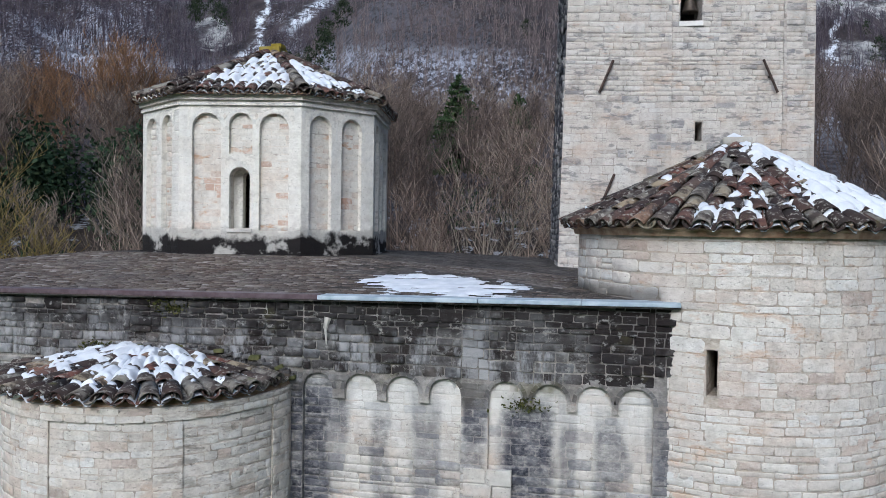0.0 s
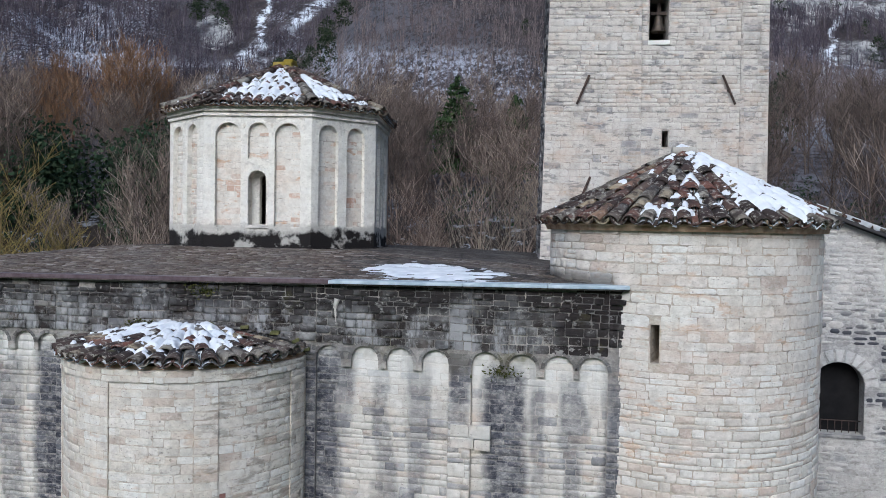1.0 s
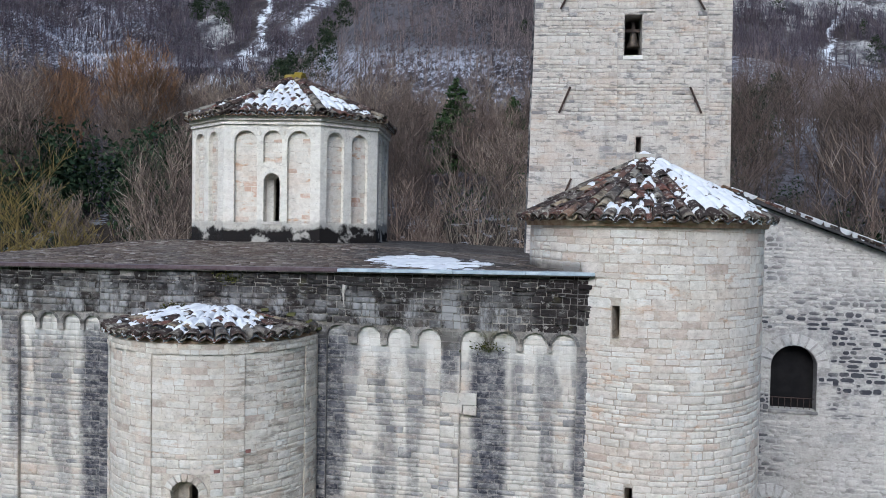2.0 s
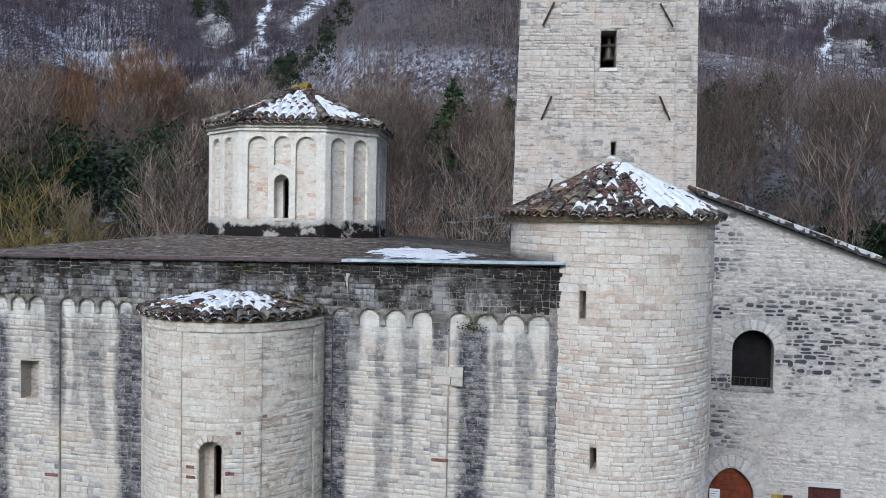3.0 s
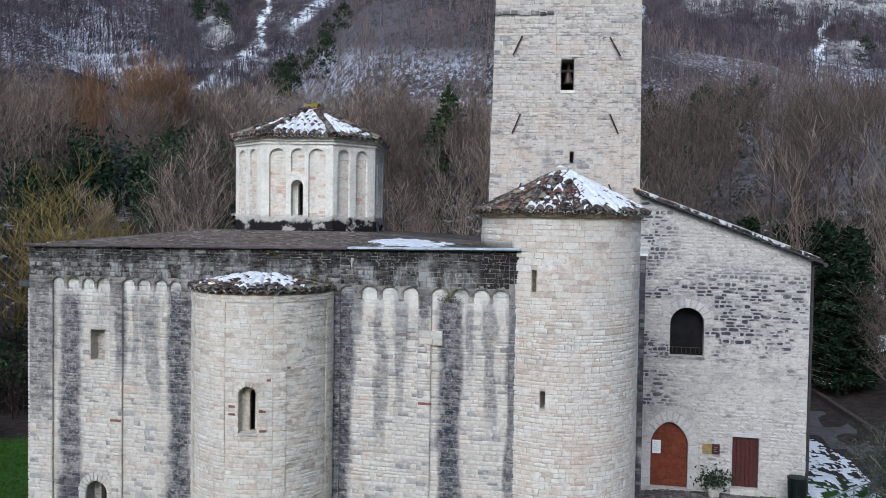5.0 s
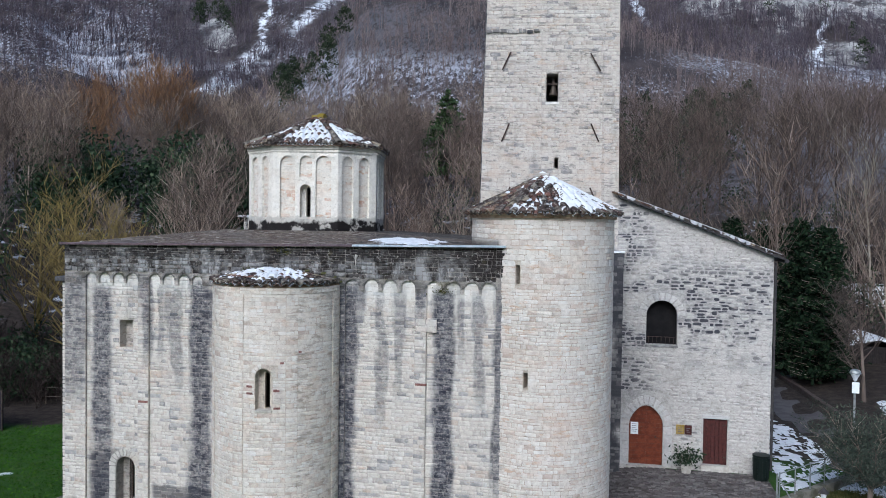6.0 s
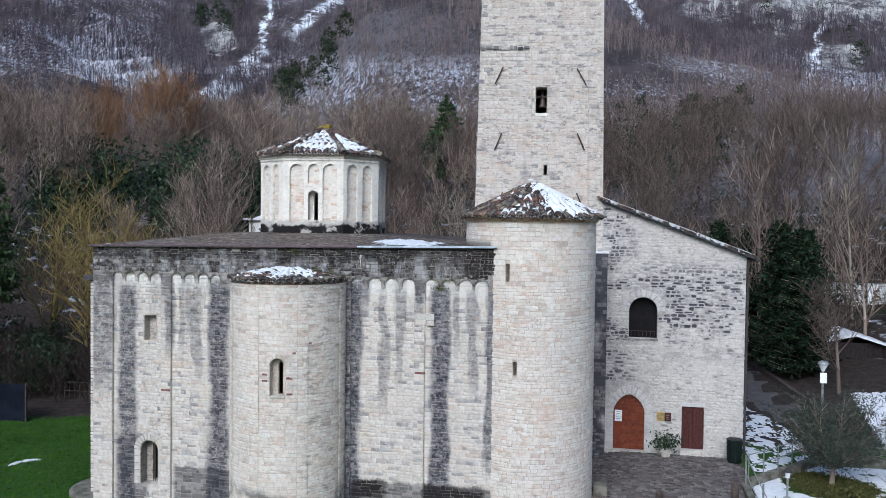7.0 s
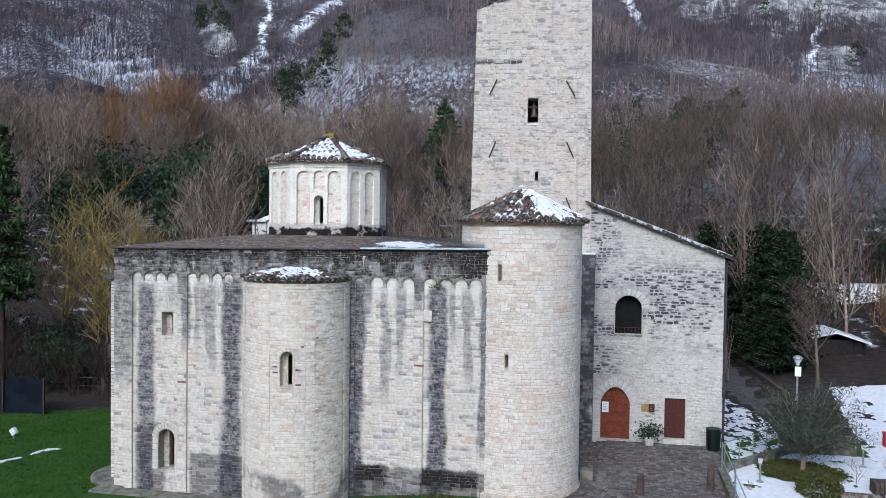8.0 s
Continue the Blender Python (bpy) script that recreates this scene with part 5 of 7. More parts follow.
rings = [[bm.verts.new((AX + r * math.sin(radians(-104 + 202 * i / n)), AY - r * math.cos(radians(-104 + 202 * i / n)), z)) for i in range(n + 1)] for r, z in prof]
for p, q in zip(rings, rings[1:]):
    for i in range(n):
        bm.faces.new((p[i], p[i + 1], q[i + 1], q[i]))
apse_roof = part("roof", bm, UNDER, apse, "half-cone roof of dark clay tiles")
rng = random.Random(14)


def apse_snow(t, s):
    n = noise.noise(Vector((t * 0.045, s * 3.2, 3))) + 0.6 * noise.noise(Vector((t * 0.17, s * 9, 8)))
    band = (0.45 + 0.55 * smooth(0.0, 0.3, s)) * smooth(-92, -66, t) * smooth(80, 62, t)
    return (0.68 + 0.5 * n + 0.12 * smooth(0.2, 0.5, s)) * band


snow_object("apse_snow", *cone_roof(apse_roof, AX, AY, AR + 0.12, AZ + 0.08, 8.87, -80, 84, 5, 0.27, rng, 0.5, apse_snow, 0.14), "melting snow on the apse tiles")
rng = random.Random(15)
for i in range(34):
    t = radians(-86 + 172 * i / 33)
    bm = bmesh.new()
    u, z = AX + 0.2 + 1.75 * math.sin(t), 8.52 + 0.36 * math.cos(t)
    w, h = rng.uniform(0.05, 0.09), rng.uniform(0.02, 0.04)
    rounded(bm, -w, w, -0.05, 0.05, -h, h, 0.015, Matrix.Translation((u, -PROUD - 0.005, z + rng.uniform(-0.02, 0.02))) @ Matrix.Rotation(-t * 0.25 + rng.uniform(-0.2, 0.2), 4, "Y"))
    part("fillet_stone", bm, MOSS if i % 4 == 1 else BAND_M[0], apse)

# ---- round stair tower ----
RX, RY, RR, RZ = 0.47, 1.88, 2.2, 10.56
stair = thing("round_tower", (RX, RY, 0.8), "round cream limestone stair tower with conical tiled roof", "tower")
SLITS = [(-15.0, -11.6, 8.62, 9.19), (-7.6, -4.3, 5.63, 6.09)]
bm = bmesh.new()
shell(bm, RX, RY, RR - 0.012, RR - 0.7, breaks(-180, 180, 4, [(a, b, b - a) for a, b, _, _ in SLITS]), breaks(0.0, RZ, 0.7, [(c, d, d - c) for _, _, c, d in SLITS]),
      lambda a, z: any(p < a < q and c < z < d for p, q, c, d in SLITS))
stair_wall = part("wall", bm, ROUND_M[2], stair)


def on_round(a, z, d):
    return Vector((RX + (RR + d) * math.sin(radians(a)), RY - (RR + d) * math.cos(radians(a)), z))


rng = random.Random(17)
deg = math.degrees(1 / RR)
blocks = []
for z0, z1, h, w in ((0.6, 6.6, (0.07, 0.14), (0.12, 0.36)), (6.6, 8.5, (0.07, 0.15), (0.14, 0.45)), (8.5, RZ, (0.08, 0.2), (0.14, 0.5))):
    def spans(zm, za, zb):
        return cut([(-112 if zm > 9.6 else -34, 112, 0)], [(p - 0.3, q + 0.3, c - 0.02, d + 0.02) for p, q, c, d in SLITS], za, zb)
    for a, b, za, zb, tag in courses(z0, z1, h, (w[0] * deg, w[1] * deg), spans, rng, 0.0, 1 / deg):
        m = (a + b) / 2
        blocks.append((on_round(m, (za + zb) / 2, -0.012), Vector((math.cos(radians(m)), math.sin(radians(m)), 0)), Vector((math.sin(radians(m)), -math.cos(radians(m)), 0)), radians(b - a) * RR - rng.uniform(0.004, 0.024), zb - za - rng.uniform(0.005, 0.022), rng.uniform(0.002, 0.008)))
lay_blocks(stair_wall, "stone", blocks, ROUND_M, lambda b: -0.9 < b[0].x < 2.4 and b[0].z > 8.0 and b[0].y < 1.5)
bm = bmesh.new()
lathe(bm, RX, RY, [(RR - 0.3, 0.2), (RR + 0.06, 0.2), (RR + 0.06, 1.15), (RR + 0.01, 1.22), (RR - 0.3, 1.25)], 64)
part("plinth", bm, ROUND_M[2], stair, "low rounded stone plinth")
bm = bmesh.new()
lathe(bm, RX, RY, [(RR - 0.3, RZ - 0.01), (RR + 0.06, RZ - 0.01), (RR + 0.08, RZ + 0.06), (RR + 0.11, RZ + 0.09), (0.1, 11.8), (0.05, 11.8)], 64)
stair_roof = part("roof", bm, UNDER, stair, "conical roof of mixed brown clay tiles")
rng = random.Random(19)


def stair_snow(t, s):
    n = noise.noise(Vector((t * 0.035, s * 3.0, 9))) + 0.6 * noise.noise(Vector((t * 0.15, s * 9, 4)))
    lie = smooth(-14, 22, t + 26 * n - 26 * (s - 0.3)) * (0.72 + 0.28 * smooth(0.0, 0.15, s)) * smooth(0.99, 0.85, s)
    spots = 0.52 * smooth(0.2, 0.5, n) * smooth(-95, -50, t)
    edge = 0.25 * smooth(0.3, 0.6, noise.noise(Vector((t * 0.3, 2, 4)))) * smooth(0.1, 0.0, s)
    return max(lie * (0.82 + 0.55 * n), spots, edge)


snow_object("tower_snow", *cone_roof(stair_roof, RX, RY, RR + 0.2, RZ + 0.09, 11.84, -130, 130, 8, 0.27, rng, 0.2, stair_snow), "melting snow on the conical roof")
bm = bmesh.new()
rounded(bm, RX - 0.2, RX + 0.2, RY - 0.2, RY + 0.2, 11.86, 11.96, 0.03)
lathe(bm, RX, RY, [(0.02, 11.7), (0.17, 11.72), (0.14, 11.87), (0.02, 11.88)], 12)
part("capstone", bm, POT, stair, "lichened flat capstone")

# ---- octagonal drum ----
DX, DY, DA, DH, DT = -8.56, 6.28, 1.175, 2.387, 0.156
ZB, ZE = 9.98, 13.04
CORNERS = [(-DA, -DH), (DA, -DH), (DH, -DA), (DH, DA), (DA, DH), (-DA, DH), (-DH, DA), (-DH, -DA)]
CORNERS = [Vector((DX + x * math.cos(DT) - y * math.sin(DT), DY + x * math.sin(DT) + y * math.cos(DT), 0)) for x, y in CORNERS]
drum = thing("dome_drum", (DX, DY, ZB), "octagonal pale stone dome drum with blind arches", "dome")
WIDE = [(-0.92, -0.36, 10.5, 12.44), (0.375, 0.935, 10.5, 12.44), (-0.21, 0.24, 11.95, 12.5)]
SLIM = [(-0.67, -0.17, 10.52, 12.47), (0.07, 0.55, 10.52, 12.48)]
rng = random.Random(23)
for i in range(8):
    p, q = CORNERS[i], CORNERS[(i + 1) % 8]
    mid, u = (p + q) / 2, (q - p).normalized()
    n = u.cross(Vector((0, 0, 1)))
    half = (q - p).length / 2

    def on_face(a, z, d, mid=mid, u=u, n=n):
        return mid + u * a + n * d + Vector((0, 0, z))

    bays = WIDE if i % 2 == 0 else SLIM
    win = [(-0.195, 0.2, 10.52, 11.5)] if i % 2 == 0 else []
    bm = bmesh.new()
    slab(bm, rect(-half, half, ZB - 0.3, ZE), [arch(*b) for b in bays] + [arch(*b) for b in win], on_face, 0.0, -0.1)
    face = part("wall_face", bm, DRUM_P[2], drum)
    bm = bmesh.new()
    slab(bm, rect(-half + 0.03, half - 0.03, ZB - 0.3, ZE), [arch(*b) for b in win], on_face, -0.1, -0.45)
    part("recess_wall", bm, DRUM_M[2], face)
    if i in (0, 1, 7, 2):
        inner, outer = [], []
        for a, b, z0, sp in bays:
            def spans(zm, za, zb, a=a, b=b, sp=sp):
                r = (b - a) / 2
                if zm <= sp:
                    return [(a, b, 0)]
                k = math.sqrt(max(0.0, r * r - (zm - sp) ** 2))
                return [((a + b) / 2 - k, (a + b) / 2 + k, 0)]
            for a1, b1, za, zb, tag in courses(z0, sp + (b - a) / 2, (0.08, 0.14), (0.14, 0.36), spans, rng, 0.01):
                inner.append((on_face((a1 + b1) / 2, (za + zb) / 2, -0.1), u, n, b1 - a1, zb - za, rng.uniform(0.003, 0.009)))
            wedge("arch_stone", face, DRUM_P[0], on_face, ring_blocks(a, b, sp, 0.07, 7), 0.004, 0.06)

        def spans(zm, za, zb):
            holes = [(a - 0.01, b + 0.01, z0, sp) for a, b, z0, sp in bays + win] + [(a - 0.09, b + 0.09, sp, sp + (b - a) / 2 + 0.1) for a, b, z0, sp in bays + win]
            return cut([(-half, half, 0)], holes, za, zb)
        for a1, b1, za, zb, tag in courses(ZB, ZE - 0.16, (0.14, 0.22), (0.24, 0.5), spans, rng, 0.004):
            outer.append((on_face((a1 + b1) / 2, (za + zb) / 2, 0.0), u, n, b1 - a1, zb - za, rng.uniform(0.002, 0.004)))
        lay_blocks(face, "brick", inner, DRUM_M, lambda b: i < 2, 120, "brickwork")
        lay_blocks(face, "stone", outer, DRUM_P, lambda b: i < 2, 120)
        for a, b, z0, sp in win:
            wedge("arch_stone", face, DRUM_P[0], on_face, ring_blocks(a, b, sp, 0.12, 9), 0.006, 0.1)
            bm = bmesh.new()
            slab(bm, rect(a - 0.1, b + 0.1, z0 - 0.1, sp + 0.35), [arch(a + 0.17, b - 0.02, z0 + 0.02, sp + 0.02)], on_face, -0.3, -0.5)
            part("window_reveal", bm, DRUM_P[2], face)
            bm = bmesh.new()
            slab(bm, rect(a - 0.05, b + 0.05, z0 - 0.06, z0 + 0.01), [], on_face, 0.03, -0.3)
            part("window_sill", bm, WALL_M[2], face)
            bm = bmesh.new()
            for a2, b2 in ((-0.29, 12.66), (0.315, 12.66)):
                v = [bm.verts.new(on_face(a2 + dx, b2 + dz, dd)) for dd in (0.016, -0.02) for dx, dz in ((-0.035, 0), (0, -0.06), (0.035, 0), (0, 0.06))]
                bm.faces.new(v[:4])
                for k in range(4):
                    bm.faces.new((v[k], v[(k + 1) % 4], v[4 + (k + 1) % 4], v[4 + k]))
            part("lozenge", bm, DRUM_M[2], face, "small diamond-shaped stone inlay")
    for z0, z1, d, nm in ((ZB - 0.28, ZB + 0.07, 0.05, "plinth"), (12.86, 12.92, 0.045, "string_course"), (12.96, 13.06, 0.075, "cornice")):
        bm = bmesh.new()
        e = d * 0.42
        v = [bm.verts.new(on_face(a, z, dd)) for z in (z0, z1) for a, dd in ((-half - e, d), (half + e, d), (half, -0.05), (-half, -0.05))]
        for k in range(4):
            bm.faces.new((v[k], v[(k + 1) % 4], v[4 + (k + 1) % 4], v[4 + k]))
        bm.faces.new(v[:4])
        bm.faces.new(v[4:])
        part(nm, bm, DRUM_P[2], drum)
bm = bmesh.new()
apex = Vector((DX, DY, 14.3))
eave = [Vector((DX + (c.x - DX) * 1.075, DY + (c.y - DY) * 1.075, 13.06)) for c in CORNERS]
ve = [bm.verts.new(v) for v in eave]
va = bm.verts.new(apex)
bm.faces.new(ve)
for i in range(8):
    bm.faces.new((ve[i], ve[(i + 1) % 8], va))
drum_roof = part("roof", bm, UNDER, drum, "low eight-sided roof of grey clay tiles under snow")
rng = random.Random(29)
drum_vs, drum_fs = [], []
for i in range(8):
    if i in (0, 1, 2, 6, 7):
        def facet_snow(a, s, i=i):
            n = noise.noise(Vector((a * 3 + i * 3, s * 3.5, 2))) + 0.6 * noise.noise(Vector((a * 11 + i * 3, s * 9, 5)))
            lie = {0: 0.35 * smooth(0.0, 0.5, a) + 0.52, 1: 0.95, 2: 0.9, 7: 0.5, 6: 0.5}[i]
            return (lie - 0.08 + 0.4 * n) * (0.5 + 0.5 * smooth(0.0, 0.15, s))

        facet_roof(drum_roof, eave[i], eave[(i + 1) % 8], apex, 7, 0.235, rng, facet_snow, drum_vs, drum_fs)
    d = (apex - eave[i])
    up = d.normalized()
    out = Vector((up.x, up.y, 0)).normalized()
    side = Vector((0, 0, 1)).cross(out) * -1
    for k in range(7):
        lay_tile(drum_roof, eave[i] + d * (k / 7.2) + Vector((0, 0, 0.1)), up, -side if side.cross(up).z < 0 else side, rng)
snow_object("drum_snow", drum_vs, drum_fs, "melting snow on the drum roof")
bm = bmesh.new()
rounded(bm, DX - 0.24, DX + 0.24, DY - 0.24, DY + 0.24, 14.3, 14.46, 0.04)
rounded(bm, DX + 0.02, DX + 0.26, DY - 0.2, DY + 0.1, 14.42, 14.52, 0.03)
part("capstone", bm, LICHEN, drum, "capstone covered in yellow lichen")

# white house among the trees behind the church
hillhouse = thing("white_house", (-28.5, 48.1, 9), "small white plastered house with snowy roof among trees", "house")
bm = bmesh.new()
box(bm, -30.85, -26.5, 46.4, 50.6, 6.5, 10.7)
part("wall", bm, PLASTER, hillhouse)
bm = bmesh.new()
rounded(bm, -31.3, -29.2, 46.0, 51.0, 10.71, 10.92, 0.05)
part("lower_roof", bm, SNOW, hillhouse, "flat roof under snow")
bm = bmesh.new()
v = [bm.verts.new(p) for p in ((-30.2, 46.1, 10.92), (-26.5, 46.1, 10.92), (-26.5, 46.1, 11.6), (-28.4, 46.1, 11.6), (-30.2, 50.6, 10.92), (-26.5, 50.6, 10.92), (-26.5, 50.6, 11.6), (-28.4, 50.6, 11.6))]
for k in range(4):
    bm.faces.new((v[k], v[(k + 1) % 4], v[4 + (k + 1) % 4], v[4 + k]))
bm.faces.new(v[:4])
bm.faces.new(v[4:])
part("upper_roof", bm, SNOW, hillhouse, "sloping roof under snow")
for x in (-30.5, -29.3):
    bm = bmesh.new()
    rod(bm, (x, 46.32, 7.0), (x, 46.32, 10.7), 0.06)
    part("downpipe", bm, METAL, hillhouse)
bm = bmesh.new()
rounded(bm, -28.9, -28.1, 46.34, 46.42, 9.2, 10.2, 0.02)
part("window", bm, BLACK, hillhouse)


# ---- square bell tower ----
TY, TURN = 7.4, radians(6)
belfry = thing("bell_tower", (0.2, 10, 0.8), "tall square bell tower of pale weathered limestone", "tower")
BELLWIN, TSLIT = (0.05, 0.5, 15.01, 16.07), (0.4, 0.545, 12.51, 12.9)
TOP = [(2.71, 20.85), (2.2, 20.7), (1.4, 20.75), (0.6, 20.5), (-0.2, 20.45), (-0.97, 20.24), (-1.5, 20.14), (-2.0, 19.96), (-2.2, 19.9)]
T_ALONG, T_OUT = Vector((math.cos(TURN), math.sin(TURN), 0)), Vector((math.sin(TURN), -math.cos(TURN), 0))


def on_tower(u, z, d):
    return Vector((0.28, TY, z)) + T_ALONG * (u - 0.28) + T_OUT * d


def tower_left(z):
    return -2.39 + 0.019 * (z - 10)


def tower_right(z):
    return 2.83 - 0.012 * (z - 10)


def seam_left(z):
    return -0.155 + 0.014 * (17.6 - z)


def seam_right(z):
    return 2.13 + 0.03 * min(16.75 - z, 4.0)


def tower_block(left, right, d0, d1, z1):
    """A tapering piece of the tower between two side lines and two depths."""
    bm = bmesh.new()
    v = [bm.verts.new(on_tower(f(z), z, d)) for z in (0.0, z1) for f, d in ((left, d0), (right, d0), (right, d1), (left, d1))]
    for k in range(4):
        bm.faces.new((v[k], v[(k + 1) % 4], v[4 + (k + 1) % 4], v[4 + k]))
    bm.faces.new(v[:4])
    bm.faces.new(v[4:])
    return bm


bm = bmesh.new()
slab(bm, [(tower_left(0), 0), (tower_right(0), 0)] + TOP, [rect(*BELLWIN), rect(*TSLIT)], on_tower, 0.0, -0.8)
tower_wall = part("front_wall", bm, TOWER_M[2], belfry)
# The left side wall takes a darker stone colour than the front.
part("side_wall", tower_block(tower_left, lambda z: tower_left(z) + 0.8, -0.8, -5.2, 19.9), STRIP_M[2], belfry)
part("side_wall", tower_block(lambda z: tower_right(z) - 0.8, tower_right, -0.8, -5.2, 20.7), TOWER_M[2], belfry)
part("back_wall", tower_block(lambda z: tower_left(z) + 0.81, lambda z: tower_right(z) - 0.81, -4.4, -5.2, 20.3), TOWER_M[2], belfry)
bm = bmesh.new()
box(bm, -1.4, 1.8, TY + 1.1, TY + 4.4, 19.2, 19.5)
part("top_floor", bm, TIMBER, belfry)
LAYER_L, LAYER_R, FACING = 17.6, 16.75, 0.045
for f, h, z1 in ((tower_left, seam_left, LAYER_L), (seam_right, tower_right, LAYER_R)):
    part("facing_layer", tower_block(f, h, FACING, -0.02, z1), TOWER_M[2], belfry, "slightly projecting older stone facing")
rng = random.Random(31)


def tower_spans(zm, za, zb):
    right, left = tower_right(zm), tower_left(zm)
    if zm > 19.9:
        left = min([u for u, z in TOP if z > zm] or [right])
    spans, at = [], left
    if zm < LAYER_L:
        at = seam_left(zm)
        spans.append((left, at, 1))
    if zm < LAYER_R:
        spans += [(at, seam_right(zm), 0), (seam_right(zm), right, 1)]
    else:
        spans.append((at, right, 0))
    return cut(spans, [(BELLWIN[0] - 0.02, BELLWIN[1] + 0.02, BELLWIN[2] - 0.12, BELLWIN[3] + 0.02), (TSLIT[0] - 0.02, TSLIT[1] + 0.02, TSLIT[2], TSLIT[3])], za, zb)


blocks = []
for a, b, za, zb, tag in courses(8.6, 20.8, (0.08, 0.19), (0.14, 0.5), tower_spans, rng, 0.012):
    blocks.append((on_tower((a + b) / 2, (za + zb) / 2, FACING if tag else 0.0), T_ALONG, T_OUT, b - a, zb - za, rng.uniform(0.003, 0.01) * (1.8 if rng.random() < 0.1 else 1)))
lay_blocks(tower_wall, "stone", blocks, TOWER_M, lambda b: 11.0 < b[0].z < 14.0)
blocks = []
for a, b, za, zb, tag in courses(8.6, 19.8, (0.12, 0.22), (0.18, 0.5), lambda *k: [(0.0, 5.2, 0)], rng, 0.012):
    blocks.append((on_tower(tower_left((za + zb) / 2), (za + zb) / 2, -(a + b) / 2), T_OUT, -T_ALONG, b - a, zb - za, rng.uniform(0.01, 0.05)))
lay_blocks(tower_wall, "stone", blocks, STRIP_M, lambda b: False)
# broken top courses of the left facing layer
blocks = []
u = -2.24
while u < -0.3:
    w = rng.uniform(0.14, 0.3)
    blocks.append((on_tower(u + w / 2, 17.62 + rng.uniform(0, 0.05), 0.03), T_ALONG, T_OUT, w - 0.02, rng.uniform(0.1, 0.18), rng.uniform(0.05, 0.1)))
    u += w
lay_blocks(tower_wall, "ledge_stone", blocks, STRIP_M, lambda b: True)
bm = bmesh.new()
rounded(bm, BELLWIN[0] - 0.02, BELLWIN[1] + 0.02, TY - 0.03, TY + 0.3, BELLWIN[2] - 0.11, BELLWIN[2], 0.012)
part("window_sill", bm, PLASTER, belfry, "pale stone sill")
for (u0, z0), (u1, z1) in (((-1.3, 16.86), (-1.61, 16.2)), ((1.68, 16.79), (2.05, 16.14)), ((-1.32, 14.18), (-1.6, 13.5)), ((1.73, 14.18), (2.03, 13.5)), ((-1.25, 11.79), (-1.51, 11.15)), ((1.74, 11.78), (2.01, 11.13))):
    bm = bmesh.new()
    rod(bm, on_tower(u0, z0, 0.11), on_tower(u1, z1, 0.11), 0.028, 8)
    rod(bm, on_tower((u0 + u1) / 2, (z0 + z1) / 2, 0.14), on_tower((u0 + u1) / 2, (z0 + z1) / 2, -0.1), 0.03, 8)
    part("wall_anchor", bm, IRON, belfry, "slanting rusty iron wall anchor")
bell = thing("bell", (0.28, 7.95, 15.2), "small dark bronze bell on a wooden yoke", "bell")
bm = bmesh.new()
lathe(bm, 0.28, 7.85, [(0.17, 15.3), (0.175, 15.33), (0.135, 15.42), (0.1, 15.55), (0.085, 15.66), (0.05, 15.7), (0.01, 15.71)], 20)
part("bell_body", bm, BRONZE, bell)
bm = bmesh.new()
rounded(bm, 0.0, 0.56, 7.8, 7.9, 15.7, 15.78, 0.015)
rounded(bm, 0.23, 0.33, 7.81, 7.89, 15.7, 15.98, 0.015)
part("yoke", bm, TIMBER, bell, "weathered timber yoke")
bm = bmesh.new()
rod(bm, (0.28, 7.85, 15.55), (0.28, 7.85, 15.26), 0.015, 8)
part("clapper", bm, IRON, bell)

# ---- side building ----
SX0, SX1, SY = 2.8, 8.35, 7.6
house = thing("side_building", (5.6, 11, 1.3), "rubble stone wing with sloping roof and two doors", "building")
DOOR, BROWN, SWIN = (3.36, 4.59, 1.4, 2.92), (6.03, 6.88, 1.6, 3.3), (3.91, 5.02, 5.95, 7.06)


def on_facade(u, z, d):
    return Vector((u, SY - d, z))


def gable(u):
    return 11.42 - (u - SX0) * 0.378


DOOR_ARCH = arch(*DOOR, 14, 0.22)
bm = bmesh.new()
slab(bm, [(SX0, 0.4), (SX1, 0.4), (SX1, gable(SX1)), (SX0, gable(SX0))], [DOOR_ARCH, rect(*BROWN), arch(*SWIN, 14)], on_facade, 0.0, -0.6)
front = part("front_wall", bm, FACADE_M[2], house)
bm = bmesh.new()
v = [bm.verts.new((x, y, z)) for y in (SY + 0.6, 16.0) for x, z in ((SX1 - 0.5, 0.4), (SX1, 0.4), (SX1, gable(SX1)), (SX1 - 0.5, gable(SX1 - 0.5)))]
for k in range(4):
    bm.faces.new((v[k], v[(k + 1) % 4], v[4 + (k + 1) % 4], v[4 + k]))
bm.faces.new(v[:4])
bm.faces.new(v[4:])
part("side_wall", bm, FACADE_M[2], house)
bm = bmesh.new()
box(bm, SX0, SX1, 16.0, 16.4, 0.4, 9.2)
part("back_wall", bm, FACADE_M[2], house)
rng = random.Random(37)


def facade_spans(zm, za, zb):
    right = min(SX1, SX0 + (11.36 - zb) / 0.378)
    holes = [(DOOR[0] - 0.34, DOOR[1] + 0.34, 0, DOOR[3]), (DOOR[0] - 0.3, DOOR[1] + 0.3, DOOR[3], 4.1), (BROWN[0] - 0.05, BROWN[1] + 0.05, BROWN[2] - 0.1, BROWN[3] + 0.17),
             (SWIN[0] - 0.02, SWIN[1] + 0.02, SWIN[2] - 0.12, SWIN[3]), (SWIN[0] - 0.3, SWIN[1] + 0.3, SWIN[3], SWIN[3] + 0.85)]
    return cut([(SX0, right, 0)] if right > SX0 + 0.2 else [], holes, za, zb)


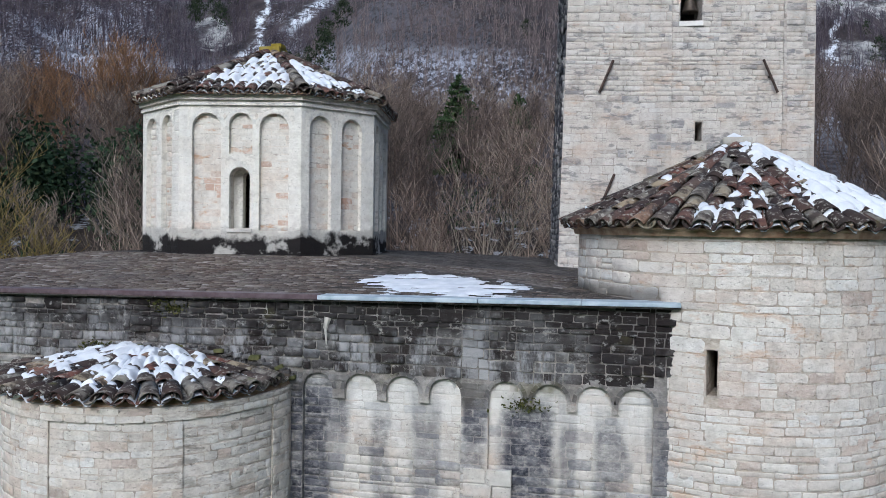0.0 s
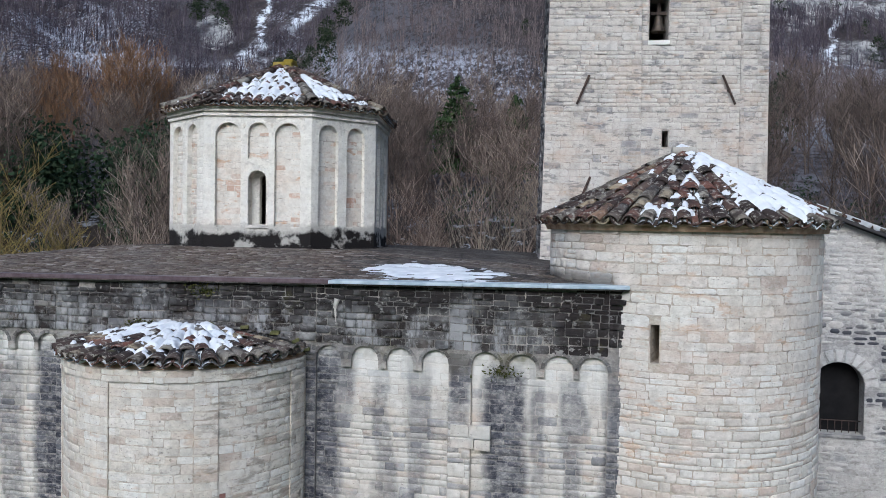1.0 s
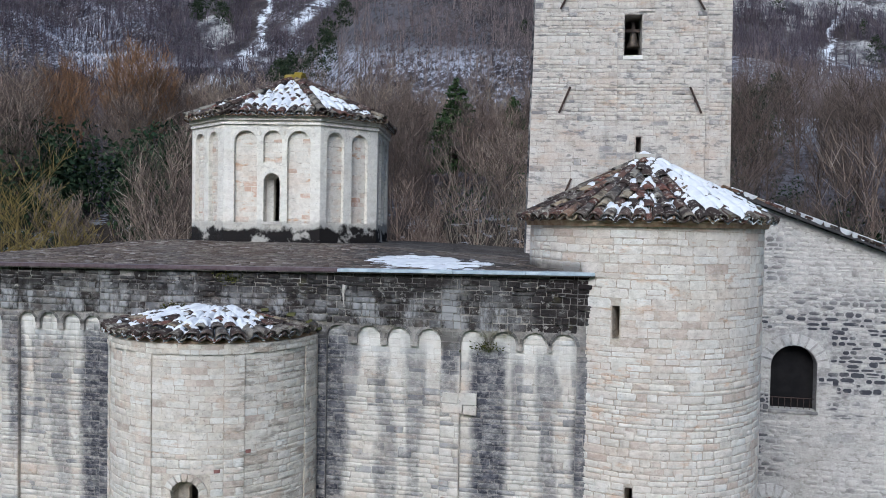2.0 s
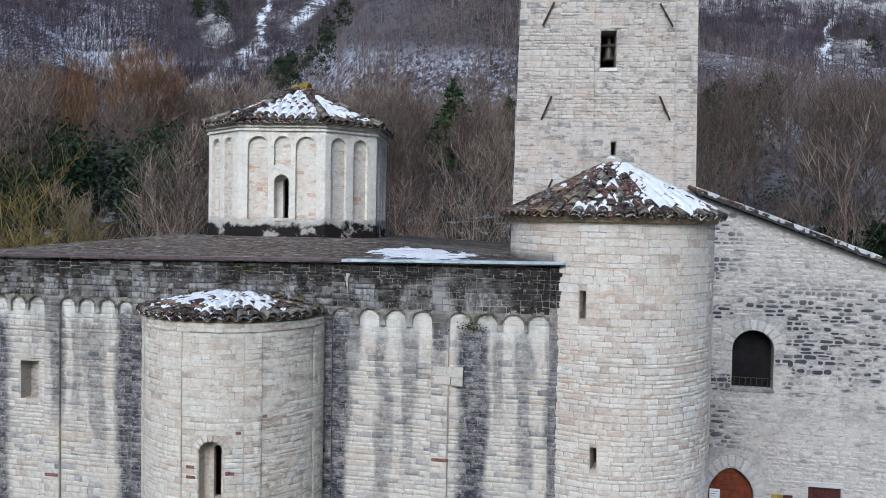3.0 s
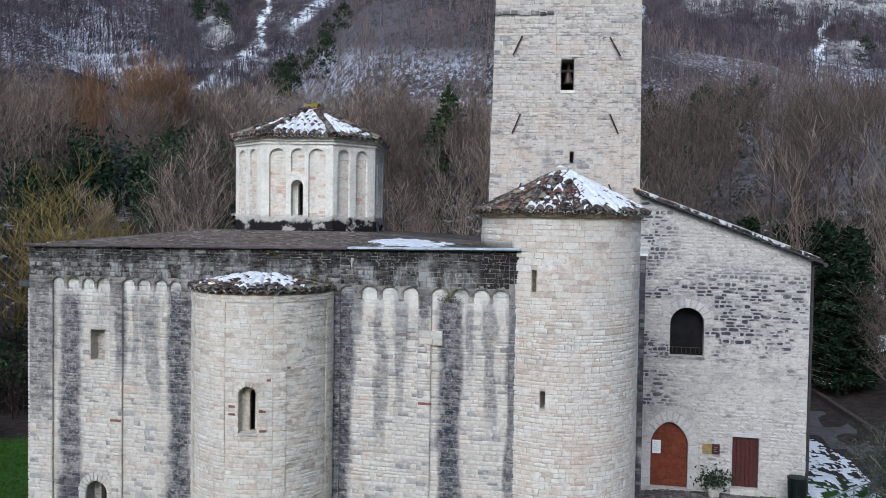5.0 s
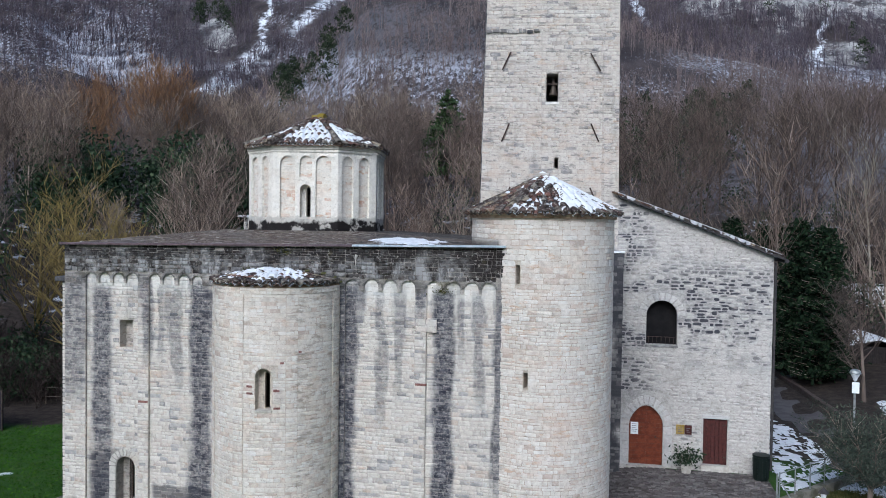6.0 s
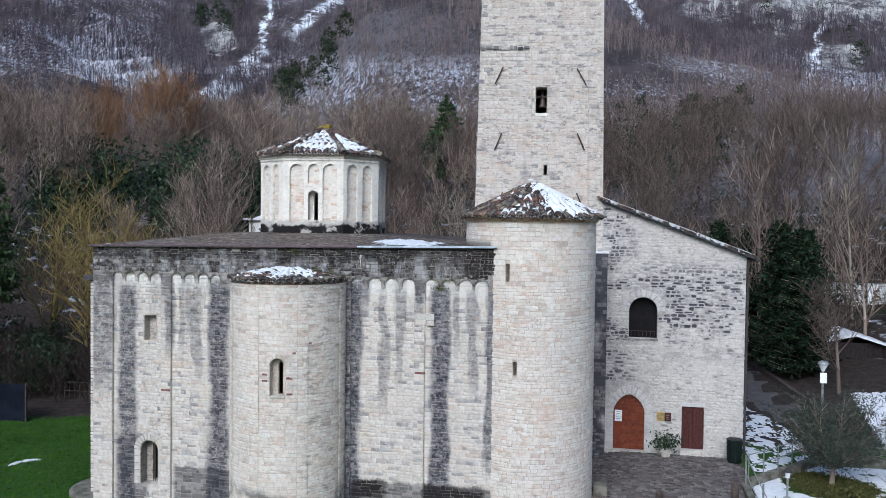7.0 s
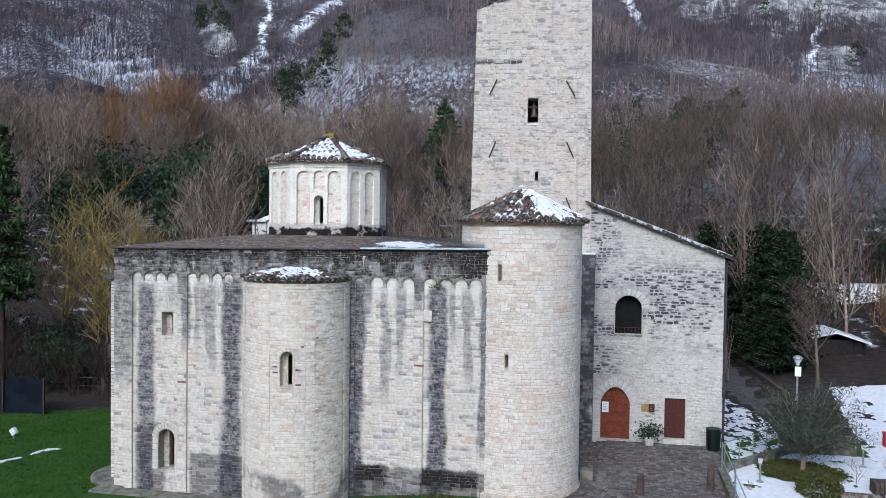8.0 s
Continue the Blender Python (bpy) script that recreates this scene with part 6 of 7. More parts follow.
blocks = []
for a, b, za, zb, tag in courses(0.9, 11.3, (0.08, 0.17), (0.12, 0.4), facade_spans, rng, 0.02):
    blocks.append((on_facade((a + b) / 2 + rng.uniform(-0.01, 0.01), (za + zb) / 2 + rng.uniform(-0.012, 0.012), -0.004), Vector((1, 0, rng.uniform(-0.05, 0.05))).normalized(), Vector((0, -1, 0)), (b - a) * rng.uniform(0.78, 1.0), (zb - za) * rng.uniform(0.65, 1.0), rng.uniform(0.003, 0.014)))
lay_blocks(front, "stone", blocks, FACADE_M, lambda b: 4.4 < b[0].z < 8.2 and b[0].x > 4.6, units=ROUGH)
wedge("arch_stone", front, VOUSSOIR, on_facade, ring_blocks(SWIN[0], SWIN[1], SWIN[3], 0.3, 11), 0.03)
wedge("arch_stone", front, VOUSSOIR, on_facade, ring_blocks(DOOR[0], DOOR[1], DOOR[3], 0.34, 13, 0.22), 0.03)
for u in (DOOR[0] - 0.17, DOOR[1] + 0.17):
    for k in range(5):
        bm = bmesh.new()
        rounded(bm, u - 0.16, u + 0.16, SY - 0.03, SY + 0.1, DOOR[2] + 0.3 * k + 0.008, DOOR[2] + 0.3 * (k + 1) - 0.008, 0.014)
        part("jamb_stone", bm, VOUSSOIR, front)
bm = bmesh.new()
rounded(bm, SWIN[0] - 0.04, SWIN[1] + 0.04, SY - 0.04, SY + 0.3, SWIN[2] - 0.08, SWIN[2] - 0.002, 0.015)
part("window_sill", bm, STRIP_M[0], front, "projecting stone sill")
bm = bmesh.new()
rounded(bm, BROWN[0] - 0.04, BROWN[1] + 0.06, SY - 0.05, SY + 0.3, BROWN[3] + 0.01, BROWN[3] + 0.15, 0.015)
part("lintel", bm, VOUSSOIR, front, "pale stone lintel")
for a, b, z in ((DOOR[0] - 0.1, DOOR[1] + 0.1, DOOR[2]), (BROWN[0] - 0.06, BROWN[1] + 0.06, BROWN[2])):
    bm = bmesh.new()
    rounded(bm, a, b, SY - 0.18, SY + 0.4, z - 0.4, z - 0.002, 0.015)
    part("door_step", bm, POT, front, "worn pale stone doorstep")
# Black sheet added where the room inside would look dark.
bm = bmesh.new()
slab(bm, arch(SWIN[0] - 0.05, SWIN[1] + 0.05, SWIN[2] - 0.05, SWIN[3], 12), [], on_facade, -0.42, -0.5)
part("window_board", bm, BLACK, front, "black sheet standing in for the unlit room behind the arched window")
for i in range(7):
    bm = bmesh.new()
    u = SWIN[0] + 0.1 + (SWIN[1] - SWIN[0] - 0.2) * i / 6
    rod(bm, (u, SY + 0.22, SWIN[2]), (u, SY + 0.22, SWIN[2] + 0.28), 0.009)
    part("rail_bar", bm, IRON, front)
bm = bmesh.new()
rod(bm, (SWIN[0], SY + 0.22, SWIN[2] + 0.28), (SWIN[1], SY + 0.22, SWIN[2] + 0.28), 0.012)
part("window_rail", bm, IRON, front, "low dark iron rail")
# arched double door of boards
door = part("arched_door", (lambda b: (slab(b, [(u * 1.0, z) for u, z in arch(DOOR[0] - 0.02, DOOR[1] + 0.02, DOOR[2], DOOR[3], 14, 0.22)], [], on_facade, -0.2, -0.3), b)[1])(bmesh.new()), WOOD_RED, house, "varnished red-brown arched wooden door")
mid = (DOOR[0] + DOOR[1]) / 2


def door_top(u):
    r = (DOOR[1] - DOOR[0]) / 2
    k = math.sqrt(max(0.0, 1 - ((u - mid) / r) ** 2))
    return DOOR[3] + r * k * (1 + 0.22 * k ** 3)


for a, b in ((DOOR[0], mid), (mid, DOOR[1])):
    z = DOOR[2] + 0.02
    while z < door_top(mid) - 0.02:
        z1 = z + 0.155
        u0, u1 = a + 0.012, b - 0.012
        while u0 < u1 and door_top(u0) < z1:
            u0 += 0.01
        while u1 > u0 and door_top(u1) < z1:
            u1 -= 0.01
        if u1 - u0 > 0.06:
            bm = bmesh.new()
            rounded(bm, u0, u1, SY + 0.175, SY + 0.205, z + 0.004, z1 - 0.004, 0.006)
            part("board", bm, WOOD_RED, door)
        z = z1
bm = bmesh.new()
rod(bm, (mid + 0.35, SY + 0.17, 2.45), (mid + 0.35, SY + 0.1, 2.45), 0.03, 10)
rod(bm, (mid + 0.35, SY + 0.11, 2.45), (mid + 0.47, SY + 0.11, 2.43), 0.012, 8)
part("handle", bm, IRON, door, "black iron door handle")
brown = part("plank_door", (lambda b: (box(b, BROWN[0] - 0.02, BROWN[1] + 0.02, SY + 0.1, SY + 0.16, BROWN[2], BROWN[3]), b)[1])(bmesh.new()), WOOD_DARK, house, "dark red painted plank door")
for i in range(6):
    w = (BROWN[1] - BROWN[0]) / 6
    bm = bmesh.new()
    rounded(bm, BROWN[0] + w * i + 0.004, BROWN[0] + w * (i + 1) - 0.004, SY + 0.07, SY + 0.105, BROWN[2] + 0.01, BROWN[3] - 0.004, 0.008)
    part("plank", bm, WOOD_DARK, brown)
for z in (1.85, 3.05):
    bm = bmesh.new()
    rounded(bm, BROWN[1] - 0.16, BROWN[1] + 0.02, SY + 0.05, SY + 0.07, z, z + 0.05, 0.005)
    part("hinge", bm, IRON, brown)
# sloping roof with fascia, gutter and snowy verge tiles
bm = bmesh.new()
v = []
for y in (SY - 0.28, 16.6):
    for u, dz in ((SX0 - 0.02, 0.02), (SX1 + 0.3, 0.02), (SX1 + 0.3, 0.15), (SX0 - 0.02, 0.15)):
        v.append(bm.verts.new((u, y, gable(u) + dz)))
for k in range(4):
    bm.faces.new((v[k], v[(k + 1) % 4], v[4 + (k + 1) % 4], v[4 + k]))
bm.faces.new(v[:4])
bm.faces.new(v[4:])
side_roof = part("roof", bm, FASCIA, house, "dark boarded verge of the sloping roof")
rng = random.Random(41)
vs, fs = [], []
down = Vector((1, 0, -0.378)).normalized()
for row in range(4):
    for k in range(18):
        t = (k + 0.2) / 18
        foot = Vector((SX1 + 0.34 - t * 5.9, SY - 0.2 + row * 0.22, 0))
        foot.z = gable(foot.x) + 0.17
        lay_tile(side_roof, foot, -down, Vector((0, -1, 0)), rng)
        if rng.random() < 0.86:
            snow_lump(vs, fs, foot + Vector((0, 0, 0.01)), -down, Vector((0, -1, 0)), rng.uniform(0.24, 0.4), 0.24, 0.06, rng)
snow_object("verge_snow", vs, fs, "snow along the verge tiles of the wing")
bm = bmesh.new()
rod(bm, (SX1 + 0.38, SY - 0.3, gable(SX1 + 0.3) - 0.02), (SX1 + 0.38, 16.5, gable(SX1 + 0.3) - 0.02), 0.075, 10)
rod(bm, (SX1 + 0.08, SY + 0.1, gable(SX1) - 0.2), (SX1 + 0.08, SY + 0.1, 1.5), 0.05, 10)
part("gutter", bm, FASCIA, house, "dark metal gutter and downpipe")
# grey stone strip between the round tower and the wing
strip = thing("buttress", (2.75, 7.3, 1), "narrow dark grey stone buttress with pale coping", "buttress")
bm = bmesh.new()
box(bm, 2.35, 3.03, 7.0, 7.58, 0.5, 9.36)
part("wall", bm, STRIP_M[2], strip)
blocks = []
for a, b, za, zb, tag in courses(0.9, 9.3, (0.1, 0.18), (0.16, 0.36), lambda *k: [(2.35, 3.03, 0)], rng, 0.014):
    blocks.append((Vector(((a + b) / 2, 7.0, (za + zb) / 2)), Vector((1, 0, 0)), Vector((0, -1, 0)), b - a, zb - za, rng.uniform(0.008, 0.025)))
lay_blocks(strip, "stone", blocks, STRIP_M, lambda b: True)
bm = bmesh.new()
rounded(bm, 2.3, 3.08, 6.95, 7.58, 9.36, 9.43, 0.015)
part("coping", bm, SNOW, strip, "thin snow on the coping")

# ---- things by the doors ----
for u0, u1, m, lab in ((5.06, 5.36, BRASS, "yellow brass notice plate beside the door"), (5.37, 5.62, WOOD_DARK, "dark red notice plate beside the door")):
    sign = thing("wall_plaque", (u0, SY - 0.04, 2.68), lab, "plaque", "plaques by the door")
    bm = bmesh.new()
    rounded(bm, u0, u1, SY - 0.06, SY - 0.005, 2.68, 3.02, 0.008)
    part("plate", bm, m, sign)
    for i in range(3):
        bm = bmesh.new()
        box(bm, u0 + 0.06, u1 - 0.07 - 0.03 * (i % 2), SY - 0.066, SY - 0.058, 2.9 - 0.07 * i, 2.92 - 0.07 * i)
        part("text_bar", bm, INK, sign)
notice = thing("paper_notice", (3.5, 7.76, 2.5), "white paper notice pinned to the arched door", "notice")
bm = bmesh.new()
rounded(bm, 3.42, 3.7, SY + 0.158, SY + 0.172, 2.52, 2.98, 0.003)
part("sheet", bm, PAPER, notice)
for i in range(5):
    bm = bmesh.new()
    box(bm, 3.46, 3.66 - 0.03 * (i % 3), SY + 0.154, SY + 0.158, 2.9 - 0.07 * i, 2.915 - 0.07 * i)
    part("text_bar", bm, INK, notice)
nprng = np.random.default_rng(4)
pot = thing("potted_shrub", (5.4, 7.1, 1.3), "leafy shrub in a pale square concrete pot", "plant")
bm = bmesh.new()
b2 = bmesh.new()
bmesh.ops.create_cone(b2, cap_ends=True, segments=4, radius1=0.2, radius2=0.28, depth=0.36, matrix=Matrix.Translation((5.4, 7.1, 1.53)) @ Matrix.Rotation(radians(45), 4, "Z"))
bmesh.ops.bevel(b2, geom=b2.edges[:], offset=0.02, segments=2, affect="EDGES")
add_to(bm, b2)
part("pot", bm, POT, pot)
d = nprng.normal(size=(420, 3)) * np.array([0.27, 0.2, 0.17]) + np.array([5.4, 7.1, 1.98])
me = array_mesh("foliage", *leaf_arrays(d, 0.055, nprng), IVY)
under(new("foliage", me), pot)
segs = [(Vector((5.4, 7.1, 1.66)), Vector((5.4 + 0.25 * math.cos(a), 7.1 + 0.18 * math.sin(a), 2.1)), 0.012, 0.006) for a in (0.3, 1.4, 2.6, 3.9, 5.2)]
under(new("stems", array_mesh("stems", *limb_arrays(segs), BARK)), pot)
bin_thing = thing("litter_bin", (7.95, 6.85, 1.3), "dark green cylindrical litter bin by the wall corner", "bin")
bm = bmesh.new()
lathe(bm, 7.95, 6.85, [(0.02, 1.38), (0.21, 1.38), (0.25, 1.42), (0.28, 2.22), (0.3, 2.24), (0.3, 2.3), (0.02, 2.31)], 28)
part("body", bm, BIN, bin_thing)
for i in range(12):
    bm = bmesh.new()
    a = 2 * math.pi * i / 12
    rod(bm, (7.95 + 0.255 * math.cos(a), 6.85 + 0.255 * math.sin(a), 1.45), (7.95 + 0.285 * math.cos(a), 6.85 + 0.285 * math.sin(a), 2.2), 0.014, 6)
    part("rib", bm, BIN, bin_thing)
bm = bmesh.new()
rod(bm, (7.95, 7.12, 1.2), (7.95, 7.12, 2.4), 0.025, 8)
part("post", bm, METAL, bin_thing)

# ---- paved court, path and garden ----
def sheet(name, material, outline, lift, label, category, step=0.5, kind="structure"):
    """A thin slab that follows the ground inside an outline."""
    xs, ys = [p[0] for p in outline], [p[1] for p in outline]

    def inside(x, y):
        c = False
        for (x0, y0), (x1, y1) in zip(outline, outline[1:] + outline[:1]):
            if (y0 > y) != (y1 > y) and x < (x1 - x0) * (y - y0) / (y1 - y0) + x0:
                c = not c
        return c
    cells = {}
    nx, ny = int((max(xs) - min(xs)) / step) + 2, int((max(ys) - min(ys)) / step) + 2
    for i in range(nx):
        for j in range(ny):
            if inside(min(xs) + i * step, min(ys) + j * step):
                cells[i, j] = 1
    vid, v, f = {}, [], []
    for i, j in cells:
        q = []
        for a, b in ((i, j), (i + 1, j), (i + 1, j + 1), (i, j + 1)):
            if (a, b) not in vid:
                x, y = min(xs) + (a - 0.5) * step, min(ys) + (b - 0.5) * step
                full = all((a + da, b + db) in cells for da in (-1, 0) for db in (-1, 0))
                vid[a, b] = len(v)
                v.append((x, y, ground_z(x, y) + (lift if full else -0.03)))
            q.append(vid[a, b])
        f.append(q)
    ob = new(name, array_mesh(name, v, f, material))
    return tagged(ob, label, category, kind=kind)


court = sheet("pavement", COBBLE_M[2], [(-0.5, -9), (7.9, -9), (7.9, 0.5), (8.2, 4.5), (8.3, 7.7), (2.2, 7.7), (0.0, -0.6)], 0.03, "dark grey cobbled court before the doors", "pavement", 0.3)
rng = random.Random(43)
blocks = []
y = -5.0
while y < 7.4:
    h = rng.uniform(0.11, 0.19)
    x = 1.2 + rng.random() * 0.2
    while x < 8.0:
        w = rng.uniform(0.13, 0.3)
        px, py = x + w / 2, y + h / 2
        if math.hypot(px - RX, py - RY) > 2.4 and px < 7.8 + 0.05 * max(0, py):
            blocks.append((Vector((px, py, ground_z(px, py) + 0.03)), Vector((1, 0, 0)), Vector((0, 0, 1)), w - 0.025, h - 0.025, rng.uniform(0.012, 0.03)))
        x += w
    y += h
lay_blocks(court, "cobble", blocks, COBBLE_M, lambda b: 3.0 < b[0].x and 2.5 < b[0].y, 300, "cobbles")
sheet("path", ASPHALT, [(10.6, 9.3), (14.0, 9.3), (13.7, 14), (13.2, 17.5), (12.2, 29), (12.0, 40), (8.4, 40), (8.8, 29), (9.9, 18.7), (11.2, 13)], 0.02, "dark asphalt footpath between wall and hedge", "path", 0.5)
pk = []
for x, y in ((13.3, 13), (13.2, 14.5), (12.95, 17), (12.6, 20), (12.2, 24), (11.8, 28), (11.6, 34)):
    pk.append(Vector((x + 0.4, y, ground_z(x, y))))
bm = bmesh.new()
for a, b in zip(pk, pk[1:]):
    t = (b - a).normalized()
    s = Vector((t.y, -t.x, 0)) * 0.12
    v = [bm.verts.new(p + k * s + Vector((0, 0, z))) for p in (a, b) for k, z in ((-1, -0.1), (1, -0.1), (1, 0.3), (-1, 0.3))]
    for k in range(4):
        bm.faces.new((v[k], v[(k + 1) % 4], v[4 + (k + 1) % 4], v[4 + k]))
    bm.faces.new(v[:4])
    bm.faces.new(v[4:])
tagged(part("path_kerb", bm, TIMBER), "low brown kerb along the footpath", "kerb", kind="structure")

# snow on the garden: lumpy, with gaps where grass and stones show
def snow_field(name, x0, x1, y0, y1, step, keep, thick, label):
    cells = {}
    for i in range(int((x1 - x0) / step)):
        for j in range(int((y1 - y0) / step)):
            x, y = x0 + i * step, y0 + j * step
            if keep(x, y):
                cells[i, j] = 1
    return snow_sheet(cells, x0, y0, step, lambda x, y: ground_z(x, y) + 0.01, thick, name, label)


def garden(x, y):
    n = noise.noise(Vector((x * 0.9, y * 0.9, 1))) + 0.6 * noise.noise(Vector((x * 3, y * 3, 2)))
    shrub = math.hypot((x - 11.04) / 1.8, (y - 5.0) / 1.7)
    line = 4.2 + (x - 8.1) * 1.15
    if y < min(line, 7.7):
        return x > 8.15 + 0.1 * n and shrub > 0.85 + 0.35 * n and n + 0.35 * noise.noise(Vector((x * 7, y * 7, 5))) > -0.62
    return x > 14.2 + 0.12 * max(0, y - 8) and y < 20.5 and n + 0.3 * noise.noise(Vector((x * 6, y * 4, 5))) > -0.5


snow_field("garden_snow", 8.0, 30.0, -6.0, 21.0, 0.12, garden, 0.06, "trodden snow lying over the garden")
snow_field("bank_snow", 8.6, 12.0, 6.0, 18.0, 0.1, lambda x, y: 0.62 * noise.noise(Vector((x * 2.2, y * 1.2, 7))) + 0.5 * noise.noise(Vector((x * 6, y * 4, 1))) > -0.02 and x < 11.7 and y > 5.0 + (x - 8.1) * 1.2 and x < 11.3 - 0.22 * max(0, y - 12.8), 0.05, "broken snow on the stony bank")
snow_field("lawn_snow", -26, -17.5, 1.0, 7.0, 0.1, lambda x, y: abs(x + 21.3 - 0.22 * (y - 2.5) + 0.5 * noise.noise(Vector((x * 0.8, y * 0.8, 0)))) < 0.14 + 0.5 * noise.noise(Vector((x * 1.6, y * 1.6, 5))) and y < 4.3, 0.05, "thin strip of snow on the lawn")
# low garden wall with railing
kerb_pts = [(8.03, 4.0), (9.9, 6.2), (11.7, 8.3), (13.6, 7.7)]
garden_wall = thing("garden_wall", (8.03, 4.0, 1.2), "low mossy concrete garden wall with metal railing", "wall")
tops = [Vector((x, y, 1.62)) for x, y in kerb_pts]
for a, b in zip(tops, tops[1:]):
    bm = bmesh.new()
    L = (b - a).length
    m = Matrix.Translation(a) @ Matrix.Rotation(math.atan2(b.y - a.y, b.x - a.x), 4, "Z")
    rounded(bm, -0.05, L + 0.05, -0.13, 0.13, -0.5, 0.0, 0.02, m)
    part("wall_section", bm, KERB, garden_wall)
for a, b in zip(tops, tops[1:]):
    for z in (0.45, 0.85):
        bm = bmesh.new()
        rod(bm, a + Vector((0, 0, z)), b + Vector((0, 0, z)), 0.018, 8)
        part("rail", bm, METAL, garden_wall)
    n = 3
    for i in range(n + 1):
        p = a.lerp(b, i / n)
        bm = bmesh.new()
        rod(bm, p + Vector((0, 0, -0.1)), p + Vector((0, 0, 0.9)), 0.022, 8)
        part("post", bm, METAL, garden_wall)
low_wall = thing("stair_wall", (7.9, -3, 1.0), "low metal-railed wall beside the snowy garden", "wall")
bm = bmesh.new()
rounded(bm, 7.78, 8.02, -9.0, 4.0, 0.4, 1.5, 0.02)
part("wall_section", bm, KERB, low_wall)
for y0 in (3.7, 0.4, -2.9, -6.2):
    bm = bmesh.new()
    rod(bm, (7.9, y0, 1.3), (7.9, y0, 2.55), 0.03, 10)
    part("post", bm, METAL, low_wall)
for z in (1.9, 2.5):
    bm = bmesh.new()
    rod(bm, (7.9, 3.7, z), (7.9, -9.0, z - 0.6), 0.02, 8)
    part("rail", bm, METAL, low_wall)
bollard = thing("bollard", (7.3, 2.0, 1.3), "short dark stone bollard at the court edge", "bollard")
bm = bmesh.new()
lathe(bm, 7.3, 2.0, [(0.02, 1.2), (0.14, 1.2), (0.13, 1.95), (0.1, 2.02), (0.02, 2.05)], 16)
part("post", bm, TIMBER, bollard)
copy_thing(bollard, pose(4.85, 1.05, 1.15))

trough = thing("stone_trough", (2.75, 2.2, 1.0), "small pale stone trough beside the round tower", "trough")
bm = bmesh.new()
tz = ground_z(2.95, 2.4)
slab(bm, rect(2.72, 3.18, 2.15, 2.6), [rect(2.78, 3.12, 2.21, 2.54)], lambda u, v, d: Vector((u, v, d)), tz + 0.42, tz + 0.08)
box(bm, 2.72, 3.18, 2.15, 2.6, tz - 0.05, tz + 0.079)
part("basin", bm, KERB, trough)
lantern = thing("garden_lantern", (0, 0, 0), "short grey garden lantern standing in the snow", "lamp", "garden lanterns")
bm = bmesh.new()
lathe(bm, 0, 0, [(0.02, 0.0), (0.16, 0.0), (0.15, 0.05), (0.05, 0.12), (0.02, 0.13)], 14)
part("foot", bm, METAL, lantern)
bm = bmesh.new()
rod(bm, (0, 0, 0.1), (0, 0, 0.75), 0.035, 10)
part("pole", bm, METAL, lantern)
bm = bmesh.new()
lathe(bm, 0, 0, [(0.02, 0.74), (0.07, 0.75), (0.09, 0.95), (0.02, 0.96)], 12)
part("lamp_glass", bm, GLASSY, lantern)
bm = bmesh.new()
lathe(bm, 0, 0, [(0.16, 0.95), (0.15, 0.97), (0.03, 1.1), (0.01, 1.14)], 14)
part("cap", bm, FASCIA, lantern)
for x, y, s in ((13.45, 6.14, 1.0),):
    copy_thing(lantern, pose(x, y, ground_z(x, y)))
lantern.location = (9.16, 3.19, ground_z(9.16, 3.19))
for c in lantern.children:
    c.matrix_parent_inverse = Matrix.Identity(4)

lamp = thing("street_lamp", (11.72, 9.65, 1.3), "grey street lamp with a domed glass head and white sign", "street lamp")
bm = bmesh.new()
rod(bm, (11.72, 9.65, 1.1), (11.72, 9.65, 4.66), 0.05, 12, 0.04)
part("pole", bm, METAL, lamp)
bm = bmesh.new()
lathe(bm, 11.72, 9.65, [(0.03, 4.62), (0.07, 4.64), (0.08, 4.7), (0.17, 4.88), (0.18, 4.9), (0.02, 4.91)], 24)
part("lamp_glass", bm, GLASSY, lamp)
bm = bmesh.new()
lathe(bm, 11.72, 9.65, [(0.2, 4.9), (0.21, 4.93), (0.17, 5.01), (0.08, 5.06), (0.01, 5.07)], 24)
part("cap", bm, METAL, lamp, "grey domed cap")
bm = bmesh.new()
rounded(bm, 11.59, 11.85, 9.53, 9.56, 4.16, 4.58, 0.01)
part("sign_plate", bm, PAPER, lamp, "blank white plate")

# dark hut with a snowy roof behind the garden
hut = thing("garden_hut", (18, 28.5, 1.6), "dark wooden garden hut with snow on its roof", "hut")
hz = ground_z(20, 28) - 0.2
bm = bmesh.new()
box(bm, 16.4, 19.45, 27.8, 31.0, hz, 3.5)
part("wall", bm, HUT_WOOD, hut)
for i in range(14):
    bm = bmesh.new()
    box(bm, 16.4 + i * 0.217, 16.4 + i * 0.217 + 0.2, 27.76, 27.8, hz, 3.55)
    part("board", bm, HUT_WOOD, hut)
for (x0, z0), (x1, z1) in (((15.9, 3.55), (17.75, 4.0)), ((17.75, 4.0), (19.8, 3.35))):
    bm = bmesh.new()
    v = [bm.verts.new((x, y, z + dz)) for y in (27.3, 31.4) for (x, z), dz in (((x0, z0), 0), ((x1, z1), 0), ((x1, z1), 0.14), ((x0, z0), 0.14))]
    for k in range(4):
        bm.faces.new((v[k], v[(k + 1) % 4], v[4 + (k + 1) % 4], v[4 + k]))
    bm.faces.new(v[:4])
    bm.faces.new(v[4:])
    part("roof_slope", bm, SNOW, hut, "snow-covered roof slope")
for x in (16.4, 19.45):
    bm = bmesh.new()
    box(bm, x - 0.06, x + 0.06, 27.6, 27.72, hz, 3.5)
    part("corner_post", bm, HUT_WOOD, hut)
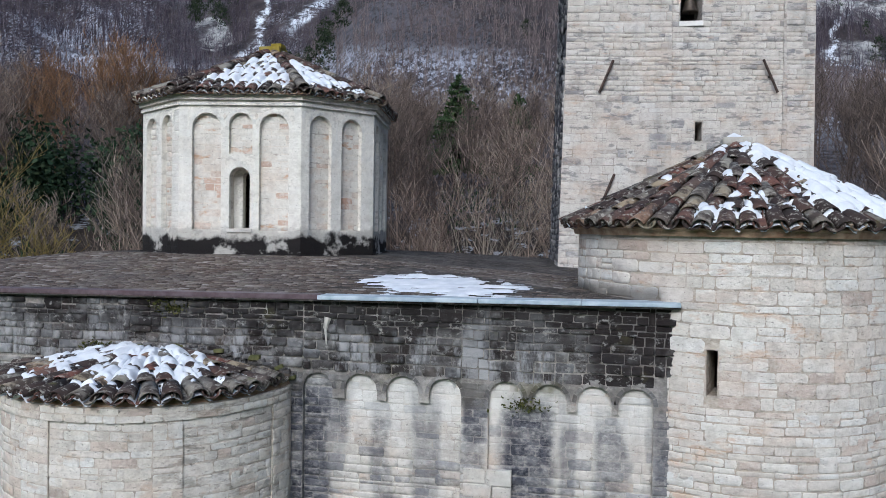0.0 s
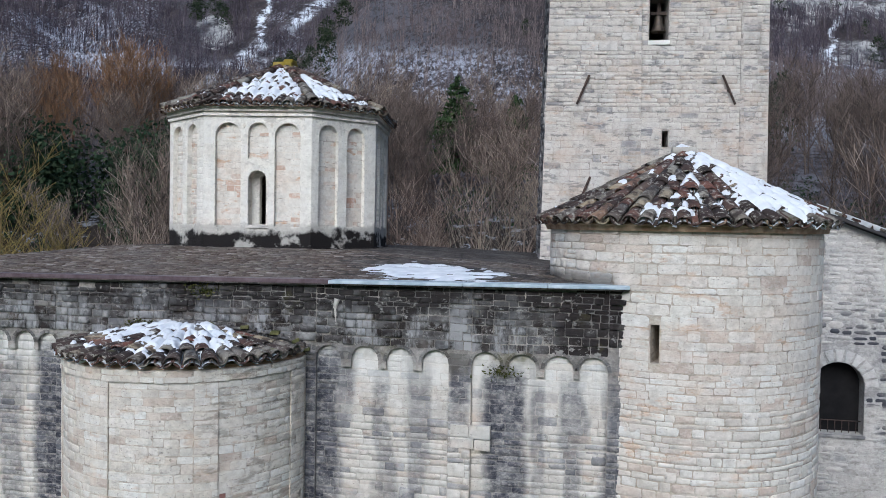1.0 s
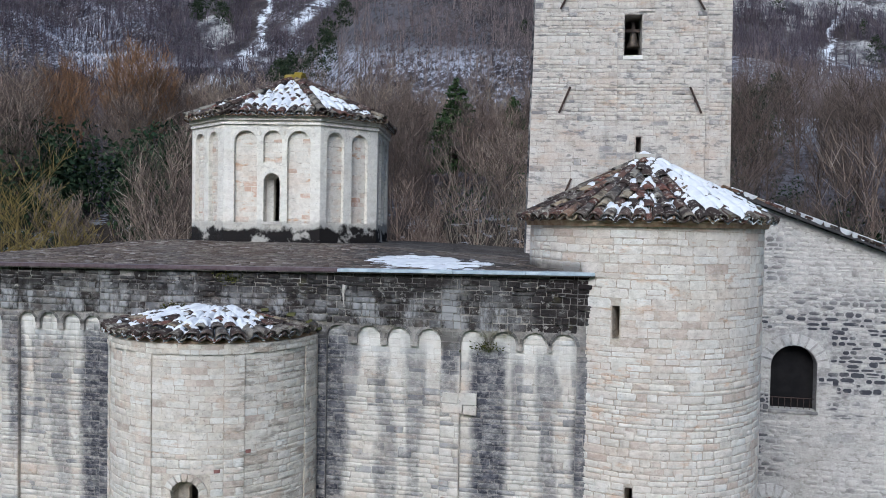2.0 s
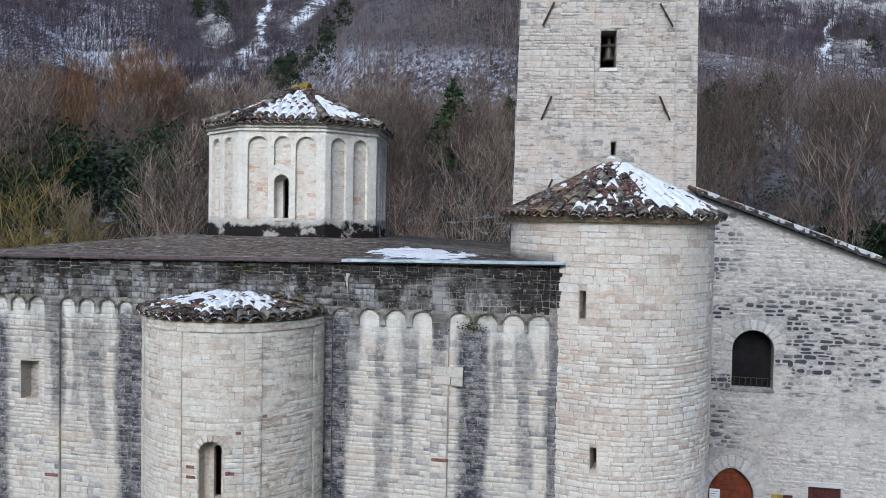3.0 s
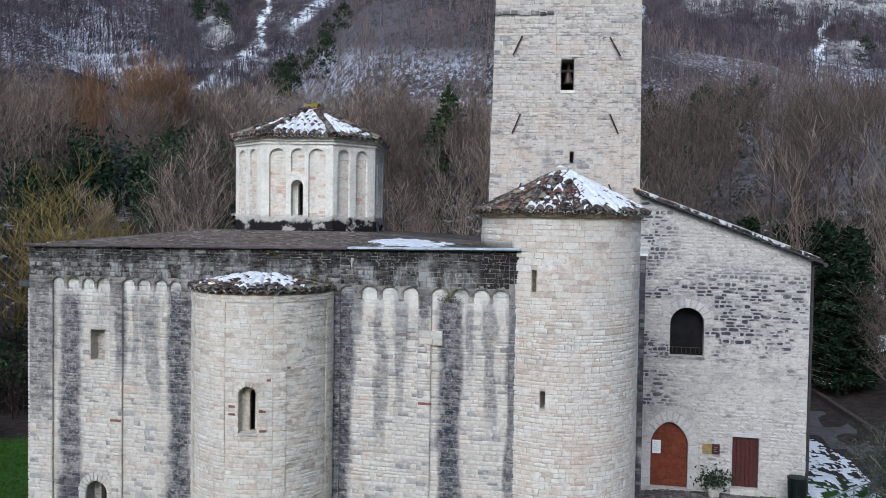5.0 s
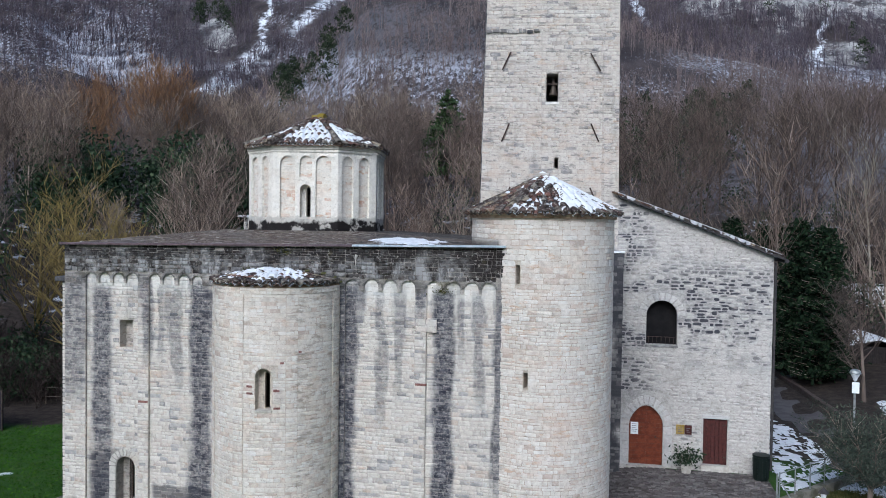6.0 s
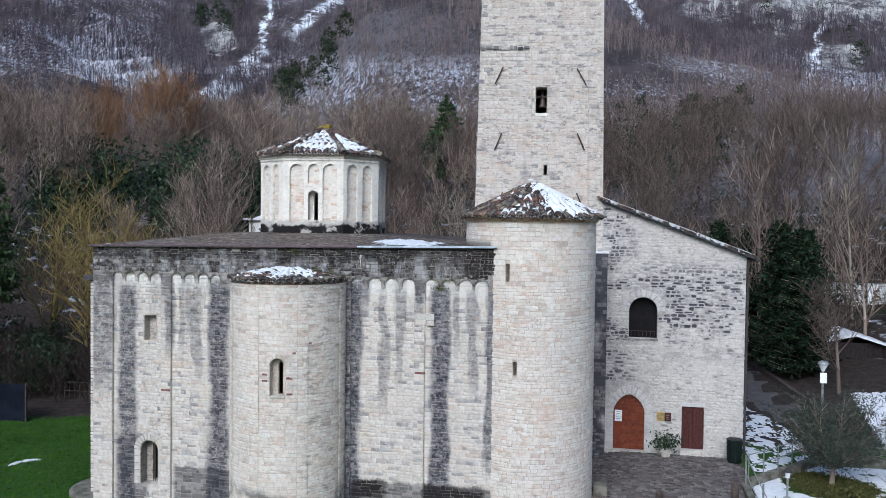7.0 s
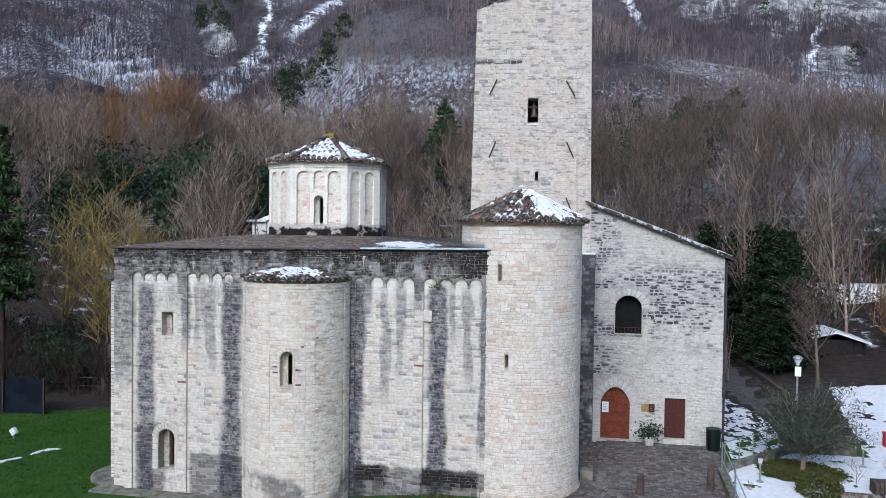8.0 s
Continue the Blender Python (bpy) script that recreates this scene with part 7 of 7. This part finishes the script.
tunnel = thing("polytunnel", (21, 38, 6), "pale plastic growing tunnel among the shrubs", "greenhouse")
tz = ground_z(21, 39) - 0.3
bm = bmesh.new()
for i in range(12):
    a, b = math.pi * i / 12, math.pi * (i + 1) / 12
    v = [bm.verts.new((x, 39.5 - 1.3 * math.cos(c), tz + 1.6 * math.sin(c))) for x in (18.2, 27.0) for c in (a, b)]
    bm.faces.new((v[0], v[1], v[3], v[2]))
part("cover", bm, GLASSY, tunnel)
for i in range(6):
    bm = bmesh.new()
    x = 18.2 + 8.8 * i / 5
    for k in range(10):
        a, b = math.pi * k / 10, math.pi * (k + 1) / 10
        rod(bm, (x, 39.5 - 1.32 * math.cos(a), tz + 1.62 * math.sin(a)), (x, 39.5 - 1.32 * math.cos(b), tz + 1.62 * math.sin(b)), 0.03, 5)
    part("hoop", bm, METAL, tunnel)
planter = thing("wooden_planter", (13.3, 2.8, 1.2), "dark slatted wooden planter in the snow", "planter")
for i in range(9):
    bm = bmesh.new()
    rounded(bm, 12.9 + i * 0.14, 13.01 + i * 0.14, 2.65, 2.71, 1.2, 1.72, 0.01)
    part("slat", bm, TIMBER, planter)
bm = bmesh.new()
rounded(bm, 12.9, 14.15, 2.72, 3.4, 1.2, 1.66, 0.02)
part("body", bm, TIMBER, planter)
redbox = thing("red_box", (15.4, 9.7, 1.3), "small red box standing in the snow", "box")
bm = bmesh.new()
rounded(bm, 15.25, 15.65, 9.5, 9.9, 1.2, 1.85, 0.03)
part("body", bm, RED, redbox)
bm = bmesh.new()
rounded(bm, 15.23, 15.67, 9.48, 9.92, 1.83, 1.9, 0.02)
part("lid", bm, RED, redbox)
for k in range(2):
    border = thing("flower_border", (11.5 + k, 2.0, 1.2), "low brick edging of a snowy flower bed", "edging")
    bm = bmesh.new()
    rounded(bm, 11.4 + k * 1.6, 12.95 + k * 1.6, 2.2 + 0.1 * k, 2.4 + 0.1 * k, 1.1, 1.4, 0.02)
    part("edging", bm, TILE, border)

# ---- left lawn ----
gp = np.random.default_rng(9)
gq = np.stack([gp.uniform(-30, -15.6, 30000), gp.uniform(-4, 13.5, 30000)], axis=1)
gq = gq[gq[:, 1] - 0.6 * gq[:, 0] < 25.6 + gp.normal(size=len(gq)) * 0.4]
gz = np.array([ground_z(x, y) for x, y in gq])
turf = leaf_arrays(np.column_stack([gq, gz + 0.03]), 0.055, gp, 0.22)
tagged(new("lawn_grass", array_mesh("lawn_grass", *turf, GRASS)), "short green winter grass on the lawn", "grass", kind="stuff")
mound = thing("stone_apron", (-15.6, 1.0, 0.2), "curved pale paving apron round the wall foot", "paving")
bm = bmesh.new()
lathe(bm, -15.0, 1.6, [(0.05, 0.0), (1.75, 0.0), (1.75, 0.34), (1.6, 0.4), (0.05, 0.42)], 40)
part("slab", bm, KERB, mound)
bm = bmesh.new()
rounded(bm, -15.6, -9.2, -0.75, -0.1, 0.0, 0.3, 0.04)
part("footing", bm, KERB, mound)
spot = thing("lawn_spotlight", (-23.8, 5.3, 0.2), "white floodlight on a short stake in the lawn", "light")
bm = bmesh.new()
rod(bm, (-23.8, 5.3, 0.0), (-23.8, 5.3, 0.4), 0.03, 8)
part("stake", bm, METAL, spot)
bm = bmesh.new()
rounded(bm, -0.14, 0.14, -0.1, 0.1, -0.17, 0.17, 0.04, Matrix.Translation((-23.8, 5.3, 0.55)) @ Matrix.Rotation(radians(-35), 4, "Y"))
part("housing", bm, GLASSY, spot)
hoard = thing("dark_hoarding", (-30, 11, 0), "dark navy sheet fence below the trees", "fence")
for i in range(12):
    bm = bmesh.new()
    a, b = -40 + i * 1.2, -40 + (i + 1) * 1.2
    ya, yb = 9.0 + 0.15 * math.sin(i * 1.3) + (a + 40) * 0.05, 9.0 + 0.15 * math.sin(i * 1.3 + 1.3) + (b + 40) * 0.05
    v = [bm.verts.new(p) for p in ((a, ya, 0), (b, yb, 0), (b, yb, 2.1), (a, ya, 2.1), (a, ya + 0.05, 0), (b, yb + 0.05, 0), (b, yb + 0.05, 2.1), (a, ya + 0.05, 2.1))]
    for f in ((0, 1, 2, 3), (5, 4, 7, 6), (3, 2, 6, 7), (0, 4, 5, 1), (0, 3, 7, 4), (1, 5, 6, 2)):
        bm.faces.new([v[k] for k in f])
    part("sheet", bm, NAVY, hoard)
for i in range(7):
    bm = bmesh.new()
    rod(bm, (-40 + i * 2.4, 8.95 + i * 0.12, 0), (-40 + i * 2.4, 8.95 + i * 0.12, 2.2), 0.04)
    part("post", bm, TIMBER, hoard)
rail = thing("metal_railing", (-24, 15, 0.3), "dark metal railing at the wood's edge", "railing")
for z in (0.65, 1.15):
    bm = bmesh.new()
    rod(bm, (-27.5, 15.2, z), (-19.5, 16.2, z), 0.025)
    part("rail", bm, BRONZE, rail)
for i in range(28):
    t = i / 27
    bm = bmesh.new()
    rod(bm, (-27.5 + 8 * t, 15.2 + t, 0.1), (-27.5 + 8 * t, 15.2 + t, 1.15), 0.015 if i % 7 else 0.035)
    part("post", bm, BRONZE, rail)

# ---- trees ----
def bare_tree(segs, bark, label, group, category="tree", stem=None):
    """A bare tree thing at the origin: the trunk and the crown of limbs and twigs."""
    t = thing("tree", (0, 0, 0), label, category, group)
    thick = 0.4 * max(s[2] for s in segs)
    trunk = [s for s in segs if s[2] > thick]
    crown = [s for s in segs if s[2] <= thick]
    under(new("trunk", array_mesh("trunk", *limb_arrays(trunk, 7), stem or bark)), t)
    if crown:
        under(new("crown", array_mesh("crown", *twig_arrays(crown, nprng, 0.016), bark)), t)
    return t


def azimuth(a, d):
    return 3.5 + d * math.sin(radians(a)), -28 + d * math.cos(radians(a))


tr = random.Random(51)
kinds_near = [limbs(tr, tr.uniform(8, 11), 0.16, (12, 7, 6), 0.52, rise=0.6, crown=0.2, fine=0.013) for _ in range(3)]
olds = [bare_tree(s, BARK, "bare grey-brown winter tree at the wood's edge", "bare trees at the wood's edge") for s in kinds_near]
spots = [(-42.5, 56), (-28, 62), (-27, 60), (3, 60), (6, 66), (9, 58), (12, 64), (15, 60), (18, 66), (-12.5, 62), (-9.5, 66), (-4, 70), (21, 58), (0.5, 64)]
for i, (a, d) in enumerate(spots):
    x, y = azimuth(a, d)
    m = pose(x, y, ground_z(x, y), 0, 0, tr.uniform(0, 360)) @ Matrix.Scale(tr.uniform(0.8, 1.15), 4)
    if i < 3:
        olds[i].matrix_basis = m
        for c in olds[i].children:
            c.matrix_parent_inverse = Matrix.Identity(4)
    else:
        copy_thing(olds[i % 3], m)


def place_plant(t, x, y, s=1.0, turn=0.0):
    t.matrix_basis = pose(x, y, ground_z(x, y), 0, 0, turn) @ Matrix.Scale(s, 4)
    for c in t.children:
        c.matrix_parent_inverse = Matrix.Identity(4)


for a, d, s in ((-34.6, 68, 1.0), (-32.2, 66, 0.8), (-36.6, 64, 0.85), (-33.4, 62, 0.7)):
    x, y = azimuth(a, d)
    place_plant(bare_tree(limbs(tr, 9.5, 0.22, (12, 7, 5), 0.62, rise=0.5, crown=0.12, fine=0.017), BARK_LICHEN, "bare tree with yellow lichen on its twigs", "lichened trees"), x, y, s)
for a, d, s in ((-11.0, 56, 1.0), (-9.3, 60, 0.85), (14.3, 66, 1.0), (1.0, 62, 0.8)):
    x, y = azimuth(a, d)
    place_plant(bare_tree(limbs(tr, 10, 0.12, (13, 6, 4), 0.42, crown=0.1), BARK_PALE, "slender bare tree with pale bark", "pale slender trees"), x, y, s)
x, y = 15.1, 20.4
place_plant(bare_tree(limbs(tr, 4.8, 0.12, (14, 9, 7), 0.66, crown=0.25, fine=0.009), BARK_DARK, "small bare garden tree beside the hut", "garden trees"), x, y)
place_plant(bare_tree(limbs(tr, 5.0, 0.13, (12, 7, 4), 0.7, crown=0.2), BARK_RUST, "bare russet garden shrub", "garden trees"), 19.5, 23.0)
place_plant(bare_tree(limbs(tr, 1.0, 0.02, (6, 4), 0.6), BARK_RUST, "leafless rose bush in the snow", "rose bushes", "shrub"), 12.6, 4.0)
place_plant(bare_tree(limbs(tr, 0.9, 0.02, (6, 4), 0.6), BARK_RUST, "leafless rose bush in the snow", "rose bushes", "shrub"), 14.3, 5.6)
place_plant(bare_tree(limbs(tr, 0.6, 0.015, (5, 3), 0.6), BARK_RUST, "leafless rose bush in the snow", "rose bushes", "shrub"), 8.7, 2.2)

# grey-green shrub tree in the garden
shrub = thing("garden_shrub", (11.04, 5.2, 1.2), "rounded grey-green shrub tree with dense twigs", "shrub")
off = Vector((11.04, 5.2, ground_z(11.04, 5.2)))
sg = [(off, off + Vector((0.03, 0, 0.7)), 0.11, 0.09)]
for k in range(34):
    a, el = tr.uniform(0, 2 * math.pi), tr.uniform(0.25, 1.35)
    d = Vector((math.cos(a) * math.cos(el), math.sin(a) * math.cos(el), math.sin(el)))
    p = off + Vector((0.03, 0, tr.uniform(0.45, 0.9)))
    L = tr.uniform(1.2, 2.0) * (1.0 + 0.25 * math.sin(el))
    for j in range(4):
        q = p + (d + Vector((tr.uniform(-0.15, 0.15), tr.uniform(-0.15, 0.15), tr.uniform(-0.05, 0.15)))) * L / 4
        sg.append((p, q, 0.03 * (1 - j * 0.2), 0.03 * (0.8 - j * 0.2)))
        for m in range(5):
            e = Vector((tr.gauss(0, 1), tr.gauss(0, 1), tr.gauss(0.5, 0.8))).normalized()
            s0 = p.lerp(q, tr.random())
            sg.append((s0, s0 + (d + e * 0.9) * tr.uniform(0.2, 0.5), 0.009, 0.005))
        p = q
under(new("branches", array_mesh("branches", *limb_arrays(sg, 3), BARK)), shrub)
tips = np.array([tuple(q) for p, q, a, b in sg if b < 0.02])
tips = np.repeat(tips, 24, axis=0) + nprng.normal(size=(len(tips) * 24, 3)) * 0.15
under(new("foliage", array_mesh("foliage", *leaf_arrays(tips, 0.058, nprng, 0.18), OLIVE)), shrub)
bush = thing("box_bush", (11.03, 2.6, 1.2), "clipped yellow-green box bush in the snow", "bush")
pts = nprng.normal(size=(2600, 3))
pts = pts / np.linalg.norm(pts, axis=1)[:, None] * nprng.uniform(0.75, 1.04, size=(2600, 1)) * np.array([0.78, 0.7, 0.55]) + np.array([11.03, 2.5, 1.4])
under(new("foliage", array_mesh("foliage", *leaf_arrays(pts[pts[:, 2] > 1.1], 0.05, nprng, 0.5), BOX_LEAF)), bush)
moss_pts = nprng.uniform(-1, 1, size=(9000, 2))
moss_pts = moss_pts[(moss_pts ** 2).sum(axis=1) < nprng.uniform(0.5, 1.0, size=9000)]
moss_pts = np.array([(11.04 + a * 1.8, 5.0 + b * 1.7, ground_z(11.04 + a * 1.8, 5.0 + b * 1.7) + nprng.uniform(0.0, 0.07)) for a, b in moss_pts])
tagged(new("ground_cover", array_mesh("ground_cover", *leaf_arrays(moss_pts, 0.05, nprng, 0.3), BOX_LEAF)), "mossy green ground cover under the shrub", "ground cover", kind="stuff")


def conifer(height, width, count, material, label, group, rng, flat=0.35, droop=0.25, base=0.1, size=0.16, bulge=0.9):
    """A conifer at the origin: trunk, and whorls of drooping boughs set with needles."""
    t = thing("conifer", (0, 0, 0), label, "tree", group)
    under(new("trunk", array_mesh("trunk", *limb_arrays([(Vector((0, 0, -0.4)), Vector((0, 0, height * 0.5)), width * 0.07, width * 0.045), (Vector((0, 0, height * 0.5)), Vector((0, 0, height * 0.98)), width * 0.045, 0.01)], 8), BARK_SHADED)), t)
    pts = []
    boughs = []
    for k in range(count):
        s = base + (1 - base) * ((k + rng.random()) / count)
        reach = width * (1 - s) ** bulge * rng.uniform(0.65, 1.1) + 0.08
        a = rng.uniform(0, 2 * math.pi)
        z0 = height * s
        tip = Vector((math.cos(a) * reach, math.sin(a) * reach, z0 - droop * reach + rng.uniform(-0.1, 0.1)))
        boughs.append((Vector((0, 0, z0)), tip, 0.03, 0.01))
        m = max(6, int(reach * 16))
        for i in range(m):
            q = Vector((0, 0, z0)).lerp(tip, 0.15 + 0.88 * (i + rng.random()) / m)
            pts.append((q.x + rng.gauss(0, 0.1 + 0.06 * reach), q.y + rng.gauss(0, 0.1 + 0.06 * reach), q.z + rng.gauss(0, 0.08)))
    tagged(under(new("branchwork", array_mesh("branchwork", *limb_arrays(boughs, 3), BARK)), t), kind="stuff")
    under(new("crown", array_mesh("crown", *leaf_arrays(pts, size, nprng, flat), material)), t)
    return t


for x, y, h, w in ((13.9, 24.3, 8.6, 1.7), (13.2, 26.6, 9.0, 1.8), (14.6, 27.0, 8.2, 1.8), (12.7, 30.0, 8.6, 1.7), (12.4, 33.5, 8.4, 1.7), (11.0, 37.5, 8.2, 1.8)):
    place_plant(conifer(h, w, 380, FIR, "dense dark evergreen behind the footpath", "evergreens by the path", tr, 0.4, -0.25, 0.02, 0.13, 0.4), x, y)
for a, d, h, w in ((-11.6, 108, 12.4, 5.6), (-8.1, 108, 10.4, 4.4)):
    x, y = azimuth(a, d)
    place_plant(conifer(h, w, 90, PINE, "tall green pine standing in the bare wood", "pines in the wood", tr, 0.3, 0.1, 0.15, 0.3, 0.8), x, y)
for a, d, h, w in ((-40.0, 56, 16.0, 2.6), (-43.5, 58, 16.5, 3.2)):
    x, y = azimuth(a, d)
    place_plant(conifer(h, w, 230, PINE, "green pine at the edge of the lawn", "pines by the lawn", tr, 0.25, 0.1, 0.35, 0.2, 0.6), x, y)

# woods: a belt of bare trees behind the church and the forest on the mountain
far_kinds = [twig_arrays(limbs(tr, tr.uniform(7, 10), 0.13, (8, 1), 0.5, sub=2, rise=0.9, crown=0.25, fine=0.05), nprng, 0.1) for _ in range(6)]
tiny_kinds = [twig_arrays(limbs(tr, tr.uniform(7, 10), 0.16, (8,), 0.45, sub=1, rise=1.0, crown=0.25, fine=0.07), nprng, 0.2) for _ in range(6)]
mid_kinds = [twig_arrays(limbs(tr, tr.uniform(7.5, 10), 0.11, (12, 7, 8), 0.56, rise=0.5, crown=0.22, fine=0.015), nprng, 0.03) for _ in range(8)]


def spread(n, a0, a1, d0, d1, size, kinds, power=1.0, ok=None):
    out = []
    while len(out) < n:
        a, d = tr.uniform(a0, a1), d0 + (d1 - d0) * tr.random() ** power
        x, y = azimuth(a, d)
        if ok and not ok(x, y, a, d):
            continue
        out.append((x, y, ground_z(x, y), tr.uniform(0, 6.28), tr.uniform(*size), tr.randrange(kinds)))
    return out


def belt_ok(x, y, a, d):
    if a > 12 and y < 60 and d > 59:
        return x > 24 or y > 34
    return not (-19 < x < 12 and y < 22) and not (10 < x < 24 and y < 33) and not (-25.6 < a < -20.6 and d < 84) and not (-37.5 < a < -29 and d < 74)


scatter("woodland", mid_kinds, spread(135, -46, -3, 66, 132, (0.65, 1.05), 8, 0.8, belt_ok), BARK, "belt of bare brown winter trees", "woodland")
scatter("dark_woodland", mid_kinds, spread(115, -6, 26, 62, 116, (0.6, 1.0), 8, 0.8, belt_ok) + spread(90, -46, -6, 62, 125, (0.65, 1.0), 8, 0.8, belt_ok), BARK_DARK, "belt of bare dark brown winter trees", "woodland")
scatter("russet_wood", mid_kinds, spread(7, -30.5, -28, 104, 114, (0.95, 1.2), 8, 1.0) + spread(4, -35, -32, 100, 110, (0.8, 1.1), 8, 1.0), BARK_RUST, "bare trees with russet leaves", "woodland")


def hillside(n, e0, e1, d0, d1, size, ok):
    """Trees spread evenly by bearing and steepness over the slopes between two distances."""
    out = []
    while len(out) < n:
        a, e = tr.uniform(-45, 22), tr.uniform(e0, e1)
        d = d0
        while d < d1:
            x, y = azimuth(a, d)
            z = ground_z(x, y)
            if z - 10.4 > e * d:
                break
            d += 8.0
        if d > d0 and d < d1 and ok(a, e, x, y, d):
            out.append((x, y, z - 0.4, tr.uniform(0, 6.28), tr.uniform(*size), tr.randrange(6)))
    return out


def spur_ok(a, e, x, y, d):
    crest = smooth(0.05, 0.0, spur_top(a) - e)
    return tr.random() < 0.16 + 0.8 * crest + 0.6 * noise.noise(Vector((x * 0.02, y * 0.012, 7)))


def mount_ok(a, e, x, y, d):
    t = math.tan(radians(a))
    line = -0.545 + (e - 0.141) * 1.42 if e < 0.205 else -0.452
    if e < spur_top(a) - 0.015 or abs(t - line) < 0.013 or abs(t + 0.415 - (e - 0.226) * 1.5) < 0.012 and e > 0.22:
        return False
    if t > 0.07 and e + 0.17 * t > 0.268 or ((t + 0.515) / 0.026) ** 2 + ((e - 0.216) / 0.018) ** 2 < 1 or ((t - 0.238) / 0.033) ** 2 + ((e - 0.182) / 0.022) ** 2 < 1:
        return tr.random() < 0.12
    return tr.random() < 0.75 + 1.0 * noise.noise(Vector((x * 0.008, y * 0.005, 2))) + 0.6 * noise.noise(Vector((x * 0.03, y * 0.015, 1)))


scatter("slope_wood", far_kinds, spread(1500, -46, 26, 118, 168, (0.45, 0.8), 6, 1.0), BARK_SLOPE, "leafless grey-brown wood on the lower slope", "forest")
scatter("spur_wood", far_kinds, hillside(2200, 0.1, 0.3, 186, 336, (0.5, 0.85), spur_ok), BARK_SLOPE, "leafless brown wood on the nearer spur", "forest")
scatter("mountain_forest", tiny_kinds, hillside(13000, 0.1, 0.31, 345, 850, (0.6, 1.15), mount_ok), BARK_HAZE, "leafless forest on the snowy mountainside", "forest")
fir_pts = []
for k in range(45):
    a, z = tr.uniform(0, 6.28), tr.random()
    q = 1.9 * math.sqrt(max(0.05, 1 - (2 * z - 0.9) ** 2)) * tr.uniform(0.5, 1.0)
    for i in range(7):
        fir_pts.append((q * math.cos(a) + tr.gauss(0, 0.35), q * math.sin(a) + tr.gauss(0, 0.35), 1.2 + 5.5 * z + tr.gauss(0, 0.25)))
fir_kind = [leaf_arrays(fir_pts, 0.24, nprng, 0.4)]
pines = spread(26, -24, -18.5, 225, 290, (0.9, 1.6), 1) + spread(14, -28.5, -25.8, 560, 640, (1.6, 2.6), 1) + spread(16, 0, 8, 128, 150, (0.7, 1.15), 1) + spread(20, -46, 26, 190, 330, (0.6, 1.1), 1) + spread(16, 5, 17, 450, 700, (1.2, 2.2), 1)
scatter("mountain_pines", fir_kind, pines, PINE_FAR, "clumps of dark pines on the mountainside", "forest")
ivy_pts = nprng.normal(size=(620, 3))
ivy_pts = ivy_pts[np.linalg.norm(ivy_pts, axis=1) < 1.75] * np.array([1.5, 1.2, 1.3]) + np.array([0, 0, 2.0])
ivy_kind = [leaf_arrays(ivy_pts[ivy_pts[:, 2] > 0], 0.115, nprng, 0.5)]
scatter("ivy_thicket", ivy_kind, spread(12, 0, 8, 92, 118, (1.2, 2.2), 1) + spread(125, -37, -19, 80, 104, (0.9, 1.9), 1, 1.0, lambda x, y, a, d: noise.noise(Vector((x * 0.09, y * 0.05, 4))) > -0.15 and not (-25.6 < a < -20.6 and d < 84)) + spread(70, -46, 26, 60, 88, (0.6, 1.4), 1, 1.0, lambda x, y, a, d: belt_ok(x, y, a, d) and noise.noise(Vector((x * 0.05, y * 0.05, 4))) > -0.1) + spread(36, -40, -13, 54, 63, (0.55, 1.0), 1, 1.0, lambda x, y, a, d: not -26.2 < a < -20.0), IVY, "dark ivy and evergreen thicket in the wood", "thicket")
reed = [limb_arrays([(Vector((p, q, 0)), Vector((p + tr.gauss(0, 0.25), q + tr.gauss(0, 0.25), tr.uniform(1.6, 3.4))), 0.02, 0.008) for p, q in ((tr.gauss(0, 0.8), tr.gauss(0, 0.8)) for _ in range(80))], 3)]
scatter("thin_saplings", reed, spread(130, -46, 26, 52, 70, (0.8, 1.4), 1, 1.0, lambda x, y, a, d: belt_ok(x, y, a, d) and a > -33), BARK, "thicket of thin upright saplings", "thicket")

# undergrowth at the foot of the woods, left of the lawn and behind the garden
brush = [twig_arrays(limbs(tr, tr.uniform(2.0, 3.2), 0.03, (12, 6, 3), 0.7, rise=0.8, crown=0.02, fine=0.012), nprng, 0.02) for _ in range(3)]
spots = [(tr.uniform(-37, -20.5), tr.uniform(13, 22)) for _ in range(95)] + [(tr.uniform(13.5, 34), tr.uniform(32.5, 44)) for _ in range(60)] + [(tr.uniform(20.5, 34), tr.uniform(22, 33)) for _ in range(34)]
# Brushwood takes the bark that has shade in its colour.
scatter("brushwood", brush, [(x, y, ground_z(x, y), tr.uniform(0, 6.28), tr.uniform(0.6, 1.1), tr.randrange(3)) for x, y in spots], BARK_SHADED, "dark leafless brushwood at the wood's foot", "thicket")
spots = [(tr.uniform(-37, -21), tr.uniform(17, 23)) for _ in range(24)] + [(tr.uniform(21, 34), tr.uniform(27, 42)) for _ in range(16)] + [(tr.uniform(13.5, 21), tr.uniform(35, 44)) for _ in range(8)]
scatter("low_ivy", ivy_kind, [(x, y, ground_z(x, y) - 0.5, tr.uniform(0, 6.28), tr.uniform(0.4, 0.8), 0) for x, y in spots], IVY, "low dark ivy and brambles", "thicket")
place_plant(bare_tree(limbs(tr, 8.5, 0.36, (15, 8, 5), 0.72, rise=0.4, crown=0.25, fine=0.015), BARK_LICHEN, "old dark-trunked tree with yellow lichened twigs", "lichened trees", stem=BARK_DARK), -26.6, 16.5)
